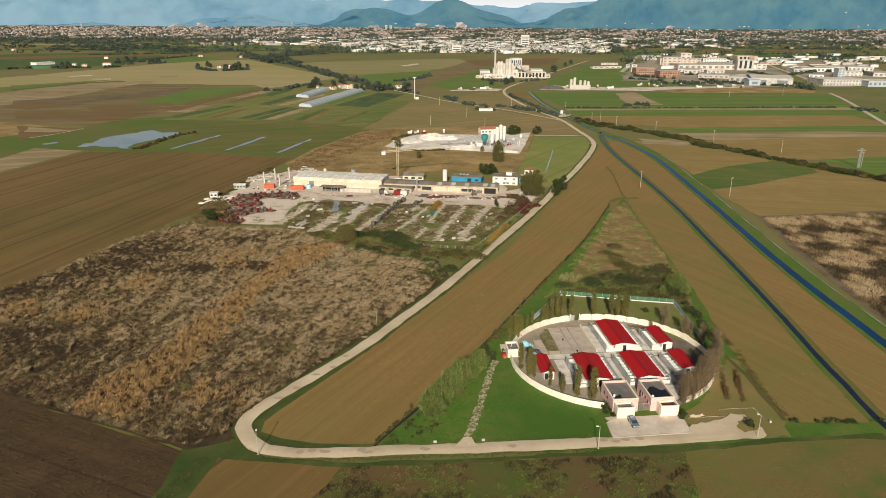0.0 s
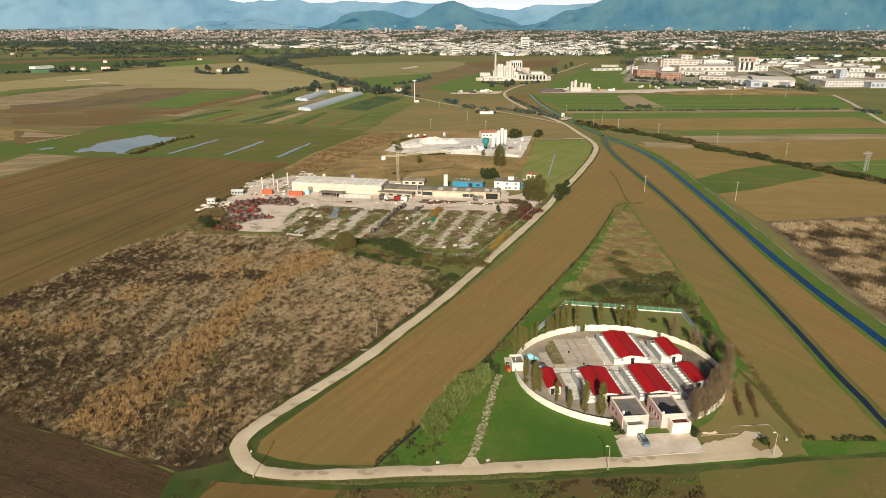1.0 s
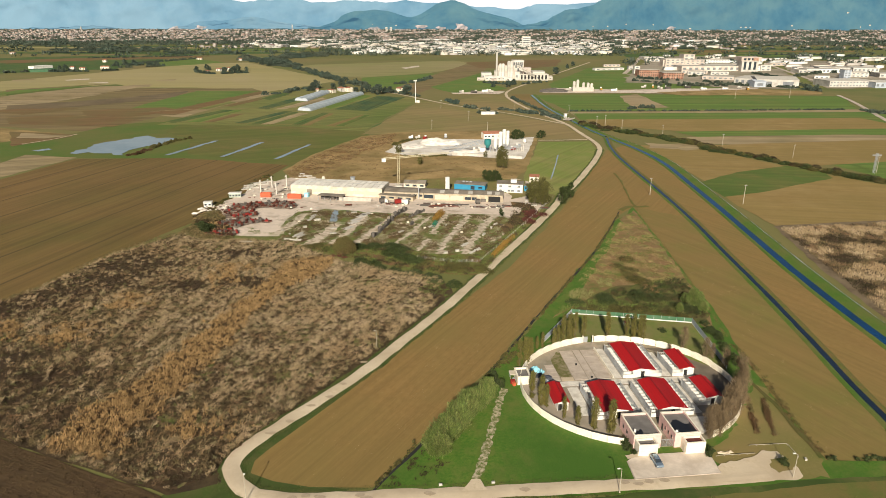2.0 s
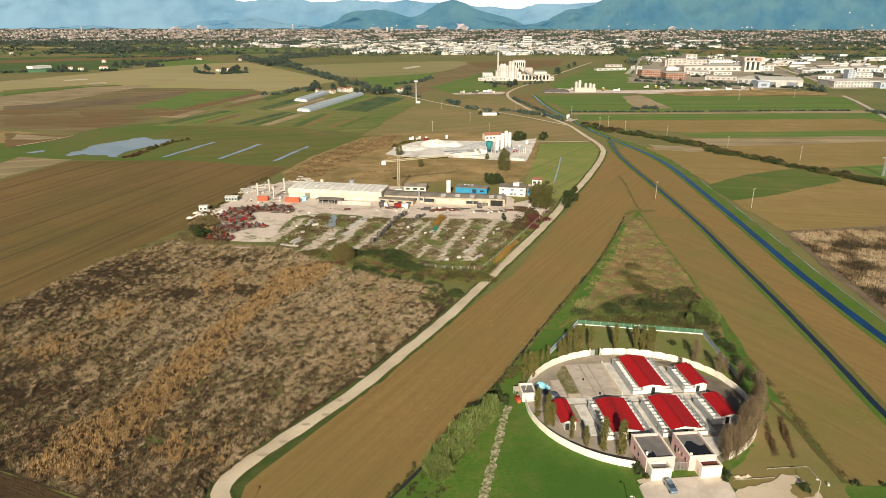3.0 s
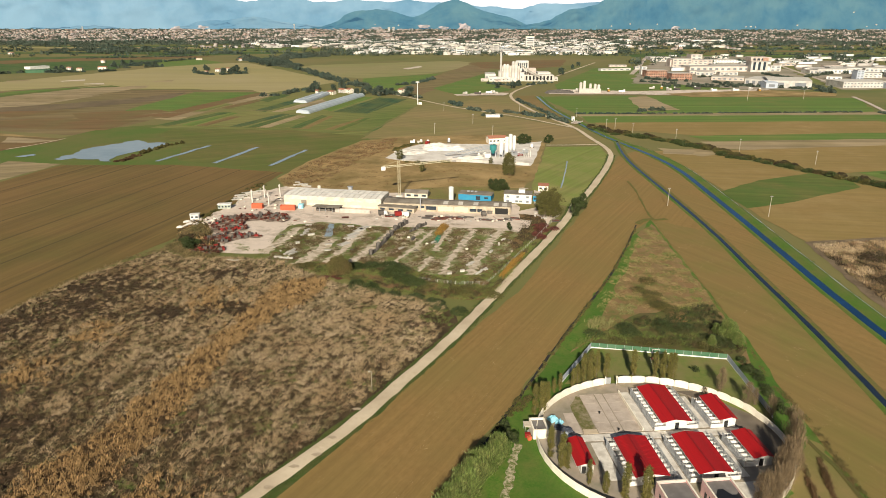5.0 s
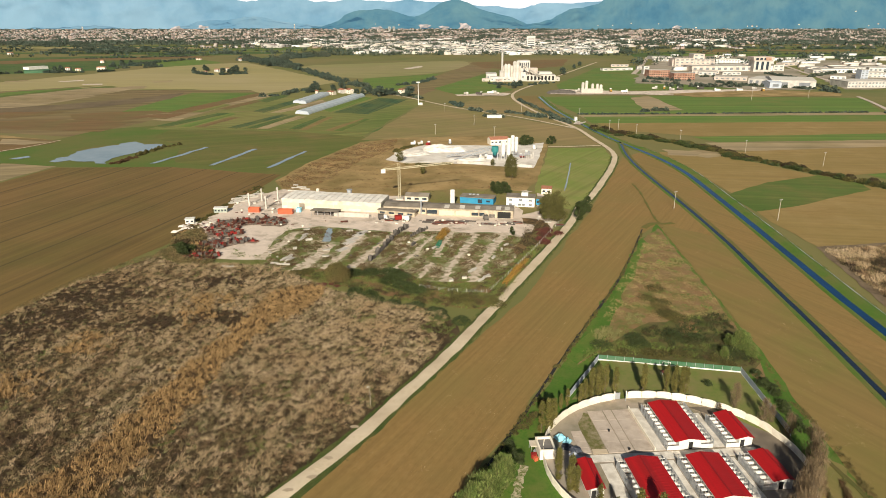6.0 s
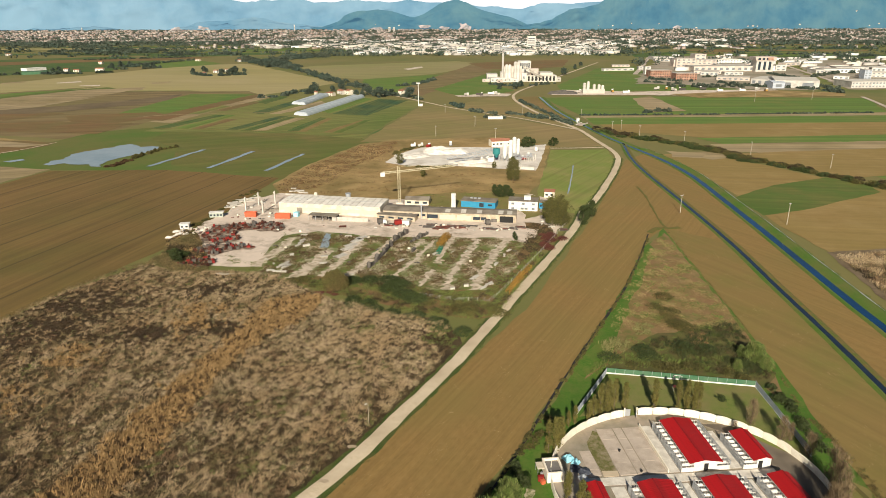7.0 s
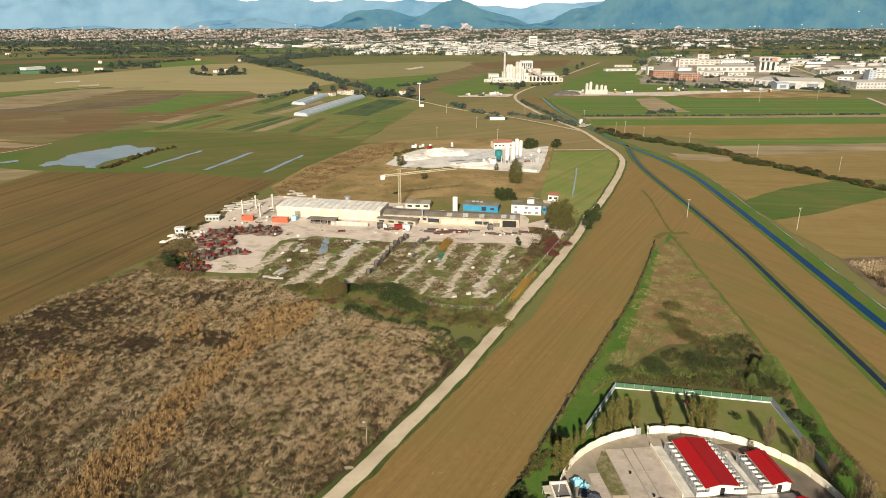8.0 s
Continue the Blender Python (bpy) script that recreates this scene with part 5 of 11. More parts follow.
SIDE = [(109.1, 671.5), (61.0, 746.4), (-2.8, 821.6), (-48.5, 894.0), (-83.6, 949.5), (-141.4, 1020.0)]
ribbon("road_side", SIDE, 3.4, m_gravel, "narrow pale farm road", "road", rough=0.3)
ribbon("track_works", [(113.9, 583.9), (90.9, 580.1), (71.0, 579.3)], 3.0, m_gravel, "short gravel track to a works", "track")
ribbon("road_industrial", [(320.2, 1311.6), (389.2, 1524.7), (495.3, 1872.5)], 9.0, m_concrete, "straight grey road between factories", "road")
ribbon("road_far_east", [(523.1, 943.6), (495.0, 851.0), (427.9, 662.3), (366.0, 473.6)], 5.0, m_concrete, "straight pale road across the fields", "road")
ribbon("road_far_halls", [(718.3, 1606.1), (640.1, 1304.3), (586.4, 1096.6)], 8.0, m_concrete, "grey service road between halls", "road")
ribbon("meadow_track", [(14.6, 176.0), (12.9, 169.2), (9.7, 154.1), (7.3, 143.5), (4.9, 133.6)], 1.9, m_track, "worn stony track across the meadow", "track", rough=0.35, step=0.8, crown=0.0)
field("road_mouth", [(1.9, 132.4), (4.6, 137.2), (6.6, 137.3), (8.7, 132.8)], m_gravel, 0, "gravel mouth of a meadow track", rough=0.3, step=1, category="road", lift=0.08)
field("lay_by", [(60.4, 140.1), (63.1, 144.0), (68.2, 145.4), (73.2, 147.7), (74.9, 149.3), (78.3, 148.9), (79.6, 146.1), (80.4, 142.9), (80.1, 139.8), (77.6, 138.3), (70.0, 138.2), (59.1, 137.1)], m_gravel, 10, "pale gravel lay-by at the road's end", rough=0.35, step=1.2, category="lay-by", lift=0.06)
field("lay_by_island", [(75.3, 145.7), (79.3, 146.8), (80.5, 144.3), (78.7, 141.9), (75.1, 140.8), (74.1, 142.7)], m_dry, 10, "grassy island with a bush in the lay-by", rough=0.3, step=1, category="grass", lift=0.07)
field("forecourt", [(41.4, 144.4), (44.0, 146.7), (61.8, 148.7), (61.8, 140.5), (41.7, 138.1)], m_slab, 7, "pale paved forecourt of the kennels", rough=0.05, step=3, category="pavement", lift=0.08)
for k, (x, y) in enumerate([(-18.3, 130.7), (44.5, 137.1), (-4.7, 132.3), (-37.7, 166.3), (-31.1, 177.6), (-45.3, 153.6), (-41.8, 158.9), (-31.7, 131.0), (-22.1, 213.5), (39.0, 136.7), (48.1, 137.6), (-26.9, 190.1), (16.4, 133.9), (42.0, 136.3), (-19.8, 131.3), (-28.5, 130.6), (-34.5, 130.3), (-33.6, 170.7)]):
    r = random.Random(k)
    field("pothole", [(x + (1.3 * math.cos(c * 0.7) * r.uniform(0.7, 1.2)), y + 0.7 * math.sin(c * 0.7) * r.uniform(0.7, 1.2)) for c in range(9)], m_worn_gravel, 0, "shallow worn pothole in a gravel road", rough=0.1, step=0.4, category="pothole", lift=0.14)


# ---- mountains ----
def massif(name, y, z_of_x, material, label, depth=120.0, x0=-3900, x1=4000, step=30.0, seed=1):
    """A range of hills behind the plain: a slope that rises from its foot to an uneven ridge, with spurs."""
    rows = 14
    bm = bmesh.new()
    grid = []
    n = int((x1 - x0) / step)
    for i in range(n + 1):
        x = x0 + step * i
        top = z_of_x(x)
        col = []
        for k in range(rows + 1):
            t = k / rows
            spur = noise.fractal(Vector((x * 0.006, t * 1.6, seed)), 0.8, 2.1, 6)
            col.append(bm.verts.new((x + 25 * spur * t, y + depth * t + 0.8 * depth * spur * math.sin(math.pi * t), 8 + (top - 8) * t ** 0.85 + (14 * noise.fractal(Vector((x * 0.015, t * 5, seed + 3)), 0.8, 2.0, 4) if 0 < k < rows else 0))))
        grid.append(col)
    for a, b in zip(grid, grid[1:]):
        for k in range(rows):
            bm.faces.new((a[k], b[k], b[k + 1], a[k + 1]))
    for f in bm.faces:
        f.smooth = True
    return tagged(link_mesh(name, bm, material), label, "mountain", "", "structure")


def peaks(base, rows, rough, seed):
    """Ridge heights: smooth humps (x, height, width) over a base, with a rough edge."""
    def z(x):
        v = base + sum(h * math.exp(-((x - c) / w) ** 2) for c, h, w in rows)
        return v + rough * noise.fractal(Vector((x * 0.003, seed, 0)), 1.0, 2.0, 6)
    return z


# ranges whose colour and glow carry the haze
massif("backdrop_far", 4800, peaks(205, [(-2700, 50, 900), (-1500, 26, 500), (-2000, 14, 400), (-1200, -12, 300), (-500, 16, 350), (300, -40, 300)], 34, 7), m_ridge, "far mountains tinted pale haze blue", 40, seed=5)
massif("backdrop_low", 4740, peaks(22, [(-2700, 30, 400), (-1650, 62, 260), (-1350, 66, 200), (-1080, 40, 160), (-700, 30, 150)], 24, 12), m_ridge_low, "wooded foothills tinted haze blue", 40, x1=0, seed=6)
mid_range = massif("backdrop_mid", 4680, peaks(34, [(-720, 95, 150), (-470, 105, 190), (-120, 135, 150), (60, 120, 150), (280, 85, 140)], 26, 2), m_forest, "wooded hills with bare quarries, tinted haze blue", 70, x0=-1500, x1=1300, seed=2)
near_range = massif("backdrop_near", 4600, peaks(16, [(620, 80, 220), (1150, 205, 330), (1900, 330, 700), (3000, 400, 900)], 46, 4), m_forest, "wooded mountain above the town, tinted dark haze blue", 100, x0=150, seed=9)
for x, z, w, h in ((30, 48, 62, 34), (-110, 44, 40, 16), (-240, 52, 50, 20), (-560, 40, 50, 16), (1400, 40, 44, 20), (-1900, 42, 50, 16), (-1730, 46, 60, 20)):
    r = random.Random(int(x))
    bm = bmesh.new()
    ring = [bm.verts.new((w * math.cos(a) * r.uniform(0.35, 1.0), -6 - 2 * math.sin(a), 0.9 * h * math.sin(a) * r.uniform(0.3, 1.0))) for a in [i * math.pi / 7 for i in range(14)]]
    peak = bm.verts.new((0, -9, 0))
    for i in range(14):
        bm.faces.new((ring[i], ring[(i + 1) % 14], peak))
    q = link_mesh("quarry_face", bm, m_quarry)
    q.matrix_world = pose(x, 4585 if x > 200 else 4660, z)
    tagged(q, "bare pinkish quarry face on a wooded hill", "quarry", "", "structure")
for k, (x, z) in enumerate(((1860, 62), (1882, 56), (1900, 60), (1925, 57), (2200, 66), (1530, 48), (2640, 52), (2700, 56), (2560, 120), (1300, 56), (980, 50), (890, 60), (1120, 52), (-560, 66), (-430, 62))):
    foot = min((near_range if x > 200 else mid_range).data.vertices, key=lambda q: abs(q.co.x - x) + 2 * abs(q.co.z - z)).co
    v = empty("hillside_house", pose(foot.x, foot.y - 4, foot.z - 5, 0, 0, k * 20 % 60 - 30), "pale house on a wooded mountainside", "house", "hillside houses")
    part("wall", boxes((0, 0, 0, 6 + k % 3 * 3, 7, 5)), m_cladding, v)
    part("roof", prism([(-0.5, 5), (6.5 + k % 3 * 3, 5), (3 + k % 3 * 1.5, 6.5)], 8), m_terracotta, v)


# ---- the kennels ----
KX, KY, KTURN = 50.0, 178.0, 6.8
KEN = pose(KX, KY, 0, 0, 0, KTURN)


def at_kennel(u, v, z=0.0, turn=0.0):
    return KEN @ pose(u, v, z, 0, 0, turn)


def court(name, rows, material, label, z0=0.10, z1=0.24, category="paving", rim=0.02):
    """A paved sheet with a real edge, from (u, v) outline points."""
    bm = bmesh.new()
    a = [bm.verts.new((*p, z1)) for p in rows]
    b = [bm.verts.new((*p, z0)) for p in rows]
    bm.faces.new(a)
    for i in range(len(a)):
        j = (i + 1) % len(a)
        bm.faces.new((a[i], b[i], b[j], a[j]))
    bmesh.ops.recalc_face_normals(bm, faces=bm.faces[:])
    ob = link_mesh(name, bm, material)
    ob.matrix_world = KEN
    return tagged(ob, label, category, "", "structure")


RING_A, RING_B, RING_TURN = 30.3, 27.7, 8.9 - KTURN


def ring_at(deg, grow=0.0):
    """A place on the round wall, in the kennel's own plan, and the wall's direction there."""
    a, t = radians(deg), radians(RING_TURN)
    x, y = (RING_A + grow) * math.cos(a), (RING_B + grow) * math.sin(a)
    return Vector((-0.4 + x * math.cos(t) - y * math.sin(t), x * math.sin(t) + y * math.cos(t)))


m_pad = mat("stained_concrete_pad", (0.50, 0.415, 0.335), (0.41, 0.335, 0.265), 0.5, bump=0.04, c3=(0.23, 0.185, 0.14), scale2=0.3, cover=0.35, c4=(0.48, 0.40, 0.33), scale3=0.12)
m_yardgrass = mat("thin_mown_grass", (0.142, 0.170, 0.036), (0.106, 0.148, 0.026), 0.7, bump=0.2, c3=(0.185, 0.160, 0.058), scale2=0.10, cover=0.45)
m_court = mat("grey_earth_court", (0.42, 0.33, 0.245), (0.31, 0.235, 0.17), 0.6, bump=0.05, c3=(0.16, 0.15, 0.085), scale2=0.12, c4=(0.33, 0.28, 0.225), scale3=0.08)
m_asphalt = mat("dark_wet_tarmac", (0.135, 0.108, 0.080), (0.095, 0.076, 0.058), 0.6, bump=0.03, c3=(0.19, 0.155, 0.115), scale2=0.15)
m_paleway = mat("pale_cement_walk", (0.72, 0.67, 0.59), (0.60, 0.55, 0.475), 0.6, bump=0.03, c3=(0.46, 0.41, 0.34), scale2=0.35, cover=0.4)
m_court_grass = mat("weedy_court_grass", (0.150, 0.130, 0.045), (0.100, 0.105, 0.026), 1.5, bump=0.1, c3=(0.27, 0.22, 0.14), scale2=0.6, cover=0.4)
court("court_ground", [tuple(ring_at(a)) for a in range(0, 360, 6)], m_court, "grey earth court inside the round wall", 0.02, 0.70 - 0.46)
court("court_tarmac", [tuple(ring_at(a, -0.4)) for a in range(-40, 56, 6)] + [(13.0, 22.0), (21.6, 14.0), (21.6, -13.0)], m_asphalt, "dark tarmac drive along the wall", 0.2, 0.27)
court("alley", [(-22.5, 1.8), (21.5, 1.0), (21.6, 3.7), (-22.5, 4.4)], m_paleway, "pale cement walk between the kennel rows", 0.2, 0.29, "walk")
for u0, u1, v0, v1 in ((-14.1, -10.2, 4.7, 22.4), (-9.9, -7.8, 4.7, 22.4), (-7.5, -3.1, 4.7, 22.4), (-20.9, -18.3, 5.0, 14.2)):
    n = 4
    base = empty("concrete_pad", at_kennel(u0, v0, 0.2), "bare worn concrete pad in the court", "pad")
    for k in range(n):
        h = (v1 - v0) / n
        part("slab", bevelled(boxes((0, k * h + 0.03, 0.0, u1 - u0, (k + 1) * h - 0.03, 0.14)), 0.02), m_pad, base)
court("court_grass", [(-17.9, 5.0), (-14.4, 5.0), (-14.3, 12.0), (-14.3, 21.3), (-15.2, 22.0), (-16.4, 19.8), (-18.0, 17.6), (-18.3, 15.0)], m_court_grass, "weedy grass between concrete pads", 0.2, 0.28, "grass")
court("court_rubble", [(-18.0, 4.6), (-14.4, 4.6), (-14.3, 6.4), (-17.8, 6.6)], m_gravel, "white rubble at the end of the grass", 0.2, 0.31, "rubble")
for u0, u1, v0, v1 in ((-2.7, -0.2, 4.6, 22.6), (11.4, 14.6, 4.6, 19.0), (-3.0, -0.1, -15.5, 0.8), (11.9, 14.6, -14.5, 0.6), (-17.6, -14.6, -13.0, 1.0),):
    court("kennel_lane", [(u0, v0), (u1, v0), (u1, v1), (u0, v1)], m_paleway, "pale cement lane between kennel runs", 0.2, 0.285, "lane")
court("kennel_lane", [(9.6, -16.2), (19.5, -16.2), (16.0, -20.5), (9.6, -24.0)], m_paleway, "pale cement lane behind the entrance building", 0.2, 0.285, "lane")
low = empty("low_wall", at_kennel(-2.95, 4.6, 0.24), "low pale wall beside a kennel lane", "wall")
part("body", bevelled(boxes((-0.12, 0, 0, 0.12, 18.0, 0.9)), 0.03), m_cream, low)

# round wall, panel by panel, open at the entrance and at a back gate
wall = empty("round_wall", KEN, "cream rendered panel wall running round the kennels", "wall", kind="structure")
STEP = 7.5
for k in range(int(360 / STEP)):
    a0 = k * STEP
    if 246 < a0 + STEP / 2 < 292 or abs(a0 + STEP / 2 - 93.75) < 1:
        continue
    p, q = ring_at(a0), ring_at(a0 + STEP)
    d = q - p
    back = 10 < a0 < 170
    h = 2.35 if back else 2.05
    if back:
        # a panel whose top swells up a little
        bm = bmesh.new()
        n = 6
        tops = [h - 0.22 + 0.30 * math.sin(math.pi * i / n) ** 0.7 for i in range(n + 1)]
        cols = [[bm.verts.new((d.length * (0.012 + 0.976 * i / n), s, z)) for s, z in ((-0.1, 0.1), (-0.1, tops[i]), (0.1, tops[i]), (0.1, 0.1))] for i in range(n + 1)]
        for c, e in zip(cols, cols[1:]):
            for i in range(3):
                bm.faces.new((c[i], e[i], e[i + 1], c[i + 1]))
        bm.faces.new(cols[0]), bm.faces.new(cols[-1][::-1])
        bmesh.ops.recalc_face_normals(bm, faces=bm.faces[:])
    else:
        bm = bevelled(boxes((0.02, -0.1, 0.05, d.length - 0.02, 0.1, h)), 0.03)
    panel = part("wall_panel", bm, m_cream, wall)
    panel.matrix_local = pose(p.x, p.y, 0, 0, 0, math.degrees(math.atan2(d.y, d.x)))
gate = empty("back_gate", at_kennel(*ring_at(93.75), 0.0, 2), "grey steel gate standing open in the round wall", "gate")
part("post", bevelled(boxes((-1.8, -0.15, 0, -1.5, 0.15, 2.6)), 0.02), m_cream, gate)
part("post", bevelled(boxes((1.5, -0.15, 0, 1.8, 0.15, 2.6)), 0.02), m_cream, gate)
leaf = part("gate_leaf", boxes((-1.5, -0.03, 0.25, -0.05, 0.03, 2.2)), m_galv, gate)
leaf = part("gate_leaf", boxes((0, -0.03, 0.25, 1.45, 0.03, 2.2)), m_pale_net, gate)
leaf.matrix_local = pose(1.5, 0, 0, 0, 0, 70) @ pose(-1.5, 0, 0)


# kennel blocks: a roofed row with barred runs along one or both sides
def run_panel_mesh(w, h=2.2):
    bm = bmesh.new()
    for z in (0.15, h * 0.5, h):
        box(bm, 0, -0.03, z - 0.03, w, 0.03, z + 0.03)
    n = 9
    for i in range(n + 1):
        r = 0.06 if i in (0, n) else 0.028
        box(bm, w * i / n - r, -r, 0.05, w * i / n + r, r, h + 0.05)
    me = bpy.data.meshes.new("run_fence")
    bm.to_mesh(me)
    bm.free()
    me.materials.append(m_galv)
    return me


def partition_mesh(depth):
    bm = bmesh.new()
    box(bm, 0, -0.06, 0, depth, 0.06, 1.05)
    box(bm, 0, -0.02, 1.8, depth, 0.02, 1.86)
    for i in range(6):
        box(bm, depth * i / 5 - 0.02, -0.02, 1.05, depth * i / 5 + 0.02, 0.02, 1.8)
    me = bpy.data.meshes.new("partition")
    bm.to_mesh(me)
    bm.free()
    me.materials.append(m_white)
    return me


def sheet(top, u0, z0, u1, z1, v0, v1, thick=0.06, rib=0.5):
    """A roof slope laid with metal sheets, each with a raised seam running down it."""
    n = max(2, int((v1 - v0) / rib))
    w = (v1 - v0) / n
    bm = bmesh.new()
    prof = [(0, 0), (w, 0), (w, thick + 0.018), (w - 0.07, thick + 0.018), (w - 0.07, thick), (0, thick)]
    ends = [[bm.verts.new((u, y, z + k)) for y, k in prof] for u, z in ((u0, z0), (u1, z1))]
    bm.faces.new(ends[0]), bm.faces.new(ends[1][::-1])
    for a in range(6):
        b = (a + 1) % 6
        bm.faces.new((ends[0][b], ends[0][a], ends[1][a], ends[1][b]))
    bmesh.ops.recalc_face_normals(bm, faces=bm.faces[:])
    first = part("roof_sheet", bm, m_red, top, "bright red metal roof sheet")
    first.matrix_local = pose(0, v0, 0)
    for i in range(1, n):
        o = new("roof_sheet", first.data)
        o.parent = top
        o.matrix_local = pose(0, v0 + w * i, 0)


def kennel_block(u0, u1, v0, v1, left, right, single, label):
    """Walls, red sheet roof, ridge, partitions and run fences; left and right: how deep the runs are on each side."""
    top = empty("kennel_block", at_kennel(0, 0, 0.24), label, "kennel", "kennel blocks")
    eave, crest = 2.35, 3.05
    mid = (u0 + u1) / 2 - 0.5
    lo = 0.9
    if single:
        mid = u1
    if single:
        sheet(top, u0 - 0.3, eave, u1, crest, v0, v1)
        sheet(top, u1 + 0.08, crest - 0.25, u1 + 1.5, eave + 0.1, v0, v1)
    else:
        sheet(top, u0 - 0.3, eave, mid, crest, v0, v1)
        sheet(top, mid, crest, u1 + 0.3, eave, v0, v1)
    # walls
    w = bmesh.new()
    a, b = u0 + lo, (u1 + (1.2 if single else -lo))
    for y in (v0 + 0.3, v1 - 0.45):
        prof = [(a, 0), (b, 0), (b, eave - 0.02), (min(mid, b - 0.1), crest - 0.16), (a, eave + 0.02)]
        f0 = [w.verts.new((x, y, z)) for x, z in prof]
        f1 = [w.verts.new((x, y + 0.15, z)) for x, z in prof]
        w.faces.new(f0), w.faces.new(f1[::-1])
        for i in range(5):
            j = (i + 1) % 5
            w.faces.new((f0[j], f0[i], f1[i], f1[j]))
    for x in (a, b - 0.15):
        box(w, x, v0 + 0.45, 0, x + 0.15, v1 - 0.45, eave - 0.05)
    bmesh.ops.recalc_face_normals(w, faces=w.faces[:])
    part("wall", w, m_white, top)
    part("ridge_cap", bevelled(boxes((mid - 0.16, v0, crest + 0.03, mid + 0.16, v1, crest + 0.13)), 0.03), m_red_edge, top)
    part("fascia", boxes((u0 - 0.32, v0 - 0.04, eave - 0.14, u0 - 0.26, v1 + 0.04, eave + 0.02)), m_white, top)
    for x in ((u1 + 0.28,) if not single else ()):
        part("fascia", boxes((x, v0 - 0.04, eave - 0.14, x + 0.06, v1 + 0.04, eave + 0.02)), m_white, top)
    # near-black sheet on the wall paints the shade inside the doorway
    part("doorway", boxes(((u0 + u1) / 2 - 0.3, v0 + 0.26, 0.05, (u0 + u1) / 2 + 0.7, v0 + 0.29, 2.0)), m_dark, top, "doorway in the end wall, inner shade painted dark")
    n = max(4, round((v1 - v0) / 1.75))
    pitch = (v1 - v0 - 0.6) / n
    fence = run_panel_mesh(pitch)
    for depth, edge, sign in ((left, u0 + lo, -1), (right, (u1 - lo), 1)):
        if not depth:
            continue
        reach = depth + lo
        pm = partition_mesh(reach)
        part("run_floor", boxes((min(edge, edge + sign * reach), v0 + 0.2, 0.03, max(edge, edge + sign * reach), v1 - 0.2, 0.10)), m_paleway, top)
        for i in range(n + 1):
            o = new("partition", pm)
            o.parent = top
            o.matrix_local = pose(edge, v0 + 0.3 + pitch * i, 0.1, 0, 0, 0 if sign > 0 else 180)
        for i in range(n):
            o = new("run_fence", fence)
            o.parent = top
            o.matrix_local = pose(edge + sign * reach, v0 + 0.3 + pitch * i, 0.1, 0, 0, 90)
    # pale benches inside the runs
    for depth, edge, sign in ((left, u0 + lo, -1), (right, (u1 - lo), 1)):
        if depth:
            for i in range(n):
                c = edge + sign * (lo + 0.55)
                part("bench", boxes((c - 0.45, v0 + 0.55 + pitch * i, 0.1, c + 0.45, v0 + 0.95 + pitch * i, 0.4)), m_concrete, top)
    return top


kennel_block(1.9, 9.2, 4.2, 21.4, 2.0, 2.2, False, "red-roofed kennel block with barred runs both sides")
kennel_block(2.1, 9.6, -15.6, -0.6, 2.0, 2.2, False, "red-roofed kennel block beside the entrance buildings")
kennel_block(-12.4, -5.0, -15.4, -0.6, 2.0, 2.0, False, "red-roofed kennel block shaded by poplars")
kennel_block(16.8, 19.8, 3.9, 15.3, 2.3, 0, True, "narrow red-roofed kennel block beside the drive")
kennel_block(17.2, 20.4, -11.5, -0.7, 2.4, 0, True, "narrow red-roofed kennel block below bare poplars")
kennel_block(-24.2, -21.6, -10.3, 0.1, 0, 0, True, "small red-roofed shed block among poplars")


# entrance buildings
def parapet_building(name, u0, u1, v0, v1, h, m_wall, m_roof, label, wet=None, front=None):
    top = empty(name, at_kennel(u0, v0, 0.0), label, "building", "entrance buildings")
    w, d, t, ph = u1 - u0, v1 - v0, 0.28, 0.55
    for r in ((0, 0, 0, w, t, h), (0, d - t, 0, w, d, h), (0, t, 0, t, d - t, h), (w - t, t, 0, w, d - t, h)):
        part("wall", boxes(r), m_wall if not (front and r[1] == 0 and r[4] == t) else front, top)
    part("flat_roof", boxes((t, t, h - ph - 0.2, w - t, d - t, h - ph)), m_roof, top)
    for r in ((-0.05, -0.05, h, w + 0.05, t + 0.05, h + 0.07), (-0.05, d - t - 0.05, h, w + 0.05, d + 0.05, h + 0.07),
              (-0.05, t + 0.05, h, t + 0.05, d - t - 0.05, h + 0.07), (w - t - 0.05, t + 0.05, h, w + 0.05, d - t - 0.05, h + 0.07)):
        part("coping", boxes(r), m_cream, top)
    if wet:
        r = random.Random(wet[4])
        x0, y0, x1, y1, _ = wet
        bm = bmesh.new()
        pts = [(x0 + (x1 - x0) * s, y0) for s in (0, 0.33, 0.66, 1)] + [(x1, y0 + (y1 - y0) * s) for s in (0.4, 0.8)] + \
              [(x1 - (x1 - x0) * s, y1 - r.uniform(0, 0.35) * (y1 - y0)) for s in (0.1, 0.3, 0.5, 0.7, 0.9)]
        bm.faces.new([bm.verts.new((x, y, h - ph + 0.012)) for x, y in pts])
        part("rain_puddle", bm, m_wet, top, "black rain puddle on the roof felt")
    return top


left_house = parapet_building("entrance_building", -9.5, -2.65, -28.0, -18.7, 4.1, m_pink, m_tar, "pink flat-roofed entrance building with a felt roof", (0.4, 0.35, 3.0, 3.6, 1))
right_house = parapet_building("entrance_building", 0.7, 7.1, -28.2, -18.9, 4.1, m_pink, m_tar, "pink flat-roofed entrance building with a flooded roof", (0.35, 0.35, 6.0, 6.6, 2))
lodge = parapet_building("entrance_lodge", -9.3, -4.6, -30.9, -28.06, 3.35, m_cream, m_tar, "cream cube-shaped lodge before the entrance building")
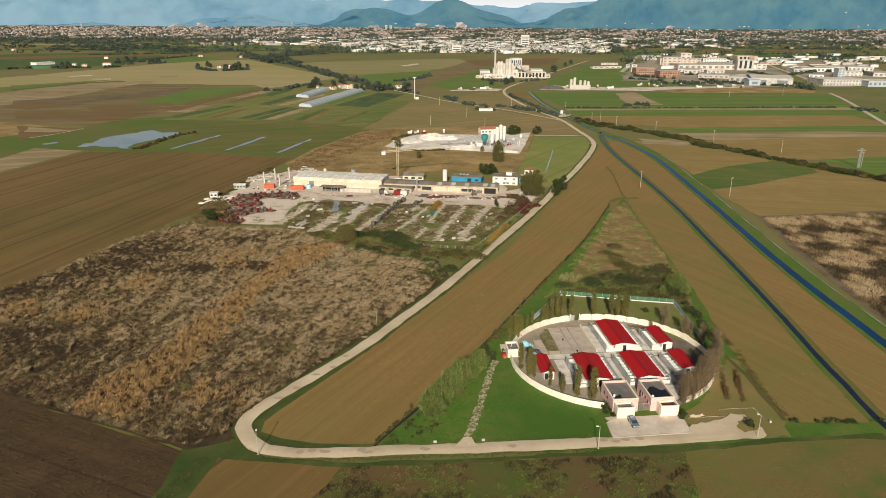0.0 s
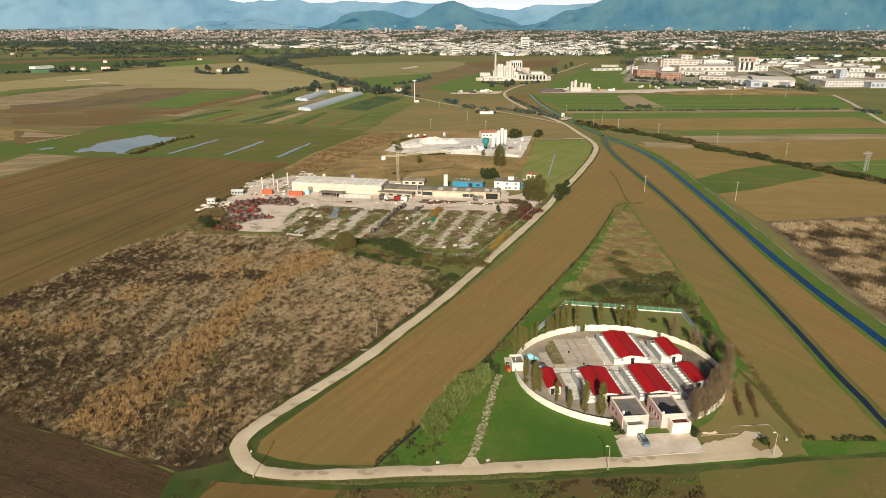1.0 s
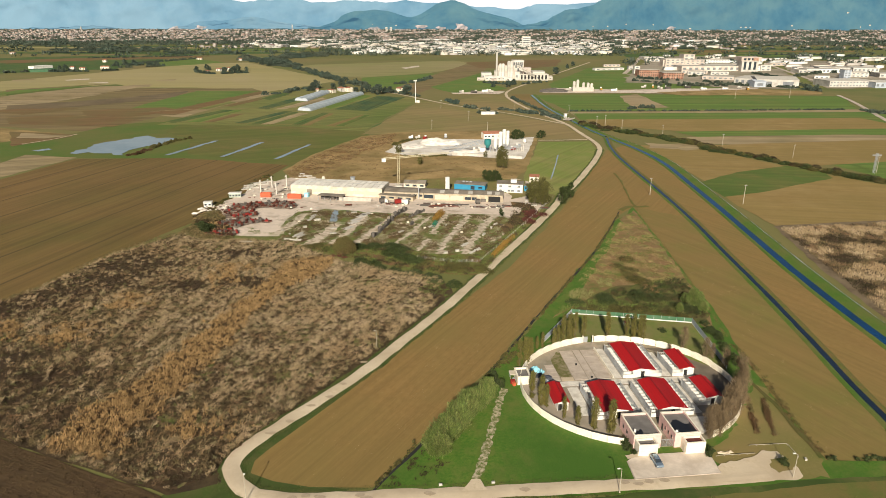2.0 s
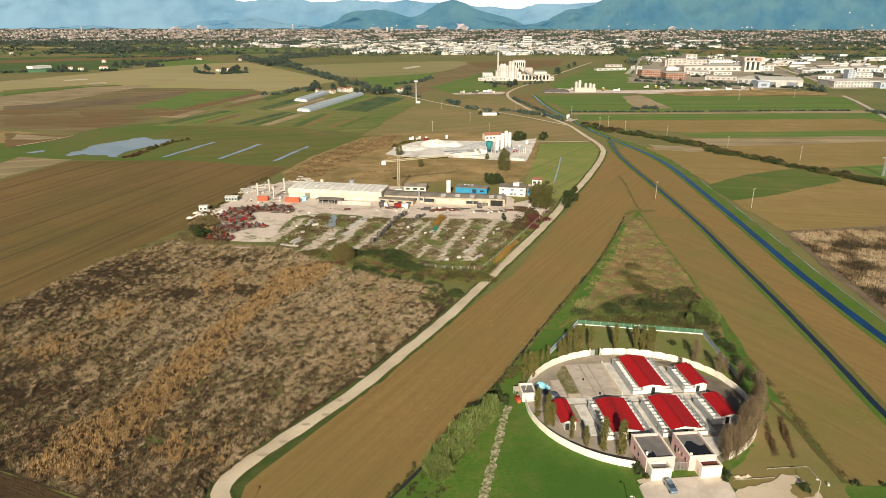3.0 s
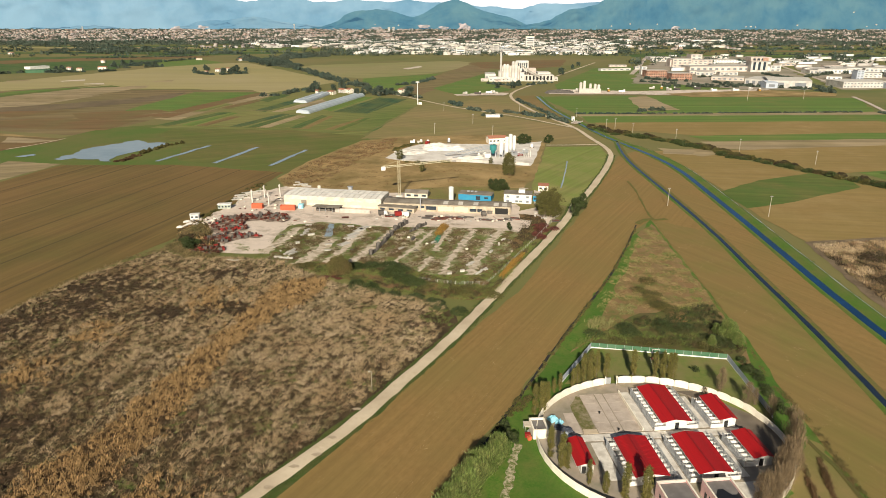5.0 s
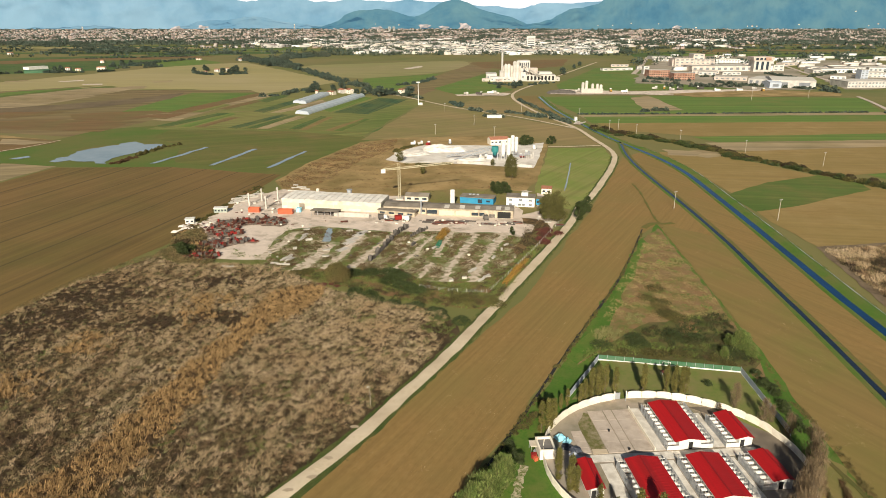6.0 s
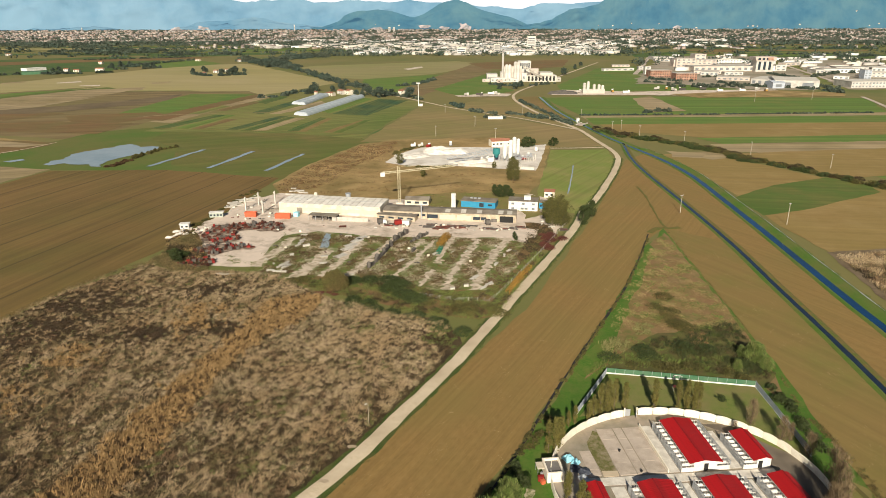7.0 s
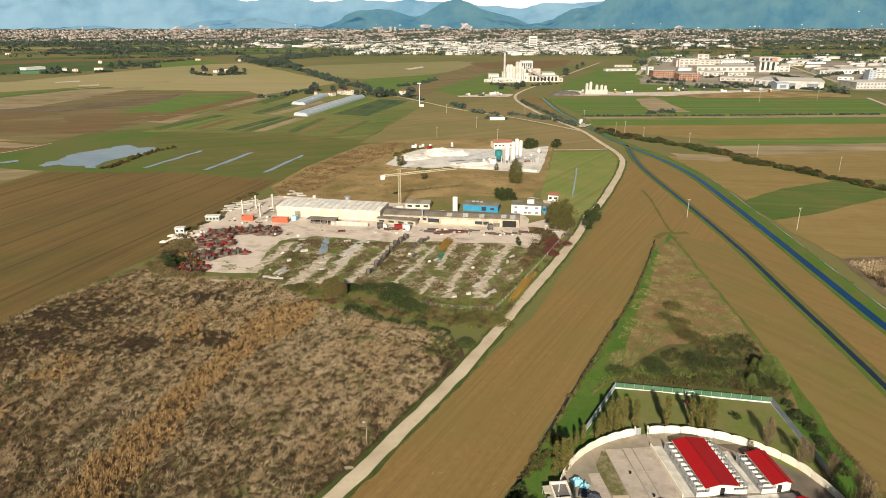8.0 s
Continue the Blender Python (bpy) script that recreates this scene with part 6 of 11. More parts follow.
lodge2 = parapet_building("entrance_lodge", 2.3, 7.1, -31.1, -28.26, 3.35, m_cream, m_red_brown, "cream lodge with a dark red roof")
for i, v in enumerate((1.6, 3.4, 5.2)):
    win = part("window", boxes((-0.03, v, 1.5, 0.05, v + 0.5, 2.5)), m_glass, right_house)
    part("sill", boxes((-0.1, v - 0.08, 1.42, 0.0, v + 0.58, 1.49)), m_cream, win)
    part("shutter", boxes((-0.06, v - 0.42, 1.5, -0.004, v - 0.06, 2.5)), m_pink, win)
part("door", boxes((-0.03, 6.6, 0.1, 0.05, 7.5, 2.2)), m_glass, right_house)
part("window", boxes((-0.03, 4.0, 1.7, 0.05, 4.8, 2.6)), m_glass, left_house)
part("window", boxes((-0.03, 6.4, 1.7, 0.05, 7.2, 2.6)), m_glass, left_house)
part("door", boxes((-0.03, 0.9, 0.1, 0.05, 1.7, 2.2)), m_cladding, lodge2)
for house, x, y in ((left_house, 1.0, 2.2), (right_house, 0.75, 1.0)):
    part("roof_vent", turned([(0.28, 3.5), (0.28, 4.0), (0.36, 4.02), (0.30, 4.3), (0.05, 4.36)], 10), m_white, house).matrix_local = pose(x, y, 0.05)
part("antenna", boxes((6.1, 8.9, 4.1, 6.16, 8.96, 6.0)), m_galv, right_house)
gate = empty("entrance_gate", at_kennel(-2.6, -27.6, 0.05), "grey barred steel entrance gate between pink buildings", "gate")
for x in (0.0, 1.65):
    lf = part("gate_leaf", boxes((x + 0.03, -0.03, 0.1, x + 1.6, 0.03, 0.18), (x + 0.03, -0.03, 2.1, x + 1.6, 0.03, 2.18), (x + 0.03, -0.03, 0.18, x + 0.09, 0.03, 2.1), (x + 1.54, -0.03, 0.18, x + 1.6, 0.03, 2.1)), m_galv, gate)
    for i in range(9):
        part("bar", boxes((x + 0.2 + i * 0.15, -0.015, 0.18, x + 0.225 + i * 0.15, 0.015, 2.1)), m_galv, lf)

# guard hut by the wall
hut = parapet_building("guard_hut", -31.2, -27.4, 3.9, 9.2, 2.8, m_cream, m_tar, "small cream hut with a grey flat roof")
part("porch", boxes((-1.6, 2.6, 2.0, -0.06, 5.0, 2.15)), m_cladding, hut)
for y in (2.7, 4.8):
    part("porch_post", boxes((-1.5, y, 0, -1.4, y + 0.1, 2.0)), m_galv, hut)
for k, (u, v, w, d, h, m, lab) in enumerate(((-33.0, 4.6, 1.3, 0.9, 1.1, m_redpaint, "red painted bin beside the hut"), (-32.4, 3.4, 0.9, 0.8, 0.9, m_orange, "orange crate beside the hut"), (-31.9, 6.0, 0.6, 0.5, 1.0, m_galv, "grey metal box beside the hut"))):
    b = empty("storage_bin", at_kennel(u, v, 0.1, k * 20), lab, "bin")
    part("body", bevelled(boxes((0, 0, 0, w, d, h)), 0.05), m, b)
    part("lid", bevelled(boxes((-0.04, -0.04, h, w + 0.04, d + 0.04, h + 0.08)), 0.02), m, b)

# clutter under blue sheets
m_tarp_dark = mat("dark_plastic_sheet", (0.03, 0.035, 0.05), (0.05, 0.055, 0.07), 1.0, rough=0.5)


def heap(name, u, v, w, d, h, material, label, seed, m=None, n=14, category="heap"):
    """A crumpled mound: a domed grid pushed about."""
    bm = bmesh.new()
    g = []
    for j in range(n + 1):
        row = []
        for i in range(n + 1):
            x, y = (i / n - 0.5) * 2, (j / n - 0.5) * 2
            f = max(0.0, 1 - max(abs(x), abs(y)) ** 3.0 * 0.8 - 0.2 * (x * x + y * y))
            k = noise.fractal(Vector((x * 1.7, y * 1.7, seed)), 1.0, 2.0, 4)
            edge = i in (0, n) or j in (0, n)
            row.append(bm.verts.new((x * w / 2 * (1 + 0.12 * k), y * d / 2 * (1 + 0.12 * k), 0 if edge else max(0.05, h * f * (0.75 + 0.5 * k)))))
        g.append(row)
    for a, b in zip(g, g[1:]):
        for i in range(n):
            bm.faces.new((a[i], a[i + 1], b[i + 1], b[i]))
    ob = link_mesh(name, bm, material)
    ob.matrix_world = m if m is not None else at_kennel(u, v, 0.27, seed * 23)
    return tagged(ob, label, category)


heap("tarpaulin", -24.2, 11.6, 2.6, 2.2, 1.5, m_cyan, "pale blue tarpaulin over stacked goods", 1)
heap("tarpaulin", -22.9, 10.0, 2.2, 1.6, 1.2, m_cyan, "pale blue tarpaulin over a low stack", 2)
heap("plastic_sheet_heap", -23.6, 8.0, 2.6, 2.6, 0.9, m_tarp_dark, "dark plastic sheeting in a heap", 3)
heap("plastic_sheet_heap", -21.8, 6.6, 2.0, 3.0, 1.0, m_tarp_dark, "dark plastic sheeting over pallets", 4)
heap("plastic_sheet_heap", -22.6, 4.4, 3.0, 2.0, 0.8, m_pale_net, "grey plastic sheeting in a heap", 5)
for k, (u, v) in enumerate(((-11.4, 13.2), (-9.0, 5.4), (10.6, 21.6), (13.2, 17.2), (9.0, 20.9))):
    b = empty("feed_bucket", at_kennel(u, v, 0.34 if k < 2 else 0.28), "small pale plastic bucket on the ground", "bucket")
    part("body", turned([(0.22, 0), (0.28, 0.45), (0.30, 0.47)], 10), m_white if k > 1 else m_dark, b)

# fenced exercise yard behind the wall
FENCE = [(28.6, 203.6), (41.8, 226.6), (81.8, 220.0), (81.8, 189.0)]
field("exercise_yard_grass", [(30, 204), (42.2, 226), (81.4, 219.6), (81.4, 186), (60, 207), (45, 207)], m_yardgrass, 60, "mown grass of the exercise yard", category="lawn", lift=0.02)
fence = empty("yard_fence", Matrix(), "green and grey screen fence round the exercise yard", "fence", kind="structure")
for (ax, ay), (bx, by), net, curb in zip(FENCE, FENCE[1:], (m_pale_net, m_green_net, m_pale_net), (0.2, 0.55, 0.2)):
    d = Vector((bx - ax, by - ay))
    n = max(2, round(d.length / 2.5))
    m = pose(ax, ay, 0, 0, 0, math.degrees(math.atan2(d.y, d.x)))
    s = d.length / n
    for i in range(n):
        part("curb", boxes((i * s + 0.01, -0.1, 0.02, (i + 1) * s - 0.01, 0.1, curb)), m_white, fence).matrix_local = m
        part("screen", boxes((i * s + 0.05, -0.015, curb + 0.01, (i + 1) * s - 0.05, 0.015, 2.0)), net, fence).matrix_local = m
        part("post", boxes((i * s - 0.035, -0.05, curb + 0.01, i * s + 0.035, 0.05, 2.1)), m_galv, fence).matrix_local = m

def low_rail(a, b):
    """A knee-high white timber rail on short posts."""
    d = Vector((b[0] - a[0], b[1] - a[1]))
    top = empty("low_rail", pose(*a, 0.05, 0, 0, math.degrees(math.atan2(d.y, d.x))), "knee-high weathered pale rail on short posts", "rail", "rails beside the lay-by")
    part("rail", bevelled(boxes((0, -0.045, 0.38, d.length, 0.045, 0.48)), 0.02), m_pole, top)
    n = max(2, round(d.length / 1.8))
    for i in range(n + 1):
        x = 0.08 + (d.length - 0.16) * i / n
        part("post", boxes((x - 0.05, -0.04, 0, x + 0.05, 0.04, 0.38)), m_pole, top)


for a, b in (((63.1, 146.8), (72.7, 147.9)), ((72.5, 151.0), (82.0, 151.9)), ((82.1, 151.7), (82.5, 146.8))):
    low_rail(a, b)


def garden_chair(x, y, turn):
    top = empty("garden_chair", pose(x, y, 0.1, 0, 0, turn), "white moulded plastic garden chair on the grass", "chair", "chairs on the exercise yard")
    part("seat", bevelled(boxes((-0.27, -0.25, 0.40, 0.27, 0.27, 0.45)), 0.02), m_white, top)
    part("backrest", bevelled(boxes((-0.27, 0.25, 0.45, 0.27, 0.30, 0.92)), 0.02), m_white, top)
    for sx in (-0.25, 0.25):
        part("armrest", bevelled(boxes((sx - 0.03, -0.22, 0.63, sx + 0.03, 0.26, 0.67)), 0.01), m_white, top)
        for sy in (-0.22, 0.25):
            part("leg", boxes((sx - 0.025, sy - 0.025, 0, sx + 0.025, sy + 0.025, 0.40)), m_white, top)
    return top


for x, y, turn in ((61.9, 214.0, 20), (63.0, 214.0, -35), (63.4, 214.5, 70), (59.8, 215.7, 150)):
    garden_chair(x, y, turn)
parasol = empty("red_canopy", pose(58.9, 217.4, 0.1), "faded red cloth canopy on a steel frame", "canopy")
for sx in (-0.8, 0.8):
    for sy in (-0.6, 0.6):
        part("post", boxes((sx - 0.03, sy - 0.03, 0, sx + 0.03, sy + 0.03, 1.5)), m_galv, parasol)
part("cloth", bevelled(boxes((-0.9, -0.7, 1.5, 0.9, 0.7, 1.6)), 0.03), m_red_brown, parasol)
goal = empty("small_goal", pose(61.0, 222.6, 0.1, 0, 0, -9), "white tubular goal frame before the green screen", "goal")
bm = bmesh.new()
for a, b in (((-1.1, 0, 0), (-1.1, 0, 1.8)), ((1.1, 0, 0), (1.1, 0, 1.8)), ((-1.1, 0, 1.8), (1.1, 0, 1.8))):
    rod(bm, a, b, 0.07, 0.07, 6)
part("frame", bm, m_white, goal)


# lamps, car, kerbs
def street_lamp(x, y, turn, label, h=6.4):
    top = empty("street_lamp", pose(x, y, 0, 0, 0, turn), label, "street lamp", "lamps along the gravel road")
    bm = bmesh.new()
    rod(bm, (0, 0, 0), (0, 0, h), 0.11, 0.06, 8)
    part("pole", bm, m_pole, top)
    part("base", turned([(0.22, 0), (0.20, 0.3), (0.12, 0.36)], 10), m_concrete, top)
    bm = bmesh.new()
    rod(bm, (0, 0, h - 0.1), (0.55, 0, h + 0.15), 0.04, 0.04, 6)
    part("arm", bm, m_pole, top)
    part("lamp_head", bevelled(boxes((0.4, -0.17, h + 0.06, 1.05, 0.17, h + 0.24)), 0.05), m_lamp, top)
    return top


for (x, y), turn in zip([(37.1, 133.7), (-24.0, 199.7), (-44.1, 129.4), (77.7, 139.5)], (190, 230, 100, 170)):
    street_lamp(x, y, turn, "pale grey street lamp beside the gravel road")


def car(x, y, turn):
    top = empty("car", pose(x, y, 0.25, 0, 0, turn), "silver-blue estate car parked on the forecourt", "car")
    prof = [(-2.15, 0.35), (-2.2, 0.7), (-2.1, 0.95), (-1.2, 1.02), (-0.95, 1.02), (1.6, 1.0), (2.1, 0.95), (2.15, 0.4), (1.9, 0.28), (-1.9, 0.28)]
    bm = prism([(-a, b) for a, b in prof], 1.72)
    for v in bm.verts:
        v.co.y -= 0.86
        if v.co.z > 0.9:
            v.co.y *= 0.93
    part("body", bevelled(bm, 0.04), m_carpaint, top)
    cab = prism([(1.15, 1.0), (0.45, 1.46), (-1.55, 1.48), (-2.0, 1.02)], 1.5)
    for v in cab.verts:
        v.co.y = (v.co.y - 0.75) * (0.82 if v.co.z > 1.2 else 1.0)
    part("window_band", cab, m_glass, top)
    part("roof", bevelled(boxes((-1.5, -0.58, 1.465, 0.42, 0.58, 1.52)), 0.02), m_carpaint, top)
    for xx in (-1.35, 1.35):
        for s in (-1, 1):
            w = part("wheel", turned([(0.32, 0), (0.32, 0.2), (0.2, 0.21)], 16), m_tyre, top)
            w.matrix_local = pose(xx, s * 0.84 - (0.1 if s > 0 else -0.1), 0.32, 90 if s < 0 else -90)
            part("rim", turned([(0.18, 0.2), (0.18, 0.235), (0.05, 0.24)], 10), m_galv, w)
    for s in (-1, 1):
        part("headlight", bevelled(boxes((2.08, s * 0.6 - 0.18, 0.66, 2.17, s * 0.6 + 0.18, 0.82)), 0.02), m_lamp, top)
        part("tail_light", bevelled(boxes((-2.2, s * 0.7 - 0.1, 0.7, -2.1, s * 0.7 + 0.1, 0.95)), 0.02), m_redpaint, top)
        part("mirror", bevelled(boxes((0.75, s * 0.92 - 0.08, 1.0, 0.9, s * 0.92 + 0.08, 1.14)), 0.02), m_carpaint, top)
    return top


car(48.1, 143.9, -83)
for (x, y), (x1, y1) in zip([(41.4, 144.4), (41.6, 137.9), (61.8, 140.5)], [(41.6, 137.9), (61.8, 140.5), (61.7, 148.4)]):
    d = Vector((x1 - x, y1 - y))
    k = link_mesh("kerb", bevelled(boxes((0, -0.1, 0, d.length, 0.1, 0.42)), 0.03), m_concrete)
    k.matrix_world = pose(x, y, 0.0, 0, 0, math.degrees(math.atan2(d.y, d.x)))
    tagged(k, "low concrete kerb round the forecourt", "kerb", "", "structure")
field("paving_edge", [(41.3, 146.4), (45.8, 147.8), (45.8, 146.5), (41.7, 145.1)], m_gravel, 0, "pale gravel edge beside the lodge", rough=0.1, step=1, category="gravel", lift=0.1)
for k, (x, y) in enumerate([(64.7, 148.2), (65.8, 148.0), (66.9, 148.5)]):
    heap("rubble_mound", 0, 0, 1.8, 0.9, 0.5, m_gravel, "white rubble on dry grass", 11 + k, pose(x, y, 0.1, 0, 0, 10 * k), 8)
for (x, y), turn in zip([(-2.3, 135.2), (9.5, 136.2), (83.7, 145.9)], (5, 10, 80)):
    s = empty("marker_stone", pose(x, y, 0.05, 0, 0, turn), "small pale marker block beside the road", "block")
    part("body", bevelled(boxes((-0.4, -0.25, 0, 0.4, 0.25, 0.6)), 0.06), m_precast, s)


# ---- the concrete works ----
def hall(name, p, q, depth, h, label, m_wall=None, m_roof=None, category="building", group="", rise=0.0, windows=0, win_h=1.2, win_z=0.55, parts=True, over=0.3, m_win=None):
    """A building whose front foot runs from p to q: walls, flat or ridged roof, and a row of windows in the front."""
    m_wall, m_roof = m_wall or m_white, m_roof or m_oldroof
    d = Vector((q[0] - p[0], q[1] - p[1]))
    w = d.length
    top = empty(name, pose(p[0], p[1], 0, 0, 0, math.degrees(math.atan2(d.y, d.x))), label, category, group)
    part("wall", boxes((0, 0, -0.2, w, depth, h)), m_wall, top)
    if rise:
        bm = bmesh.new()
        prof = [(-over, h), (depth / 2, h + rise), (depth + over, h), (depth + over, h + 0.2), (depth / 2, h + rise + 0.2), (-over, h + 0.2)]
        a = [bm.verts.new((-over, y, z)) for y, z in prof]
        b = [bm.verts.new((w + over, y, z)) for y, z in prof]
        bm.faces.new(a), bm.faces.new(b[::-1])
        for i in range(6):
            j = (i + 1) % 6
            bm.faces.new((a[j], a[i], b[i], b[j]))
        bmesh.ops.recalc_face_normals(bm, faces=bm.faces[:])
        part("roof", bm, m_roof, top)
        for x in (0.02, w - 0.02):
            g = bmesh.new()
            g.faces.new([g.verts.new(c) for c in ((x, 0, h), (x, depth, h), (x, depth / 2, h + rise))])
            part("gable", g, m_wall, top)
    else:
        part("roof", boxes((-over, -over, h, w + over, depth + over, h + 0.25)), m_roof, top)
    for i in range(windows):
        s = w / windows
        part("window", boxes((i * s + s * 0.22, -0.05, h * win_z - win_h / 2, i * s + s * 0.78, 0.03, h * win_z + win_h / 2)), m_win or m_glass, top)
    return top


# long hall with a sheet roof laid in panels
WARE_P, WARE_L, WARE_D, WARE_H, WARE_TURN = (-97.6, 394.0), 56.0, 17.0, 5.4, -9.3
ware = empty("precast_hall", pose(*WARE_P, 0, 0, 0, WARE_TURN), "long cream precast hall with a pale panelled roof", "hall")
for r in ((0, 0, 0, WARE_L, 0.3, WARE_H), (0, WARE_D - 0.3, 0, WARE_L, WARE_D, WARE_H), (0, 0.3, 0, 0.3, WARE_D - 0.3, WARE_H), (WARE_L - 0.3, 0.3, 0, WARE_L, WARE_D - 0.3, WARE_H)):
    part("wall", boxes(r), m_cladding, ware)
m_band = mat("buff_wall_band", (0.60, 0.50, 0.38), (0.54, 0.45, 0.34), 0.6)
part("wall_band", boxes((0.2, -0.06, 1.6, WARE_L - 0.2, 0.0, 3.3)), m_band, ware, "buff coloured band along the wall")
N = 17
for i in range(N):
    s = WARE_L / N
    part("wall_pillar", boxes((i * s - 0.12, -0.12, 0, i * s + 0.12, -0.06, WARE_H)), m_cladding, ware)
    for k, (y0, z0, y1, z1) in enumerate(((-0.4, WARE_H, WARE_D / 2 - 0.1, WARE_H + 0.25), (WARE_D / 2 + 0.1, WARE_H + 0.25, WARE_D + 0.4, WARE_H))):
        bm = bmesh.new()
        vs = [bm.verts.new((x, y, z + t)) for t in (0, 0.18) for x, y, z in ((i * s + 0.18, y0, z0), ((i + 1) * s - 0.18, y0, z0), ((i + 1) * s - 0.18, y1, z1), (i * s + 0.18, y1, z1))]
        for f in ((3, 2, 1, 0), (4, 5, 6, 7), (0, 1, 5, 4), (1, 2, 6, 5), (2, 3, 7, 6), (3, 0, 4, 7)):
            bm.faces.new([vs[j] for j in f])
        part("roof_panel", bm, m_roofpanel, ware)
bm = bmesh.new()
prof = [(-0.3, WARE_H), (WARE_D / 2, WARE_H + 0.23), (WARE_D + 0.3, WARE_H)]
a = [bm.verts.new((0.1, y, z)) for y, z in prof]
b = [bm.verts.new((WARE_L - 0.1, y, z)) for y, z in prof]
for i in range(2):
    bm.faces.new((a[i], b[i], b[i + 1], a[i + 1]))
bm.faces.new(a), bm.faces.new(b[::-1])
part("roof_deck", bm, m_oldroof, ware)
part("ridge_gutter", boxes((0, WARE_D / 2 - 0.09, WARE_H + 0.25, WARE_L, WARE_D / 2 + 0.09, WARE_H + 0.46)), m_galv, ware)
part("roof_tank", turned([(1.0, WARE_H), (1.0, WARE_H + 3.2), (0.3, WARE_H + 3.6)], 12), m_cladding, ware).matrix_local = pose(13.5, 19.0, -2.0)
part("roof_hopper", turned([(0.4, 3.0), (1.4, 5.2), (1.4, 6.6), (1.7, 6.7), (1.7, 6.9)], 12), m_galv, ware).matrix_local = pose(32.0, 20.0, 0)
part("door", boxes((10.0, -0.16, 0, 13.0, -0.06, 3.2)), m_oldroof, ware)
for i in range(5):
    part("window", boxes((20.5 + i * 6.8, -0.11, 3.7, 23.5 + i * 6.8, -0.02, 4.6)), m_cladding, ware)

shed = empty("open_shed", pose(*(-78.5, 378.7), 0, 0, 0, WARE_TURN), "open-fronted shed with a grey sheet roof", "shed")
part("roof", boxes((-0.3, -0.4, 2.9, 15.0, 5.5, 3.05)), m_oldroof, shed)
# back wall coloured near-black for the shade under the roof
part("back_wall", boxes((0, 5.0, 0, 14.6, 5.2, 2.9)), m_dark, shed)
for i in range(5):
    part("post", boxes((i * 3.6, 0, 0, i * 3.6 + 0.2, 0.2, 2.9)), m_galv, shed)
part("stored_goods", boxes((1.0, 2.0, 0, 6.0, 4.5, 1.2), (7.0, 2.4, 0, 9.0, 4.6, 1.8), (10.0, 1.8, 0, 13.6, 4.4, 1.0)), m_greysteel, shed)
wallp = empty("panel_wall", pose(*(-66.4, 378.0), 0, 0, 0, -8), "row of pale precast wall panels", "wall")
for i in range(7):
    part("panel", bevelled(boxes((i * 2.75, 0, 0, i * 2.75 + 2.68, 0.25, 2.4)), 0.03), m_precast, wallp)

low1 = hall("workshop", (-41.0, 385.7), (-18.0, 382.6), 11, 3.7, "low workshop with a grey fibre-cement roof", m_buffwall, m_oldroof, rise=0.7, windows=7, win_h=1.3)
annex = hall("workshop_annex", (-43.7, 382.1), (-23.9, 376.9), 4.5, 2.6, "lean-to annex with a pale roof", m_buffwall, m_oldroof, windows=4, win_h=1.0)
low2 = hall("workshop", (-17.6, 380.5), (27.3, 375.6), 10, 4.2, "long low workshop with a dark open bay", m_buffwall, m_oldroof, rise=0.8)
WL = (Vector((27.3, 375.6)) - Vector((-17.6, 380.5))).length
# the last opening is a near-black sheet painted for the bay's inner shade
for f0, f1, z0, z1, m, nm in ((0.0, 0.12, 1.2, 3.2, m_glass, "window"), (0.14, 0.32, 0.8, 3.2, m_band, "shutter"), (0.34, 0.50, 0.8, 3.2, m_band, "shutter"), (0.52, 0.60, 1.0, 2.6, m_glass, "window"),
                              (0.61, 0.67, 1.0, 2.6, m_glass, "window"), (0.72, 0.79, 0.0, 2.0, m_greysteel, "door"), (0.82, 0.97, 0.1, 3.4, m_dark, "open_bay")):
    part(nm, boxes((WL * f0, -0.06, z0, WL * f1, 0.02, z1)), m, low2)
for f in (0.2, 0.38, 0.56, 0.8, 0.9):
    bm = boxes((WL * f, -0.1, 0, WL * f + 2.6, 4.0, 0.06))
    part("roof_patch", bm, m_precast, low2, "paler replaced roof sheet").matrix_local = Matrix.Translation((0, 0.4, 4.52)) @ Matrix.Rotation(math.atan2(0.8, 5.0), 4, "X")
bm = turned([(0.35, 0), (0.35, 7.0), (0.5, 7.1), (0.5, 7.4)], 10)
part("flue", bm, m_galv, low1).matrix_local = pose(20.5, -0.6, 0)

blue = hall("blue_office", (-0.3, 405.5), (18.2, 401.2), 8, 3.7, "bright blue flat-roofed office block", m_blue, m_oldroof, windows=0)
part("window_strip", boxes((10.2, -0.06, 0.8, 12.6, 0.02, 3.0)), m_glass, blue)
part("window", boxes((15.0, -0.06, 1.6, 17.2, 0.02, 2.6)), m_glass, blue)
for i in range(3):
    part("roof_unit", bevelled(boxes((4 + i * 2.2, 5, 3.95, 5.4 + i * 2.2, 6.4, 4.5)), 0.05), m_galv, blue)
office = hall("white_office", (25.2, 399.0), (40.5, 396.7), 8.5, 5.4, "white two-storey office with a dark flat roof", m_white, m_oldroof)
OL = (Vector((40.5, 396.7)) - Vector((25.2, 399.0))).length
for z, cols in ((0.9, (0.10, 0.42, 0.56, 0.80)), (3.5, (0.10, 0.45, 0.80))):
    for c in cols:
        wdw = part("window", boxes((OL * c, -0.06, z, OL * c + 1.6, 0.02, z + 1.1)), m_farglass, office)
        part("sill", boxes((OL * c - 0.1, -0.14, z - 0.1, OL * c + 1.7, -0.0, z - 0.01)), m_cream, wdw)
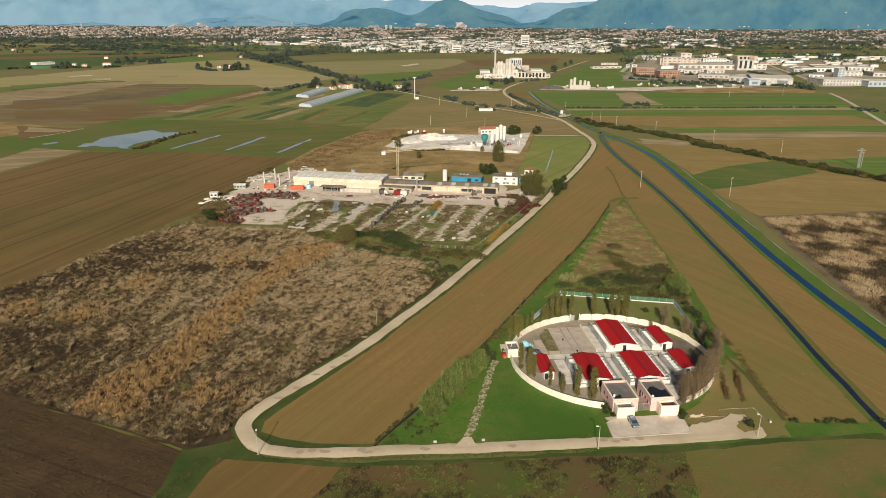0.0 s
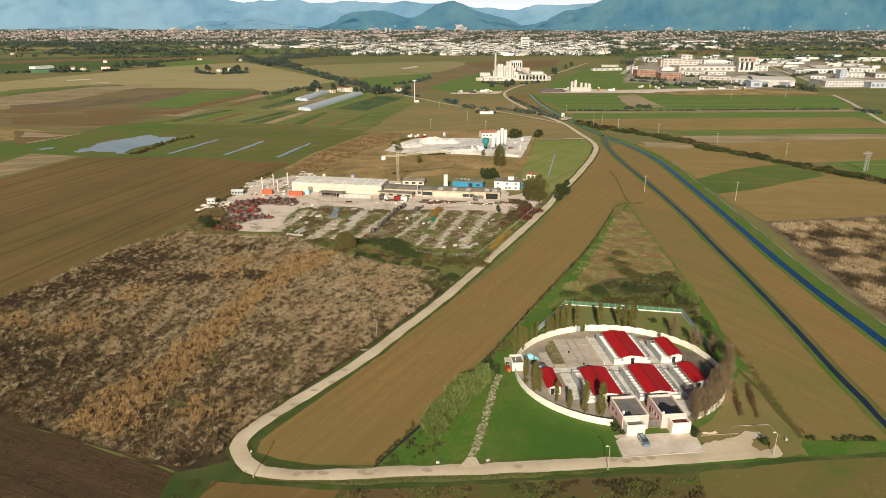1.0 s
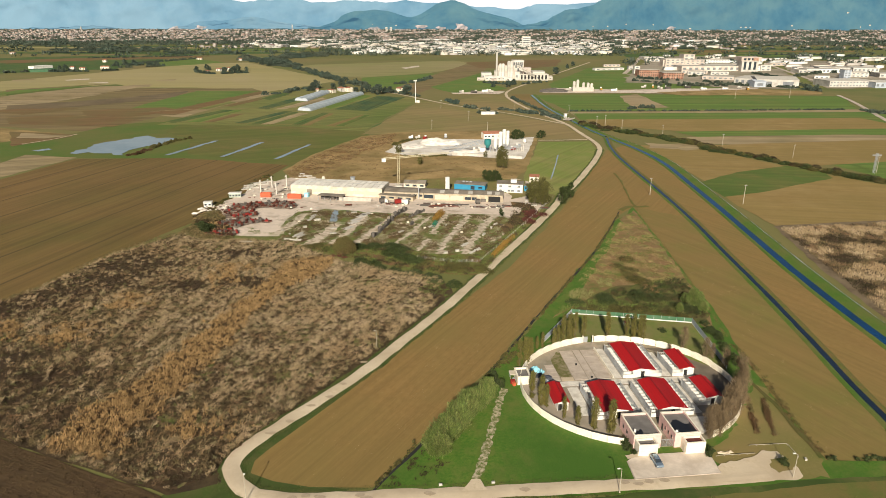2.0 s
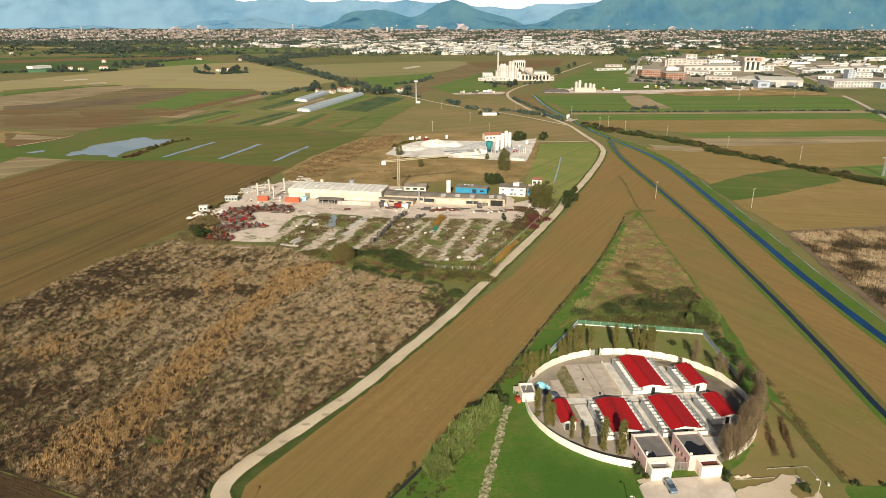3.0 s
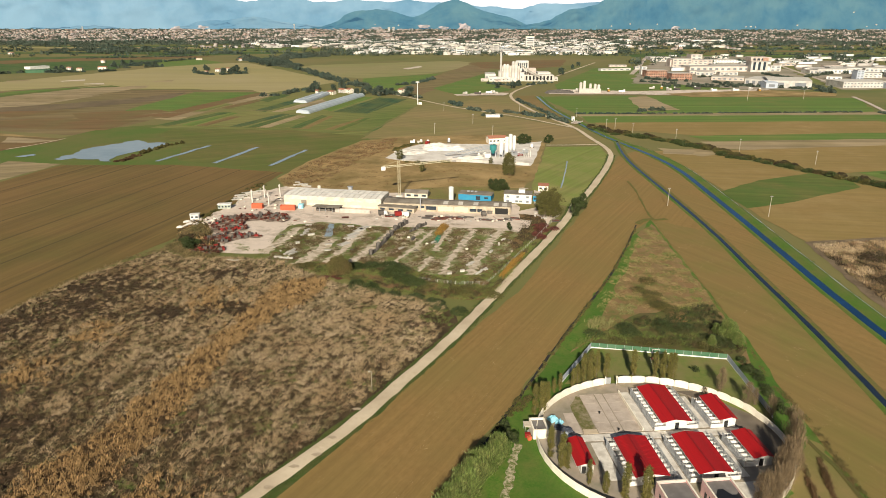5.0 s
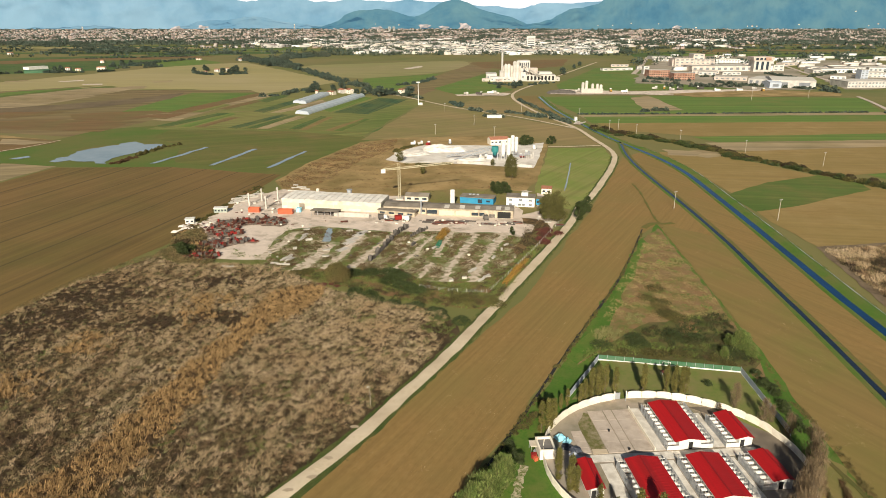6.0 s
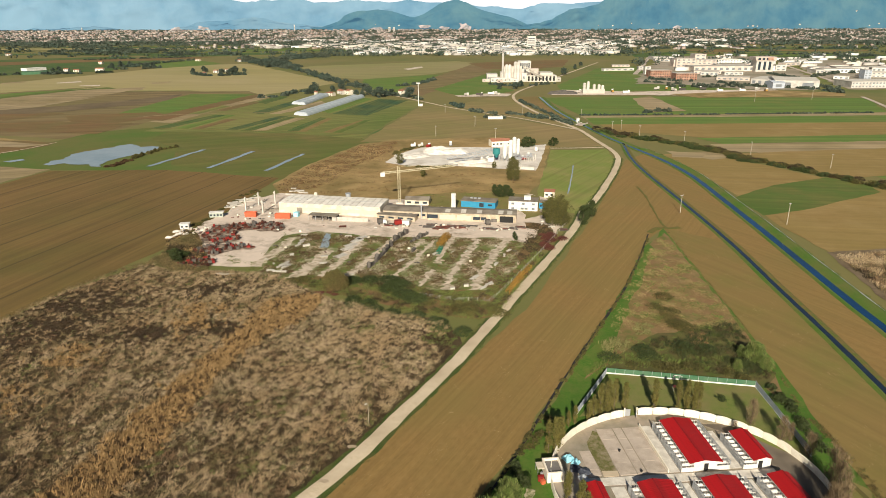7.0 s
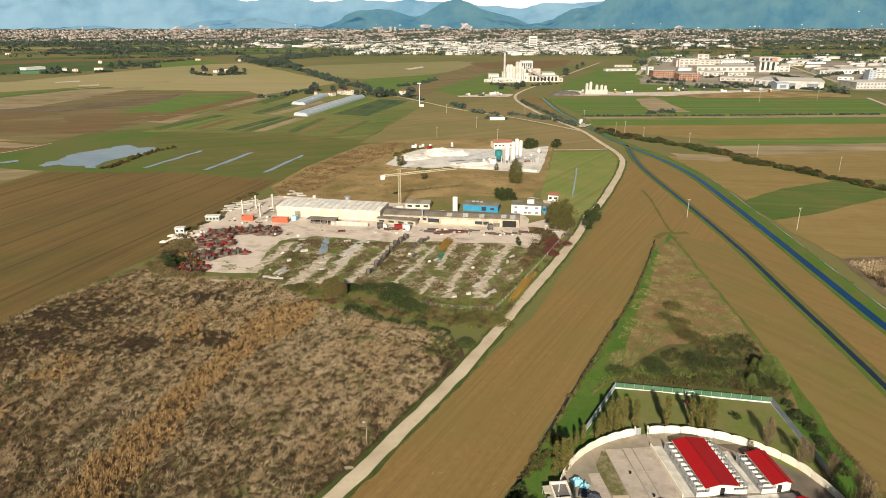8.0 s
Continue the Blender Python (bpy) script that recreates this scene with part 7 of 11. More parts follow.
part("roof_cabin", bevelled(boxes((8.0, 3.0, 5.65, 11.6, 6.0, 7.4)), 0.04), m_white, office)
hall("blue_annex", (42.0, 402.5), (45.7, 401.4), 6, 3.5, "small blue annex beside the office", m_blue, m_oldroof, windows=2)
hall("small_house", (47.7, 426.3), (53.3, 425.1), 6, 3.5, "small cream house with a tiled roof among trees", m_cream, m_terracotta, rise=1.0, windows=2)
hall("site_shed", (-31.4, 409.8), (-18.2, 408.4), 8, 2.8, "weathered shed with a dark roof", m_cladding, m_oldroof, rise=1.2, windows=3)
silo = empty("water_silo", pose(*(-4.4, 401.5), 0), "white cylindrical silo behind the workshop", "silo")
part("tank", turned([(1.4, 0), (1.4, 8.4), (1.1, 8.8), (0.1, 9.0)], 18), m_white, silo)
part("ladder", boxes((-0.25, -1.5, 0, -0.19, -1.42, 8.6), (0.19, -1.5, 0, 0.25, -1.42, 8.6), *[(-0.19, -1.48, 0.4 + i * 0.6, 0.19, -1.44, 0.45 + i * 0.6) for i in range(14)]), m_galv, silo)


# tower crane
def lattice(bm, a, b, w, step, r=0.05):
    """A square braced girder from a to b."""
    a, b = Vector(a), Vector(b)
    q = (b - a).to_track_quat("Z", "Y")
    L = (b - a).length
    n = max(2, int(L / step))
    cs = [(w / 2, w / 2), (-w / 2, w / 2), (-w / 2, -w / 2), (w / 2, -w / 2)]
    at = lambda c, t: a + q @ Vector((c[0], c[1], L * t))
    for c in cs:
        rod(bm, at(c, 0), at(c, 1), r * 1.5, r * 1.5, 4)
    for i in range(n):
        for k in range(4):
            c, e = cs[k], cs[(k + 1) % 4]
            rod(bm, at(c if i % 2 else e, i / n), at(e if i % 2 else c, (i + 1) / n), r, r, 4)


crane = empty("tower_crane", pose(*(-34.8, 413.0), 0), "pale yellow tower crane standing behind the hall", "crane")
m_crane = mat("pale_yellow_steel", (0.62, 0.55, 0.38), (0.52, 0.45, 0.30), 1.0, rough=0.6)
bm = bmesh.new()
lattice(bm, (0, 0, 0.6), (0, 0, 21.0), 1.3, 1.4, 0.06)
part("mast", bm, m_crane, crane)
part("ballast", bevelled(boxes((-2.0, -2.0, 0, 2.0, 2.0, 1.0)), 0.08), m_precast, crane)
bm = bmesh.new()
lattice(bm, (0, 0, 18.2), (31, 14, 18.6), 0.9, 1.2, 0.05)
part("jib", bm, m_crane, crane)
bm = bmesh.new()
lattice(bm, (0, 0, 18.2), (-9.0, -4.0, 18.2), 0.9, 1.2, 0.05)
part("counter_jib", bm, m_crane, crane)
part("counterweight", bevelled(boxes((-1.2, -0.6, 16.2, 1.2, 0.6, 18.4)), 0.05), m_white, crane).matrix_local = pose(-8.6, -3.8, 0, 0, 0, 24)
bm = bmesh.new()
for e in ((30, 13.6, 18.9), (15, 6.8, 18.9), (-8.6, -3.8, 18.8)):
    rod(bm, (0, 0, 21.3), e, 0.05, 0.05, 4)
part("tie_rods", bm, m_crane, crane)


# loose goods in the yard
def container(x, y, turn, material, label, L=6.06):
    top = empty("skip_container", pose(x, y, 0.05, 0, 0, turn), label, "container")
    bm = boxes((0, 0, 0.15, L, 0.12, 2.5), (0, 2.3, 0.15, L, 2.42, 2.5), (0, 0.12, 0.15, 0.12, 2.3, 2.5), (L - 0.12, 0.12, 0.15, L, 2.3, 2.5), (0.12, 0.12, 0.15, L - 0.12, 2.3, 0.3))
    part("body", bm, material, top)
    for i in range(12):
        part("rib", boxes((0.3 + i * (L - 0.6) / 11 - 0.06, -0.06, 0.2, 0.3 + i * (L - 0.6) / 11 + 0.06, -0.002, 2.4)), material, top)
    part("rim", boxes((-0.05, -0.05, 2.5, L + 0.05, 0.2, 2.62), (-0.05, 2.25, 2.5, L + 0.05, 2.47, 2.62), (-0.05, 0.2, 2.5, 0.2, 2.25, 2.62), (L - 0.2, 0.2, 2.5, L + 0.05, 2.25, 2.62)), material, top)
    for i in range(2):
        part("skid", boxes((0.2, 0.4 + i * 1.4, 0, L - 0.2, 0.6 + i * 1.4, 0.15)), m_greysteel, top)
    return top


container(*(-113.5, 384.5), -4, m_orange, "orange steel container in the yard")
container(*(-96.9, 381.6), -4, m_orange, "orange steel container beside the hall", 8.0)
tank = empty("cabin", pose(*(-88.0, 385.1), 0, 0, 0, -9), "small pale blue site cabin", "cabin")
part("body", bevelled(boxes((0, 0, 0.1, 2.6, 2.4, 2.5)), 0.05), m_cyan, tank)
part("door", boxes((0.8, -0.05, 0.2, 1.6, 0.0, 2.1)), m_white, tank)


def truck(x, y, turn, material, label, L=6.5):
    top = empty("lorry", pose(x, y, 0.05, 0, 0, turn), label, "lorry")
    part("load_body", bevelled(boxes((0, 0, 0.8, L - 2.0, 2.3, 2.9)), 0.06), material, top)
    cab = prism([(L - 1.9, 0.6), (L, 0.6), (L, 1.4), (L - 0.4, 2.4), (L - 1.9, 2.5)], 2.2)
    part("cab", cab, m_white, top)
    part("windscreen", boxes((L - 0.6, 0.25, 1.5, L - 0.12, 1.95, 2.2)), m_glass, top)
    for xx in (1.0, L - 1.2):
        for yy in (0.1, 2.1):
            w = part("wheel", turned([(0.45, 0), (0.45, 0.28), (0.2, 0.3)], 14), m_tyre, top)
            w.matrix_local = pose(xx, yy + (0.14 if yy < 1 else -0.14), 0.45, 90 if yy < 1 else -90)
    return top


m_hutgreen = mat("pale_green_boards", (0.42, 0.46, 0.40), (0.36, 0.40, 0.34), 0.8, c3=(0.30, 0.32, 0.27), scale2=0.4)
hall("site_hut", (-131.5, 383.0), (-124.8, 384.0), 3.2, 2.5, "pale green site hut at the yard's edge", m_hutgreen, m_white, windows=4, win_h=0.9)
truck(*(-26.1, 368.8), 85, m_white, "white lorry parked before the workshop", 5.0)
truck(*(-33.1, 369.3), 20, m_redpaint, "red lorry parked before the workshop", 5.5)
truck(*(-42.5, 371.8), 5, m_greysteel, "small grey lorry by the hall", 5.0)
truck(*(14.4, 371.0), 100, m_greysteel, "grey loader parked by the workshop", 4.5)


def frame_stack(material, seed):
    """A stack of steel moulds: side plates, cross plates, feet."""
    r = random.Random(seed)
    top = empty("mould_stack", Matrix(), "", "steel mould")
    w, d, h = r.uniform(0.8, 2.0), r.uniform(0.5, 1.0), r.uniform(0.8, 1.9)
    for e in (0, 1):
        part("side_plate", boxes((0, e * d, 0.15, w, e * d + 0.06, h * r.uniform(0.6, 1.0))), material, top).matrix_local = pose(0, 0, 0, r.uniform(-9, 9), 0, r.uniform(-5, 5))
    for k in range(4):
        x = w * (0.06 + 0.26 * k)
        part("cross_plate", boxes((x, 0.10, 0.16, x + 0.07, d - 0.03, h * r.uniform(0.55, 1.15))), material, top)
    for x in (0.1, w - 0.3):
        part("foot", boxes((x, -0.05, 0, x + 0.2, d + 0.15, 0.15)), material, top)
    return top


RUST = ([(-124.3, 350.2), (-123.5, 369.0), (-113.8, 370.7), (-103.5, 374.0), (-96.0, 374.2), (-87.4, 366.7), (-89.7, 357.9), (-101.7, 361.9), (-111.7, 358.8), (-120.4, 353.0)], [(-124.8, 351.5), (-109.4, 357.5), (-104.0, 346.5), (-107.9, 342.5), (-118.6, 341.0)], [(-122.7, 332.1), (-110.9, 341.2), (-93.1, 336.5), (-94.5, 332.7), (-102.4, 331.4), (-108.1, 324.2), (-113.0, 326.4)], [(-119.9, 310.7), (-115.3, 321.7), (-104.1, 317.5), (-106.0, 312.1), (-111.7, 306.7), (-118.0, 307.0)])
r = random.Random(41)
for poly in RUST:
    field("stained_ground", poly, m_stained, 20, "rust-stained ground under steel moulds", rough=1.2, step=3.0, category="yard", lift=0.012)
moulds = [frame_stack(m_ruststeel, s) for s in (1, 2, 3)] + [frame_stack(m_greysteel, s) for s in (4, 5)] + [frame_stack(m_redpaint, 6)]
words = ["dark rusty steel mould stacked on the yard"] * 3 + ["grey steel mould stacked on the yard"] * 2 + ["bright red steel mould stacked on the yard"]
for proto, label in zip(moulds, words):
    tagged(proto, label, "steel mould", "steel moulds in the yard")
for poly, count in zip(RUST, (95, 45, 70, 50)):
    a = np.array(poly)
    n = 0
    while n < count:
        x, y = r.uniform(a[:, 0].min(), a[:, 0].max()), r.uniform(a[:, 1].min(), a[:, 1].max())
        if inside(np.array([[x, y]]), poly)[0]:
            k = r.choice((0, 1, 2) * 5 + (3, 4) * 3 + (5, 5))
            copy_thing(moulds[k], pose(x, y, 0.1, 0, 0, r.choice((20, 28, 110, 35)) + r.uniform(-8, 8)))
            n += 1
for (ax, ay), (bx, by), count in zip([(-38.0, 310.8), (-31.3, 345.0), (-21.9, 330.4), (-23.3, 343.8)], [(-31.7, 339.5), (-27.0, 355.3), (-21.3, 332.2), (-16.4, 355.5)], (16, 8, 2, 9)):
    for i in range(count):
        t = (i + r.uniform(-0.3, 0.3)) / max(1, count - 1)
        copy_thing(moulds[r.choice((3, 4))], pose(ax + (bx - ax) * t, ay + (by - ay) * t, 0.1, 0, 0, 70 + r.uniform(-15, 15)) @ Matrix.Scale(r.uniform(1.2, 1.6), 4))
for proto in moulds:
    discard(proto)


def beam(L, w, h):
    top = empty("concrete_beam", Matrix(), "pale precast concrete beam lying in the yard", "beam", "precast beams in the yard")
    part("web", bevelled(boxes((0, w * 0.25, 0.1, L, w * 0.75, h)), 0.03), m_precast, top)
    part("flange", bevelled(boxes((0, 0, h, L, w, h + 0.18)), 0.03), m_precast, top)
    part("sole", boxes((0, 0.1, 0, L, w - 0.1, 0.1)), m_precast, top)
    return top


beams = [beam(6.0, 0.8, 0.6), beam(3.2, 1.2, 0.5), beam(1.8, 1.0, 0.9)]
for x, y, k, turn in [(x, y, k, t) for (x, y), k, t in zip([(-129.7, 400.6), (-129.9, 404.3), (-127.7, 401.8), (-128.8, 408.1), (-126.2, 404.4), (-128.8, 415.9), (-126.1, 414.0), (-125.7, 417.9), (-122.9, 414.0), (-123.3, 418.8), (-121.9, 421.2), (-115.7, 400.9), (-131.1, 410.0), (-103.9, 430.8), (-103.3, 437.3), (-100.5, 439.5), (-97.2, 435.2), (-103.9, 444.0)], (0, 0, 1, 0, 0, 0, 1, 0, 0, 1, 0, 2, 0, 0, 0, 0, 0, 1), (28, 32, 20, 30, 28, 24, 10, 30, 20, 15, 25, 35, 30, -5, -8, -6, -9, 4))] + \
        [(x, y, k, t) for (x, y), k, t in zip([(-75.1, 336.9), (-74.7, 340.7), (-74.8, 344.5), (-71.8, 336.9), (-70.6, 337.5), (-76.8, 353.1), (-76.6, 309.6), (-76.0, 311.7), (-74.2, 309.2), (-73.0, 310.7), (-77.7, 305.5), (-80.3, 306.4), (-75.0, 324.9), (-60.9, 322.9), (-60.1, 315.2), (-100.0, 302.0), (-97.4, 301.1), (-55.3, 351.6)], (1, 1, 1, 2, 2, 1, 0, 0, 1, 1, 0, 1, 2, 1, 1, 0, 0, 1), (50, 55, 52, 40, 30, 15, 55, 58, 52, 60, -5, 0, 20, 30, 10, -2, 4, 20))] + \
        [(x, y, k, t) for (x, y), k, t in zip([(0.8, 290.9), (3.6, 297.9), (4.8, 299.9), (7.6, 288.2), (8.8, 290.1), (9.3, 292.4), (14.3, 314.3), (18.8, 325.0), (20.5, 331.3), (-26.6, 318.0), (-4.5, 287.9), (40.1, 377.6), (42.9, 367.7), (40.3, 370.9), (-12.0, 326.8)], (2, 1, 1, 1, 0, 1, 1, 2, 1, 1, 2, 1, 1, 2, 1), (10, 40, 45, 50, 60, 20, 70, 80, 60, 50, 5, 0, 10, 80, 60))]:
    copy_thing(beams[k], pose(x, y, 0.1, 0, 0, turn + r.uniform(-4, 4)))
for proto in beams:
    discard(proto)
for x, y in [(-50.8, 339.9), (-48.8, 346.4), (-47.2, 350.5), (-51.6, 334.9), (-52.9, 325.4)]:
    s = empty("floor_slab", pose(x, y, 0.1, 0, 0, 50 + r.uniform(-6, 6)), "pale concrete slab lying among weeds", "slab")
    part("body", bevelled(boxes((-3.0, -1.6, 0, 3.0, 1.6, 0.35)), 0.04), m_precast, s)
for k, (x, y) in enumerate([(-138.8, 349.8), (-139.1, 359.1), (-136.2, 355.5), (-136.9, 351.8), (-133.1, 355.5), (-127.2, 361.4)]):
    heap("rubble_mound", 0, 0, 4.0, 3.0, 0.9, m_stone_heap, "pale rubble tipped at the yard's edge", 31 + k, pose(x, y, 0.05, 0, 0, 20 * k), 10)
cabin = hall("site_cabin", (-138.8, 362.6), (-134.6, 363.3), 3, 2.6, "small white site cabin on rubble", m_white, m_white, windows=2, win_h=0.9)
# storage piles before the workshop
for k, (x, y) in enumerate([(-11.0, 366.6), (-7.6, 367.3), (-4.1, 366.1), (-0.6, 367.4), (2.4, 368.5), (10.2, 363.8), (14.1, 363.3), (18.9, 363.4), (23.0, 364.7), (26.1, 366.7), (-19.4, 366.4), (-17.6, 369.7), (-38.6, 369.2), (-36.7, 369.9), (47.7, 363.1), (-14.4, 363.9)]):
    p = empty("steel_pile", pose(x, y, 0.05, 0, 0, -6 + r.uniform(-10, 10)), "pile of grey and rusty steel sections", "pile")
    for i in range(4):
        part("section", boxes((0, i * 0.8, 0, r.uniform(3.5, 5.5), i * 0.8 + 0.5, r.uniform(0.3, 0.9))), m_greysteel if (k + i) % 3 else m_ruststeel, p)
# concrete pillars and yellow crane girders
for x, y in [(-116.8, 397.3), (-112.6, 407.3), (-105.8, 391.5), (-104.3, 410.5)]:
    p = empty("concrete_pillar", pose(x, y, 0), "free-standing precast concrete pillar", "pillar")
    part("shaft", bevelled(boxes((-0.35, -0.35, 0, 0.35, 0.35, 7.5)), 0.03), m_precast, p)
    part("bracket", bevelled(boxes((-0.8, -0.3, 6.2, -0.36, 0.3, 6.8)), 0.02), m_precast, p)
for (ax, ay), (bx, by), m, w in zip([(-10.2, 337.8), (-11.1, 339.4), (-9.3, 339.9), (16.8, 283.8), (17.7, 286.5), (-10.5, 328.1)], [(-6.9, 355.8), (-8.1, 354.8), (-5.4, 354.3), (24.2, 304.6), (28.3, 312.3), (-9.2, 335.9)], (m_yellow_steel, m_yellow_steel, m_yellow_steel, m_yellow_steel, m_yellow_steel, m_green_steel), (1.3, 1.1, 1.0, 1.4, 1.4, 1.3)):
    d = Vector((bx - ax, by - ay))
    g = empty("crane_girder", pose(ax, ay, 0.1, 0, 0, math.degrees(math.atan2(d.y, d.x))), "green steel lattice girder lying in the yard" if m is m_green_steel else "yellow steel lattice girder lying in the yard", "girder")
    bm = bmesh.new()
    lattice(bm, (0, 0, w / 2 + 0.15), (d.length, 0, w / 2 + 0.15), w, 1.3, 0.10)
    part("lattice", bm, m, g)
    part("trestle", boxes((0.5, -w / 2, 0, 0.7, w / 2, 0.2), (d.length - 0.7, -w / 2, 0, d.length - 0.5, w / 2, 0.2)), m_greysteel, g)
field("puddle", [(-64.4, 335.9), (-60.6, 335.9), (-62.7, 355.6), (-65.6, 357.0)], m_pond, 40, "shallow puddle on a yard lane", rough=0.4, step=2, category="water", lift=0.04)
field("yard_apron", [(-86.5, 366.7), (-44.5, 370.0), (-45.3, 376.9), (-87.0, 376.0)], m_yard, 0, "pale dusty apron before the hall", lift=0.01)
field("yard_apron", [(-48.6, 361.9), (-19.0, 358.2), (19.3, 354.2), (34.2, 351.0), (37.6, 364.4), (20.4, 370.5), (-49.6, 369.0)], m_yard, 0, "pale dusty apron before the workshop", lift=0.01)
# small debris about the yard
def debris(seed, material, label):
    q = random.Random(seed)
    top = empty("debris_block", Matrix(), label, "debris", "debris in the yard")
    part("body", bevelled(boxes((0, 0, 0, q.uniform(0.5, 1.6), q.uniform(0.4, 1.0), q.uniform(0.2, 0.8))), 0.05), material, top)
    part("loose_piece", bevelled(boxes((q.uniform(-0.5, 0.2), -0.7, 0, q.uniform(0.3, 0.8), -0.15, 0.25)), 0.03), material, top)
    return top


bits = [debris(1, m_precast, "broken pale concrete block in the yard"), debris(2, m_greysteel, "grey steel scrap in the yard"), debris(3, m_precast, "pale concrete offcut in the yard"), debris(4, m_ruststeel, "rusty scrap in the yard"), debris(5, m_cream, "cream rubble block in the yard")]
for poly, count in (([(-102.1, 375.7), (-44.5, 370.6), (-35.8, 302.4), (-69.9, 301.7), (-88.8, 309.3), (-88.4, 346.9)], 18), ([(-48.3, 359.4), (-18.8, 355.5), (33.7, 346.4), (36.0, 335.6), (24.0, 302.5), (0.0, 286.1), (-39.9, 301.0)], 16), ([(-44.0, 371.8), (26.4, 370.6), (25.6, 361.0), (-43.0, 364.3)], 66), ([(-136.5, 425.9), (-122.6, 430.4), (-101.9, 410.6), (-93.5, 379.0), (-118.3, 378.5)], 45), ([(-138.5, 347.1), (-139.7, 362.6), (-124.5, 368.9), (-125.2, 351.5)], 45)):
    a = np.array(poly)
    n = 0
    while n < count:
        x, y = r.uniform(a[:, 0].min(), a[:, 0].max()), r.uniform(a[:, 1].min(), a[:, 1].max())
        if inside(np.array([[x, y]]), poly)[0]:
            copy_thing(r.choice(bits), pose(x, y, 0.1, 0, 0, r.uniform(0, 360)))
            n += 1
for proto in bits:
    discard(proto)
# wire fence along the road
wire = empty("wire_fence", Matrix(), "low wire fence with concrete posts by the reeds", "fence", kind="structure")
FL = smooth([(-15.7, 282.1), (-4.4, 278.5), (8.0, 277.8), (11.7, 280.3), (24.3, 307.5), (42.2, 349.1), (56.4, 384.4)], 3.0)
for i, p in enumerate(FL):
    part("post", boxes((p.x - 0.06, p.y - 0.06, 0, p.x + 0.06, p.y + 0.06, 1.7)), m_precast, wire)
for z in (0.6, 1.1, 1.55):
    bm = bmesh.new()
    for p, q in zip(FL, FL[1:]):
        rod(bm, (p.x, p.y, z), (q.x, q.y, z), 0.02, 0.02, 3)
    part("wire", bm, m_galv, wire)


# ---- the batching plant ----
field("plant_yard", [(-55.1, 523.1), (-49.9, 546.5), (-40.3, 568.5), (-32.3, 580.3), (-19.0, 584.5), (24.2, 581.3), (48.4, 585.7), (69.8, 595.8), (55.9, 522.0), (50.5, 496.9), (0.3, 509.9), (-40.2, 512.7)], m_stone_heap, 0, "white stone yard of a batching plant", rough=0.35)
heap("stone_mound", 0, 0, 36, 20, 4.6, m_stone_heap, "white heap of crushed stone", 51, pose(*(-12.5, 561.5), 0, 0, 0, 5), 26)
heap("stone_mound", 0, 0, 26, 22, 2.6, m_stone_heap, "white heap of crushed stone", 52, pose(*(-35.9, 546.7), 0, 0, 0, 25), 22)
heap("stone_mound", 0, 0, 30, 12, 2.0, m_stone_heap, "low white heap of sand", 53, pose(*(5.6, 524.2), 0, 0, 0, 5), 18)
plant = empty("batching_plant", pose(*(35.3, 525.4), 0), "white concrete batching plant with tall silos", "plant")
for x, y, h, rr in ((0, 0, 15.5, 1.5), (-4.0, 1.5, 13.0, 1.5), (3.5, 12.0, 15.5, 1.5), (6.5, 14.0, 14.0, 1.3)):
    s = part("silo", turned([(0.3, 2.2), (rr, 4.4), (rr, h), (rr * 0.8, h + 0.5), (0.15, h + 0.8)], 18), m_white, plant)
    s.matrix_local = pose(x, y, 0)
    for dx, dy in ((-1, -1), (1, -1), (1, 1), (-1, 1)):
        part("leg", boxes((dx * rr * 0.7 - 0.12, dy * rr * 0.7 - 0.12, 0, dx * rr * 0.7 + 0.12, dy * rr * 0.7 + 0.12, 5.0)), m_galv, s)
hop = part("hopper", turned([(0.6, 3.0), (2.6, 6.0), (2.6, 9.5), (2.2, 9.8)], 10), m_teal, plant)
hop.matrix_local = pose(-10.0, 2.0, 0)
part("hopper_frame", boxes((-12.2, -0.2, 0, -11.8, 0.2, 6.0), (-8.2, -0.2, 0, -7.8, 0.2, 6.0), (-12.2, 3.8, 0, -11.8, 4.2, 6.0), (-8.2, 3.8, 0, -7.8, 4.2, 6.0)), m_galv, plant)
for e0, e1 in (((-10, 2, 10.0), (-46, 6, 1.2)), ((-9, 4, 8.5), (-40, -4, 0.8)), ((1, 2, 6.0), (14, 14, 0.8)), ((3, -2, 3.0), (16, 2, 4.5))):
    bm = bmesh.new()
    lattice(bm, e0, e1, 1.0, 1.6, 0.09)
    part("conveyor", bm, m_galv, plant)
part("cabin", bevelled(boxes((-16, 1.0, 0, -11.5, 4.0, 3.2)), 0.05), m_white, plant)
for i in range(6):
    part("pipe", boxes((10 + i * 1.6, 3 + i % 2 * 2, 0, 10.6 + i * 1.6, 3.6 + i % 2 * 2, 3.0 + i % 3)), m_precast, plant)
hall("plant_house", (24.7, 583.6), (39.8, 587.1), 10, 4.6, "cream plant house with a red tiled roof", m_cream, m_terracotta, rise=1.6, windows=5)
pw = empty("bay_wall", Matrix(), "row of pale concrete bay walls", "wall")
for k, (x, y) in enumerate([(0.3, 511.1), (4.2, 510.6), (8.0, 510.0), (11.9, 508.9), (15.8, 509.0), (19.6, 507.9), (39.8, 503.5), (43.4, 501.3), (46.9, 499.1)]):
    part("panel", bevelled(boxes((x - 2.6, y, 0, x + 2.6, y + 0.6, 2.0)), 0.05), m_precast, pw)

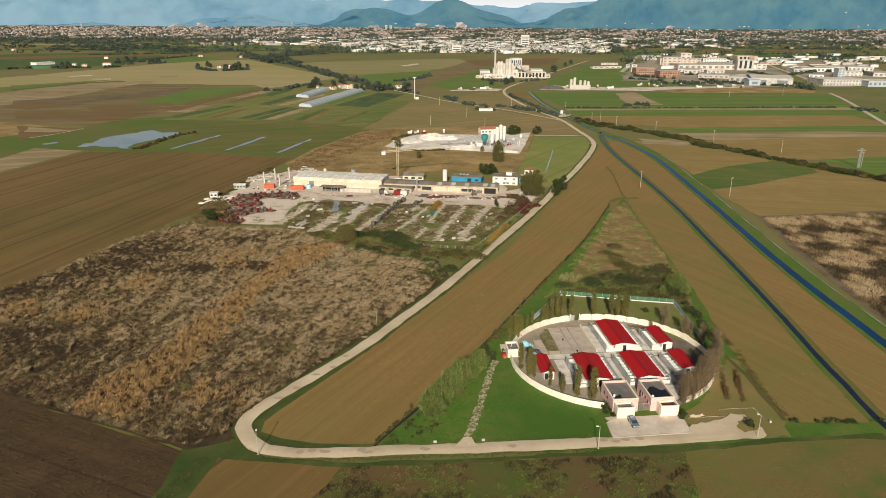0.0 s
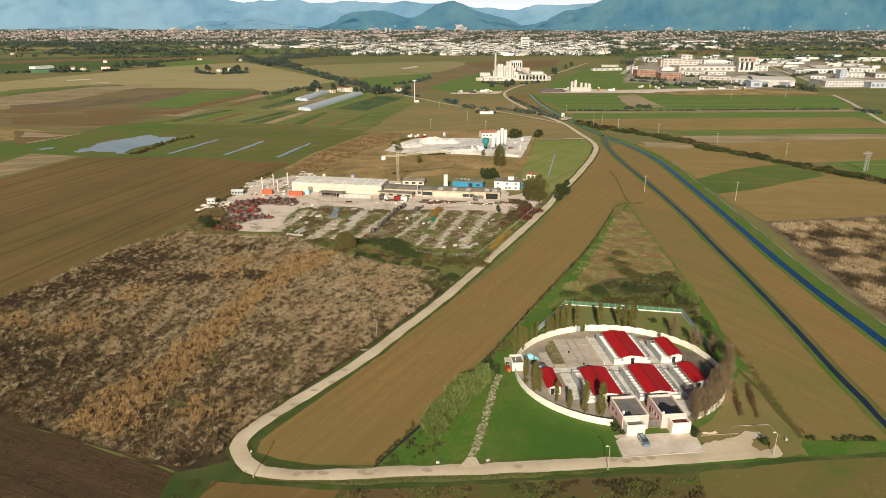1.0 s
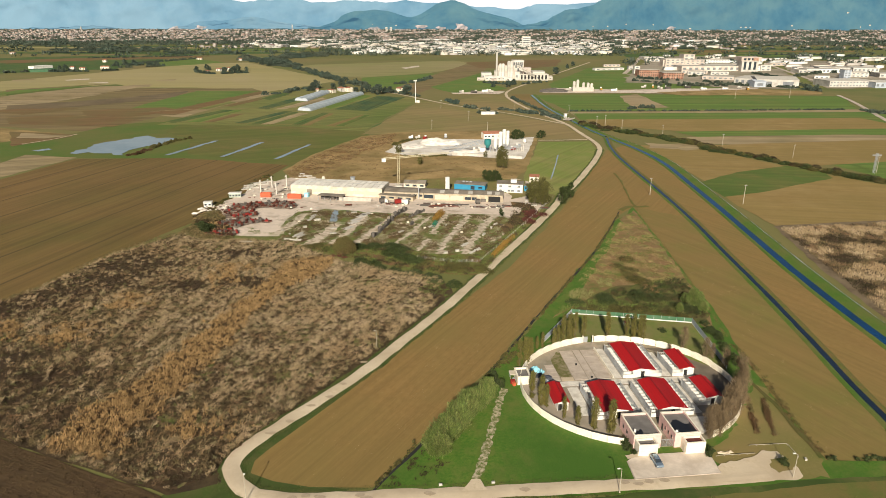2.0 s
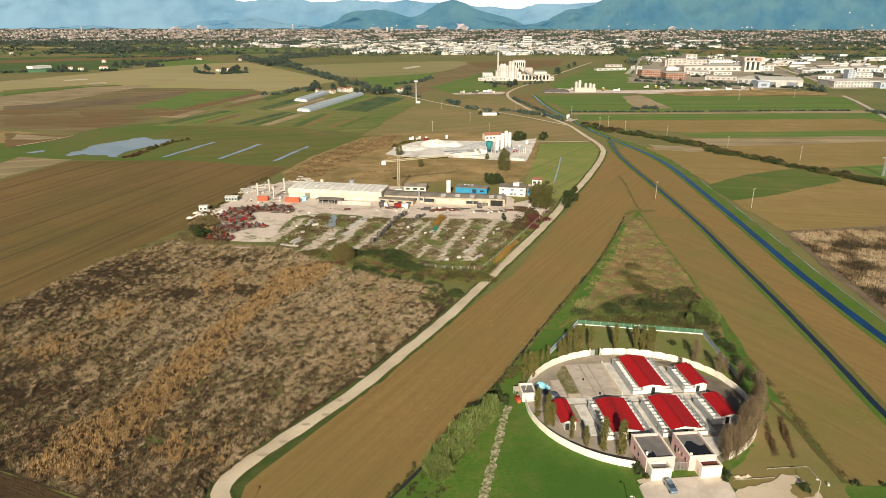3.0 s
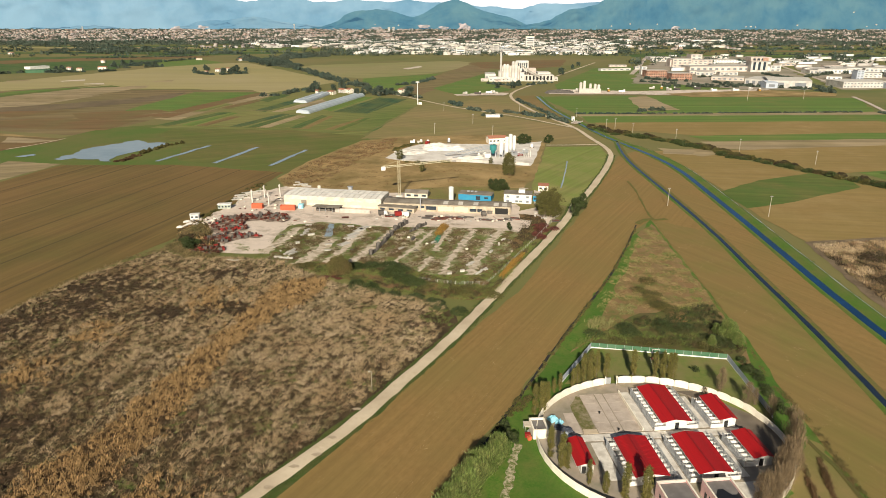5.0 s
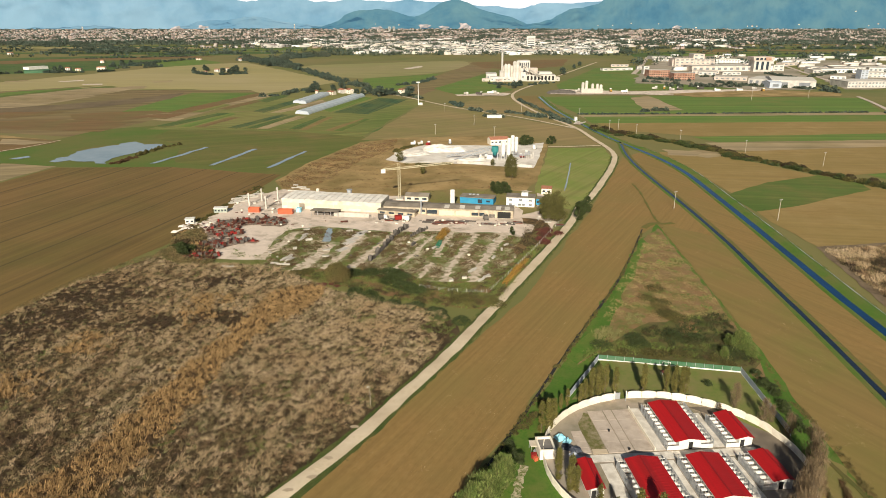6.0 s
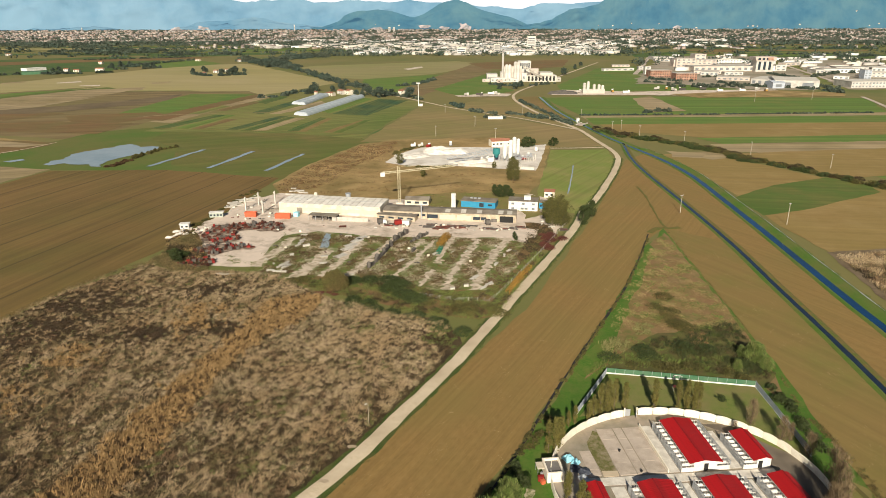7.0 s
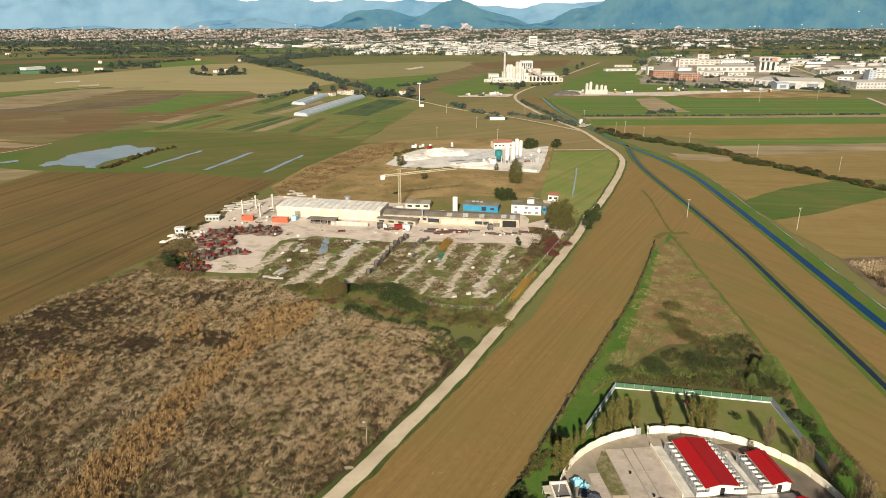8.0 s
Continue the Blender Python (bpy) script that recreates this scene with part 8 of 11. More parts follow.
def bar_stack(x, y, turn, long, count, seed):
    """Rusty bars lying side by side on two sleepers."""
    r = random.Random(seed)
    top = empty("bar_stack", pose(x, y, 0.1, 0, 0, turn), "dark rusty steel bars laid out on the yard", "steel bars", "bars before the workshop")
    for e in (0.15, 0.8):
        part("sleeper", boxes((long * e, -0.2, 0, long * e + 0.2, count * 0.55, 0.15)), m_wood_pole, top)
    for i in range(count):
        part("bar", bevelled(boxes((r.uniform(-0.6, 0.3), i * 0.55, 0.15, long + r.uniform(-0.8, 0.4), i * 0.55 + 0.3, 0.15 + r.uniform(0.2, 0.5))), 0.02), m_ruststeel if r.random() < 0.7 else m_greysteel, top)


bar_stack(-12.0, 364.0, 8, 7.0, 9, 1)
bar_stack(-3.6, 365.0, 5, 6.5, 9, 2)
bar_stack(-60.5, 366.6, 10, 3.5, 4, 3)
for k, (x, y) in enumerate([(-51.6, 327.6), (-50.6, 333.0), (-50.0, 338.0), (-49.4, 343.0)]):
    p = empty("concrete_slab", pose(x, y, 0.1, 0, 0, 70 + 5 * k), "pale cracked concrete slab lying on the ground", "slab", "slabs in the yard")
    part("body", bevelled(boxes((-2.1, -1.5, 0, 2.1 - 0.3 * (k % 2), 1.5, 0.22)), 0.04), m_slab, p)
    part("broken_edge", bevelled(boxes((-0.6, -2.0, 0, 1.3, -1.52, 0.14)), 0.04), m_slab, p)

for k, (x, y) in enumerate([(-40.7, 584.1), (-33.9, 582.6), (-26.3, 580.4), (-7.4, 588.7), (21.9, 530.9), (18.4, 527.6), (47.9, 534.7), (52.0, 548.4), (58.6, 570.3)]):
    p = empty("plant_machine", pose(x, y, 0.1, 0, 0, k * 31), "pale dusty machine standing in the stone yard", "machine")
    part("body", bevelled(boxes((0, 0, 0.5, 4.0, 2.2, 2.4)), 0.1), (m_white, m_precast, m_redpaint, m_galv)[k % 4], p)
    part("cab", bevelled(boxes((2.6, 0.2, 2.4, 3.9, 2.0, 3.4)), 0.08), m_white, p)
    for i in range(2):
        part("track", boxes((0.1, -0.1 + i * 1.8, 0, 3.9, 0.5 + i * 1.8, 0.5)), m_tyre, p)


# ---- plants ----
rng_t = random.Random(77)
poplars = [tree("poplar", 9.0, 0.80, 0.9, "column", m_poplar, s, 2300, 0.17, "slender poplar with thinning olive-gold leaves", "tree", 46, 14) for s in (11, 12, 13, 14)]
bare = [tree("poplar", 8.4, 1.35, 0.5, "column", m_poplar_bare, s, 1900, 0.15, "nearly bare brown poplar with upswept twigs", "tree", 50, 18) for s in (21, 22, 23)]
for p in (*poplars, *bare):
    tagged(p, group="poplars round the kennels")
for (x, y), s in zip([(20.1, 189.0), (21.9, 189.3), (23.5, 192.0), (21.9, 171.3), (23.9, 167.3), (25.3, 166.9), (29.2, 161.8), (32.3, 159.0), (36.1, 156.9), (39.9, 155.4), (26.6, 199.9), (28.4, 201.0), (33.6, 203.9), (35.5, 205.1), (37.5, 206.2), (39.6, 207.1), (42.6, 207.9), (50.0, 207.3), (56.4, 208.0), (58.7, 208.1), (60.5, 207.5), (32.1, 201.9), (22.6, 190.5)],
                     (0.95, 1.1, 0.9, 0.95, 1.0, 0.8, 0.72, 0.62, 0.95, 1.05, 0.5, 0.55, 0.75, 0.9, 0.95, 0.95, 0.85, 0.95, 0.85, 1.0, 0.45, 0.7, 0.8)):
    put(rng_t.choice(poplars), x, y, rng_t, s * 0.96, s * 1.04, 0.05)
for x, y in [(60.6, 208.1), (61.8, 208.1)]:
    put(poplars[1], x, y, rng_t, 0.8, 0.9, 0.05)
for (x, y), s in zip([(72.9, 201.6), (67.6, 198.5), (77.1, 194.2), (80.8, 188.1), (79.4, 194.7), (65.1, 155.5), (64.6, 157.4), (66.9, 156.8), (68.6, 157.8), (71.0, 159.5), (66.9, 154.9), (67.0, 159.1), (72.6, 162.3), (74.4, 164.4), (77.0, 168.1), (78.8, 171.2), (79.5, 174.3), (81.0, 179.2), (74.7, 168.0), (71.7, 163.6), (64.2, 153.9)],
                     (0.8, 0.35, 0.8, 0.75, 0.6, 0.95, 0.8, 0.9, 0.9, 0.95, 0.8, 0.75, 1.0, 1.05, 1.05, 1.1, 1.15, 1.0, 0.9, 0.9, 0.7)):
    put(rng_t.choice(bare), x, y, rng_t, s * 0.96, s * 1.04, 0.2)

willows = [tree("shrub_tree", 6.0, 2.3, 0.6, "round", m_willow, s, 4400, 0.16, "dense grey-green shrub tree at the meadow's edge", "tree", 50, 10) for s in (31, 32, 33)]
for p in willows:
    tagged(p, group="shrub trees along the meadow")
for (x, y), s in zip([(-3.8, 146.3), (-3.0, 149.4), (-1.3, 152.5), (-1.9, 147.1), (0.2, 155.0), (1.7, 157.3), (2.9, 159.7), (4.5, 162.1), (5.7, 164.3), (7.4, 166.5), (8.7, 168.5), (9.9, 170.8), (-4.8, 148.3), (3.6, 163.9), (0.9, 158.5), (9.4, 173.8)],
                     (0.95, 1.0, 1.1, 0.7, 1.1, 1.05, 1.1, 1.0, 1.05, 0.95, 1.0, 0.9, 0.8, 0.9, 0.9, 0.7)):
    put(rng_t.choice(willows), x, y, rng_t, s * 0.95, s * 1.08)
for (x, y), s in zip([(86.9, 234.1), (84.9, 238.0), (88.8, 229.8), (80.6, 229.5), (90.4, 238.1)], (1.0, 0.6, 0.7, 0.5, 0.6)):
    put(rng_t.choice(willows), x, y, rng_t, s * 0.9, s)
oaks = [tree("broad_tree", 13.0, 3.2, 1.2, "round", m_leaf_gold, s, 3400, 0.26, "broad tree with thinning olive leaves", "tree", 34, 14) for s in (41, 42)]
darks = [tree("broad_tree", 8.6, 2.7, 0.9, "round", m_leaf, s, 2800, 0.26, "dark green broad tree", "tree", 22, 12) for s in (43, 44)]
for (x, y), s in zip([(43.3, 374.3), (45.1, 371.0), (47.9, 371.7), (51.2, 373.8), (50.1, 369.5), (43.3, 382.8), (46.9, 386.5), (49.8, 377.8), (47.0, 376.0)], (1.0, 1.0, 1.05, 1.0, 0.7, 0.7, 0.8, 1.0, 0.9)):
    put(rng_t.choice(oaks), x, y, rng_t, s * 0.95, s * 1.05)
for (x, y), s in zip([(60.9, 374.7), (64.2, 381.5), (67.3, 386.9), (63.0, 383.3), (24.5, 347.6), (19.3, 428.0), (22.7, 425.8), (26.3, 427.2), (28.4, 424.6), (22.1, 434.9), (25.5, 432.6)], (1.0, 1.0, 0.95, 0.8, 0.55, 0.8, 0.75, 0.7, 0.6, 0.6, 0.6)):
    put(rng_t.choice(darks), x, y, rng_t, s * 0.9, s * 1.05)
for (x, y), s in zip([(51.7, 581.7), (54.9, 584.2), (49.8, 585.7), (58.2, 587.4), (74.3, 590.2), (76.9, 592.7), (72.0, 590.1), (32.0, 468.4), (33.7, 466.9), (31.1, 471.9), (-43.8, 517.0), (-25.2, 477.5), (22.6, 504.4)], (1.0, 0.9, 0.7, 0.7, 0.8, 0.7, 0.6, 1.1, 0.9, 0.7, 0.7, 0.5, 0.4)):
    put(rng_t.choice(darks if y > 540 else oaks), x, y, rng_t, s * 0.9, s * 1.05)
round_bush = tree("bush", 6.0, 2.3, 0.3, "round", m_rank, 36, 3000, 0.2, "large round olive-green bush by the yard", "bush", 40, 10)
for (x, y), s in zip([(-49.4, 287.4), (-46.9, 287.8), (-48.0, 290.0), (-51.2, 289.2), (-45.6, 290.2)], (1.15, 1.1, 1.2, 0.95, 0.9)):
    put(round_bush, x, y, rng_t, s * 0.95, s * 1.1)
bush = tree("bush", 1.8, 1.0, 0.1, "round", m_leaf, 51, 900, 0.14, "small dark evergreen bush", "bush", 20, 6)
for (x, y), s in zip([(42.2, 150.6), (42.6, 149.0), (61.3, 146.9), (62.4, 148.4), (77.4, 143.8), (43.9, 147.5), (13.6, 177.3), (12.3, 179.4)], (1.1, 1.0, 0.9, 0.8, 1.1, 0.7, 1.3, 1.2)):
    put(bush, x, y, rng_t, s, s * 1.1, 0.05)
for (x, y), s in zip([(69.8, 212.4), (68.7, 214.1)], (0.9, 0.4)):
    put(bush, x, y, rng_t, s, s * 1.1, 0.05)
for p in (*poplars, *bare, *willows, *oaks, *darks, bush, round_bush):
    discard(p)

# hedges and undergrowth
thicket("scrub", [(46.3, 236.9), (59.2, 241.4), (70.1, 240.5), (79.9, 236.2), (87.7, 229.7)], 9, 2.0, m_leaf, "dark undergrowth behind the kennel fence", per_m=200, size=0.22, seed=61)
thicket("scrub", [(50.3, 228.7), (61.5, 231.7), (71.6, 229.3), (82.8, 224.3)], 6, 1.6, m_leaf_autumn, "olive undergrowth behind the kennel fence", per_m=150, size=0.22, seed=62)
thicket("scrub", [(69.8, 280.7), (69.9, 259.2), (82.8, 263.0), (89.0, 259.8)], 10, 1.2, m_leaf_autumn, "low olive scrub on rough ground", per_m=140, size=0.20, seed=63)
thicket("scrub", [(87.5, 247.0), (88.0, 241.0), (89.6, 232.5)], 5, 2.2, m_leaf, "dark bushes beside a field edge", per_m=180, size=0.22, seed=64)
thicket("hedge", [(86.4, 219.4), (86.6, 205.3), (85.9, 192.7), (85.4, 184.2)], 4, 1.8, m_leaf, "dark hedge along the kennel plot", per_m=150, size=0.22, seed=65)
thicket("hedge", [(88.6, 146.5), (96.6, 146.5), (113.7, 146.6), (129.4, 146.0)], 1.6, 0.9, m_leaf, "low dark hedge along a ditch", per_m=70, size=0.18, seed=67)
thicket("hedge", [(-17.4, 134.0), (-11.4, 145.1), (-6.0, 154.3), (1.6, 167.6), (10.4, 183.8)], 1.4, 1.0, m_leaf_autumn, "dry hedge between meadow and ploughed field", per_m=60, size=0.18, seed=68)
thicket("hedge", [(10.4, 183.8), (20.8, 205.3), (33.6, 231.5), (49.4, 264.1), (65.1, 296.8), (87.6, 353.2)], 1.4, 0.9, m_leaf_autumn, "dry hedge between meadow and ploughed field", per_m=60, size=0.18, seed=69)
thicket("hedge", [(11.4, 186.0), (14.8, 190.3), (19.2, 196.4), (23.3, 204.5)], 3.0, 1.5, m_leaf_autumn, "olive bushes along a field edge", per_m=90, size=0.2, seed=70)
thicket("hedge", [(7.9, 174.3), (11.1, 180.6), (13.6, 184.1)], 3.0, 2.2, m_leaf, "dark bushes beside the meadow track", per_m=140, size=0.22, seed=71)
for k in range(3):
    thicket("hedge", [(x + 2.5 * k, y + 3 * k) for x, y in [(124.0, 672.2), (139.5, 636.2), (161.8, 616.9), (187.7, 581.0), (205.3, 533.4)]], 11, 2.7, (m_leaf, m_leaf_autumn, m_weed_brown)[k], "dark hedge between canal and fields", per_m=90, size=0.55, seed=72 + 300 * k)
    thicket("hedge", [(x + k, y + 2 * k) for x, y in [(205.3, 533.4), (228.3, 501.7), (243.8, 471.2), (261.5, 444.2), (278.4, 416.9), (300.7, 382.1)]], 9, 2.7, (m_leaf, m_leaf_autumn, m_weed_brown)[k], "dark hedge across the fields", per_m=90, size=0.5, seed=73 + 300 * k)
thicket("hedge", [(198.8, 782.2), (214.1, 804.0), (228.3, 793.9)], 8, 4.0, m_wood, "dark bushes in a green field", per_m=40, size=0.8, seed=74)
thicket("hedge", [(310.8, 1081.3), (395.3, 1067.2), (467.4, 1071.2), (509.2, 1029.0), (522.6, 988.7)], 9, 5.0, m_wood, "dark hedge before the factories", per_m=30, size=1.0, seed=75)
thicket("hedge", [(-28.4, 291.2), (-23.2, 293.3), (-34.3, 295.0), (-39.9, 301.0)], 10, 2.2, m_leaf, "dark thicket at the edge of the yard", per_m=190, size=0.26, seed=76)
thicket("hedge", [(-44.9, 277.4), (-28.7, 268.9), (-18.5, 264.9), (-3.7, 257.1), (1.1, 247.6)], 8, 2.0, m_leaf, "dark undergrowth between yard and reeds", per_m=170, size=0.26, seed=77)
thicket("hedge", [(-130.4, 313.6), (-127.2, 328.8), (-117.4, 309.2), (-107.5, 304.9)], 9, 2.6, m_drybush, "tan dry bushes at the yard's corner", per_m=240, size=0.22, seed=78)
thicket("hedge", [(-133.1, 328.6), (-130.6, 334.0), (-122.3, 316.7)], 6, 3.6, m_leaf, "dark bushes at the yard's corner", per_m=170, size=0.3, seed=88)
thicket("hedge", [(35.3, 361.2), (38.6, 356.7), (42.8, 352.4), (39.8, 343.8), (36.0, 335.6)], 7, 1.6, m_leaf_red, "dark red autumn bushes by the yard", per_m=170, size=0.24, seed=79)
thicket("creeper", [(-58.0, 285.6), (-52.0, 284.6), (-46.0, 284.8), (-43.0, 287.0)], 3.4, 0.5, m_leaf_red, "red autumn creeper on the ground", per_m=160, size=0.2, seed=80)
thicket("hedge", [(-129.2, 346.0), (-132.6, 365.7), (-131.3, 384.8), (-129.0, 410.0), (-124.5, 436.8), (-120.7, 439.1)], 4, 1.0, m_leaf_autumn, "weeds along the yard's edge", per_m=70, size=0.24, seed=81)
thicket("hedge", [(-54.5, 549.9), (-40.9, 576.2), (-32.5, 584.2)], 6, 1.6, m_leaf_autumn, "dry scrub round the stone yard", per_m=70, size=0.4, seed=82)
thicket("hedge", [(-39.8, 507.9), (-24.3, 508.2), (-7.5, 508.5), (-2.3, 509.8)], 5, 1.4, m_leaf_autumn, "dry scrub before the stone yard", per_m=70, size=0.4, seed=83)
thicket("reed_fringe", [(-249.4, 504.5), (-245.0, 513.0), (-244.6, 530.5), (-244.2, 544.5)], 4.5, 1.6, m_mat_gold, "tan dry reed fringe along the pond", "reeds", per_m=90, size=0.5, seed=84)
thicket("reed_fringe", [(-244.4, 535.1), (-242.9, 551.7), (-238.9, 569.5), (-230.1, 585.7)], 4, 2.2, m_leaf_autumn, "dark bushes on the pond's bank", "bushes", per_m=90, size=0.5, seed=89)
thicket("verge_weeds", [(-55.0, 131.5), (-57.5, 126.0), (-58.6, 118.0), (-60.6, 106.0)], 5.5, 0.5, m_verge_grass, "rank green weeds on the verge", "weeds", per_m=190, size=0.13, seed=85)
for off, m in ((1.9, m_yard_weed), (-2.3, m_weed_green)):
    row_tufts("ditch_weeds", [(x + off, y) for x, y in DITCH[4:]], 0.7, 6, 0.3, m, "weeds along the ditch", 86)
thicket("canal_weeds", [(x + 7, y + 5) for x, y in CANAL[4:]], 4, 0.5, m_weed_green, "grass along the canal bank", "weeds", per_m=22, size=0.25, seed=87)

thicket("hedge", [(-44.5, 291.8), (-36.0, 288.8), (-27.3, 285.9), (-17.7, 282.1)], 12, 2.0, m_leaf, "dense dark bushes between yard and reeds", per_m=330, size=0.26, seed=211)
thicket("hedge", [(-65.7, 298.0), (-56.7, 297.0), (-47.1, 291.7)], 8, 1.6, m_leaf_autumn, "olive undergrowth between yard and reeds", per_m=170, size=0.26, seed=212)
thicket("hedge", [(-16.5, 279.7), (-4.3, 272.8), (5.4, 268.6), (11.1, 267.8)], 9, 1.6, m_leaf_autumn, "rank olive weeds between yard and reeds", per_m=170, size=0.24, seed=213)
thicket("hedge", [(8.9, 270.4), (14.4, 281.3), (22.3, 302.8), (30.2, 324.8)], 3.5, 0.7, m_weed_green, "rank weeds inside the wire fence", per_m=150, size=0.22, seed=214)
thicket("hedge", [(-131.1, 333.4), (-130.6, 342.7), (-126.7, 346.0), (-120.0, 333.6)], 11, 2.2, m_drybush, "tan dry bushes at the yard's western edge", per_m=260, size=0.22, seed=231)
thicket("hedge", [(-125.8, 321.9), (-123.1, 326.2), (-117.3, 322.1)], 9, 2.4, m_leaf, "dark bushes at the yard's western edge", per_m=200, size=0.28, seed=232)

for k, row in enumerate(([(81.1, 173.2), (78.4, 163.4), (76.6, 156.2)], [(85.0, 172.2), (82.5, 163.5), (80.6, 155.6)])):
    row_tufts("weed_row", row, 0.45, 16, 1.0, m_yard_weed, "row of withered brown weeds in dry grass", 251 + k)
    row_tufts("weed_row", [(x + 0.4, y + 0.2) for x, y in row], 0.5, 10, 0.8, m_drybush, "row of tan withered weeds in dry grass", 261 + k)
row_tufts("edge_weeds", [(89.6, 204.0), (90.2, 186.2), (89.6, 176.3), (88.7, 165.1), (88.3, 155.9), (88.6, 148.8)], 1.1, 14, 0.7, m_rank, "rank olive weeds along a field edge", 255)
row_tufts("edge_weeds", [(99.2, 362.0), (95.8, 300.0), (93.0, 250.0), (91.2, 222.0), (88.4, 206.0)], 0.7, 7, 0.4, m_rank, "rank olive weeds along a field edge", 258)

# reeds and withered weeds in great numbers
R = np.random.RandomState(7)
BED = [(-184.9, 182.5), (-169.9, 222.2), (-159.1, 248.2), (-150.5, 283.8), (-132.3, 312.6), (-116.8, 303.7), (-96.4, 305.2), (-76.0, 301.3), (-50.2, 278.8), (-23.4, 264.8), (-8.6, 261.1), (-3.4, 249.2), (-3.4, 243.5), (-8.7, 228.2), (-21.2, 202.6), (-35.9, 176.8), (-47.8, 156.0), (-53.8, 143.5), (-54.8, 136.8), (-62.7, 131.5), (-96.8, 144.5), (-125.9, 156.7)]
GOLD = [(-69.3, 276.2), (-60.0, 281.0), (-50.3, 279.8), (-53.8, 260.7), (-64.9, 244.7), (-71.1, 222.2), (-71.1, 197.7), (-75.6, 173.2), (-80.4, 157.0), (-79.5, 141.3), (-97.2, 145.2), (-98.1, 161.6), (-88.6, 175.6), (-86.0, 197.4), (-78.7, 227.1), (-73.8, 255.8)]
GOLD_PATCHES = [(-118.5, 232.0, 8, 8), (-126.5, 205.0, 9, 8), (-91.5, 262.0, 8, 12), (-64.0, 156.0, 8, 6), (-150.0, 206.0, 9, 6)]
DARK_PATCHES = [(-134.7, 271.0, 16, 11), (-139.0, 252.0, 15, 9), (-148.0, 238.0, 12, 9), (-162.0, 226.0, 9, 8), (-82.5, 252.0, 9, 7), (-106.0, 248.4, 11, 7), (-118.0, 178.3, 11, 5), (-136.5, 188.7, 9, 5), (-60.0, 133.5, 8, 4), (-8.0, 245.0, 7, 8), (-96.0, 285.0, 10, 5)]


def blob(q, patches, size, seed):
    """How far inside the nearest of some uneven patches (x, y, half width, half depth) each place lies."""
    v = np.max([1 - ((q[:, 0] - x) / a) ** 2 / 1.5 - ((q[:, 1] - y) / b) ** 2 / 1.5 for x, y, a, b in patches], axis=0)
    return np.maximum(v, -1.5) + 0.70 * waves(q, size * 1.5, seed) + 0.45 * waves(q, size * 0.5, seed + 1)


def bed_kinds(q, grain):
    """Which places of the bed bear golden reeds, dark withered weeds or green weeds; the rest is pale reeds, thick where tone is high."""
    soft = q + np.c_[waves(q, 8, 31), waves(q, 8, 32)] * 1.6 + R.normal(0, 0.7 * grain, q.shape)
    gold = inside(soft, GOLD) | (blob(q, GOLD_PATCHES, 6, 33) + R.normal(0, 0.5 * grain, len(q)) > 0.85)
    run = np.c_[q[:, 0] - 0.27 * q[:, 1], 0.42 * q[:, 1]]  # the growth runs in streaks along the golden band
    tone = (0.70 * waves(run, 11, 3) + 0.60 * waves(run, 5, 4) + 0.40 * waves(q, 3.2, 9) - 0.95 * np.exp(-((q[:, 0] + 100) / 55) ** 2 - ((q[:, 1] - 158) / 34) ** 2)
            + 0.55 * np.exp(-((q[:, 0] + 25) / 32) ** 2 - ((q[:, 1] - 240) / 34) ** 2) - 0.40 * np.clip((-90 - q[:, 0]) / 40, 0, 1))
    dark = (blob(q, DARK_PATCHES, 6, 35) + R.normal(0, 0.70 * grain, len(q)) > 0.12) | (tone + R.normal(0, 0.40 * grain, len(q)) < -1.65)
    green = (waves(q, 18, 14) + 0.6 * waves(q, 5, 15) + R.normal(0, 0.25 * grain, len(q)) > 1.25) & ~gold
    return gold, dark & ~gold, tone, green & ~dark


def bed_height(q, gold, dark, green):
    h = np.where(gold, 1.35, np.where(dark, 0.55, np.where(green, 0.6, 1.0)))
    return h * np.clip(0.62 + 0.32 * waves(q, 2.6, 51) + 0.26 * waves(q, 6.0, 52), 0.15, 1.5)


# the matted mass of stems, leaves and litter: one uneven sheet, with the feathery tops standing on it; its stem colours
# hold painted shade
CELL = 0.6
gx, gy = np.meshgrid(np.arange(-186, 2, CELL), np.arange(129, 314, CELL))
q = np.c_[gx.ravel(), gy.ravel()] + R.uniform(-0.22, 0.22, (gx.size, 2))
gold, dark, tone, green = bed_kinds(q, 0.6)
z = bed_height(q, gold, dark, green) * R.uniform(0.80, 1.20, len(q))
within = inside(q, BED)
z = np.where(within, z, 0.0)
nx, ny = gx.shape[1], gx.shape[0]
k = (np.arange(ny - 1)[:, None] * nx + np.arange(nx - 1)[None]).ravel()
faces = np.c_[k, k + 1, k + nx + 1, k + nx]
keep = within[faces].sum(1) >= 3
faces = faces[keep]
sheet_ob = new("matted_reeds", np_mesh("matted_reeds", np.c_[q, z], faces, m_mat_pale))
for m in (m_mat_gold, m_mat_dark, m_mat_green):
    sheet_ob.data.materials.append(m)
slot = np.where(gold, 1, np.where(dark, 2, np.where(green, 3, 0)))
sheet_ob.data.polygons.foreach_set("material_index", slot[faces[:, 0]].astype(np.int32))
tagged(sheet_ob, "matted dry reed stems and withered leaves", "reeds", "", "stuff")

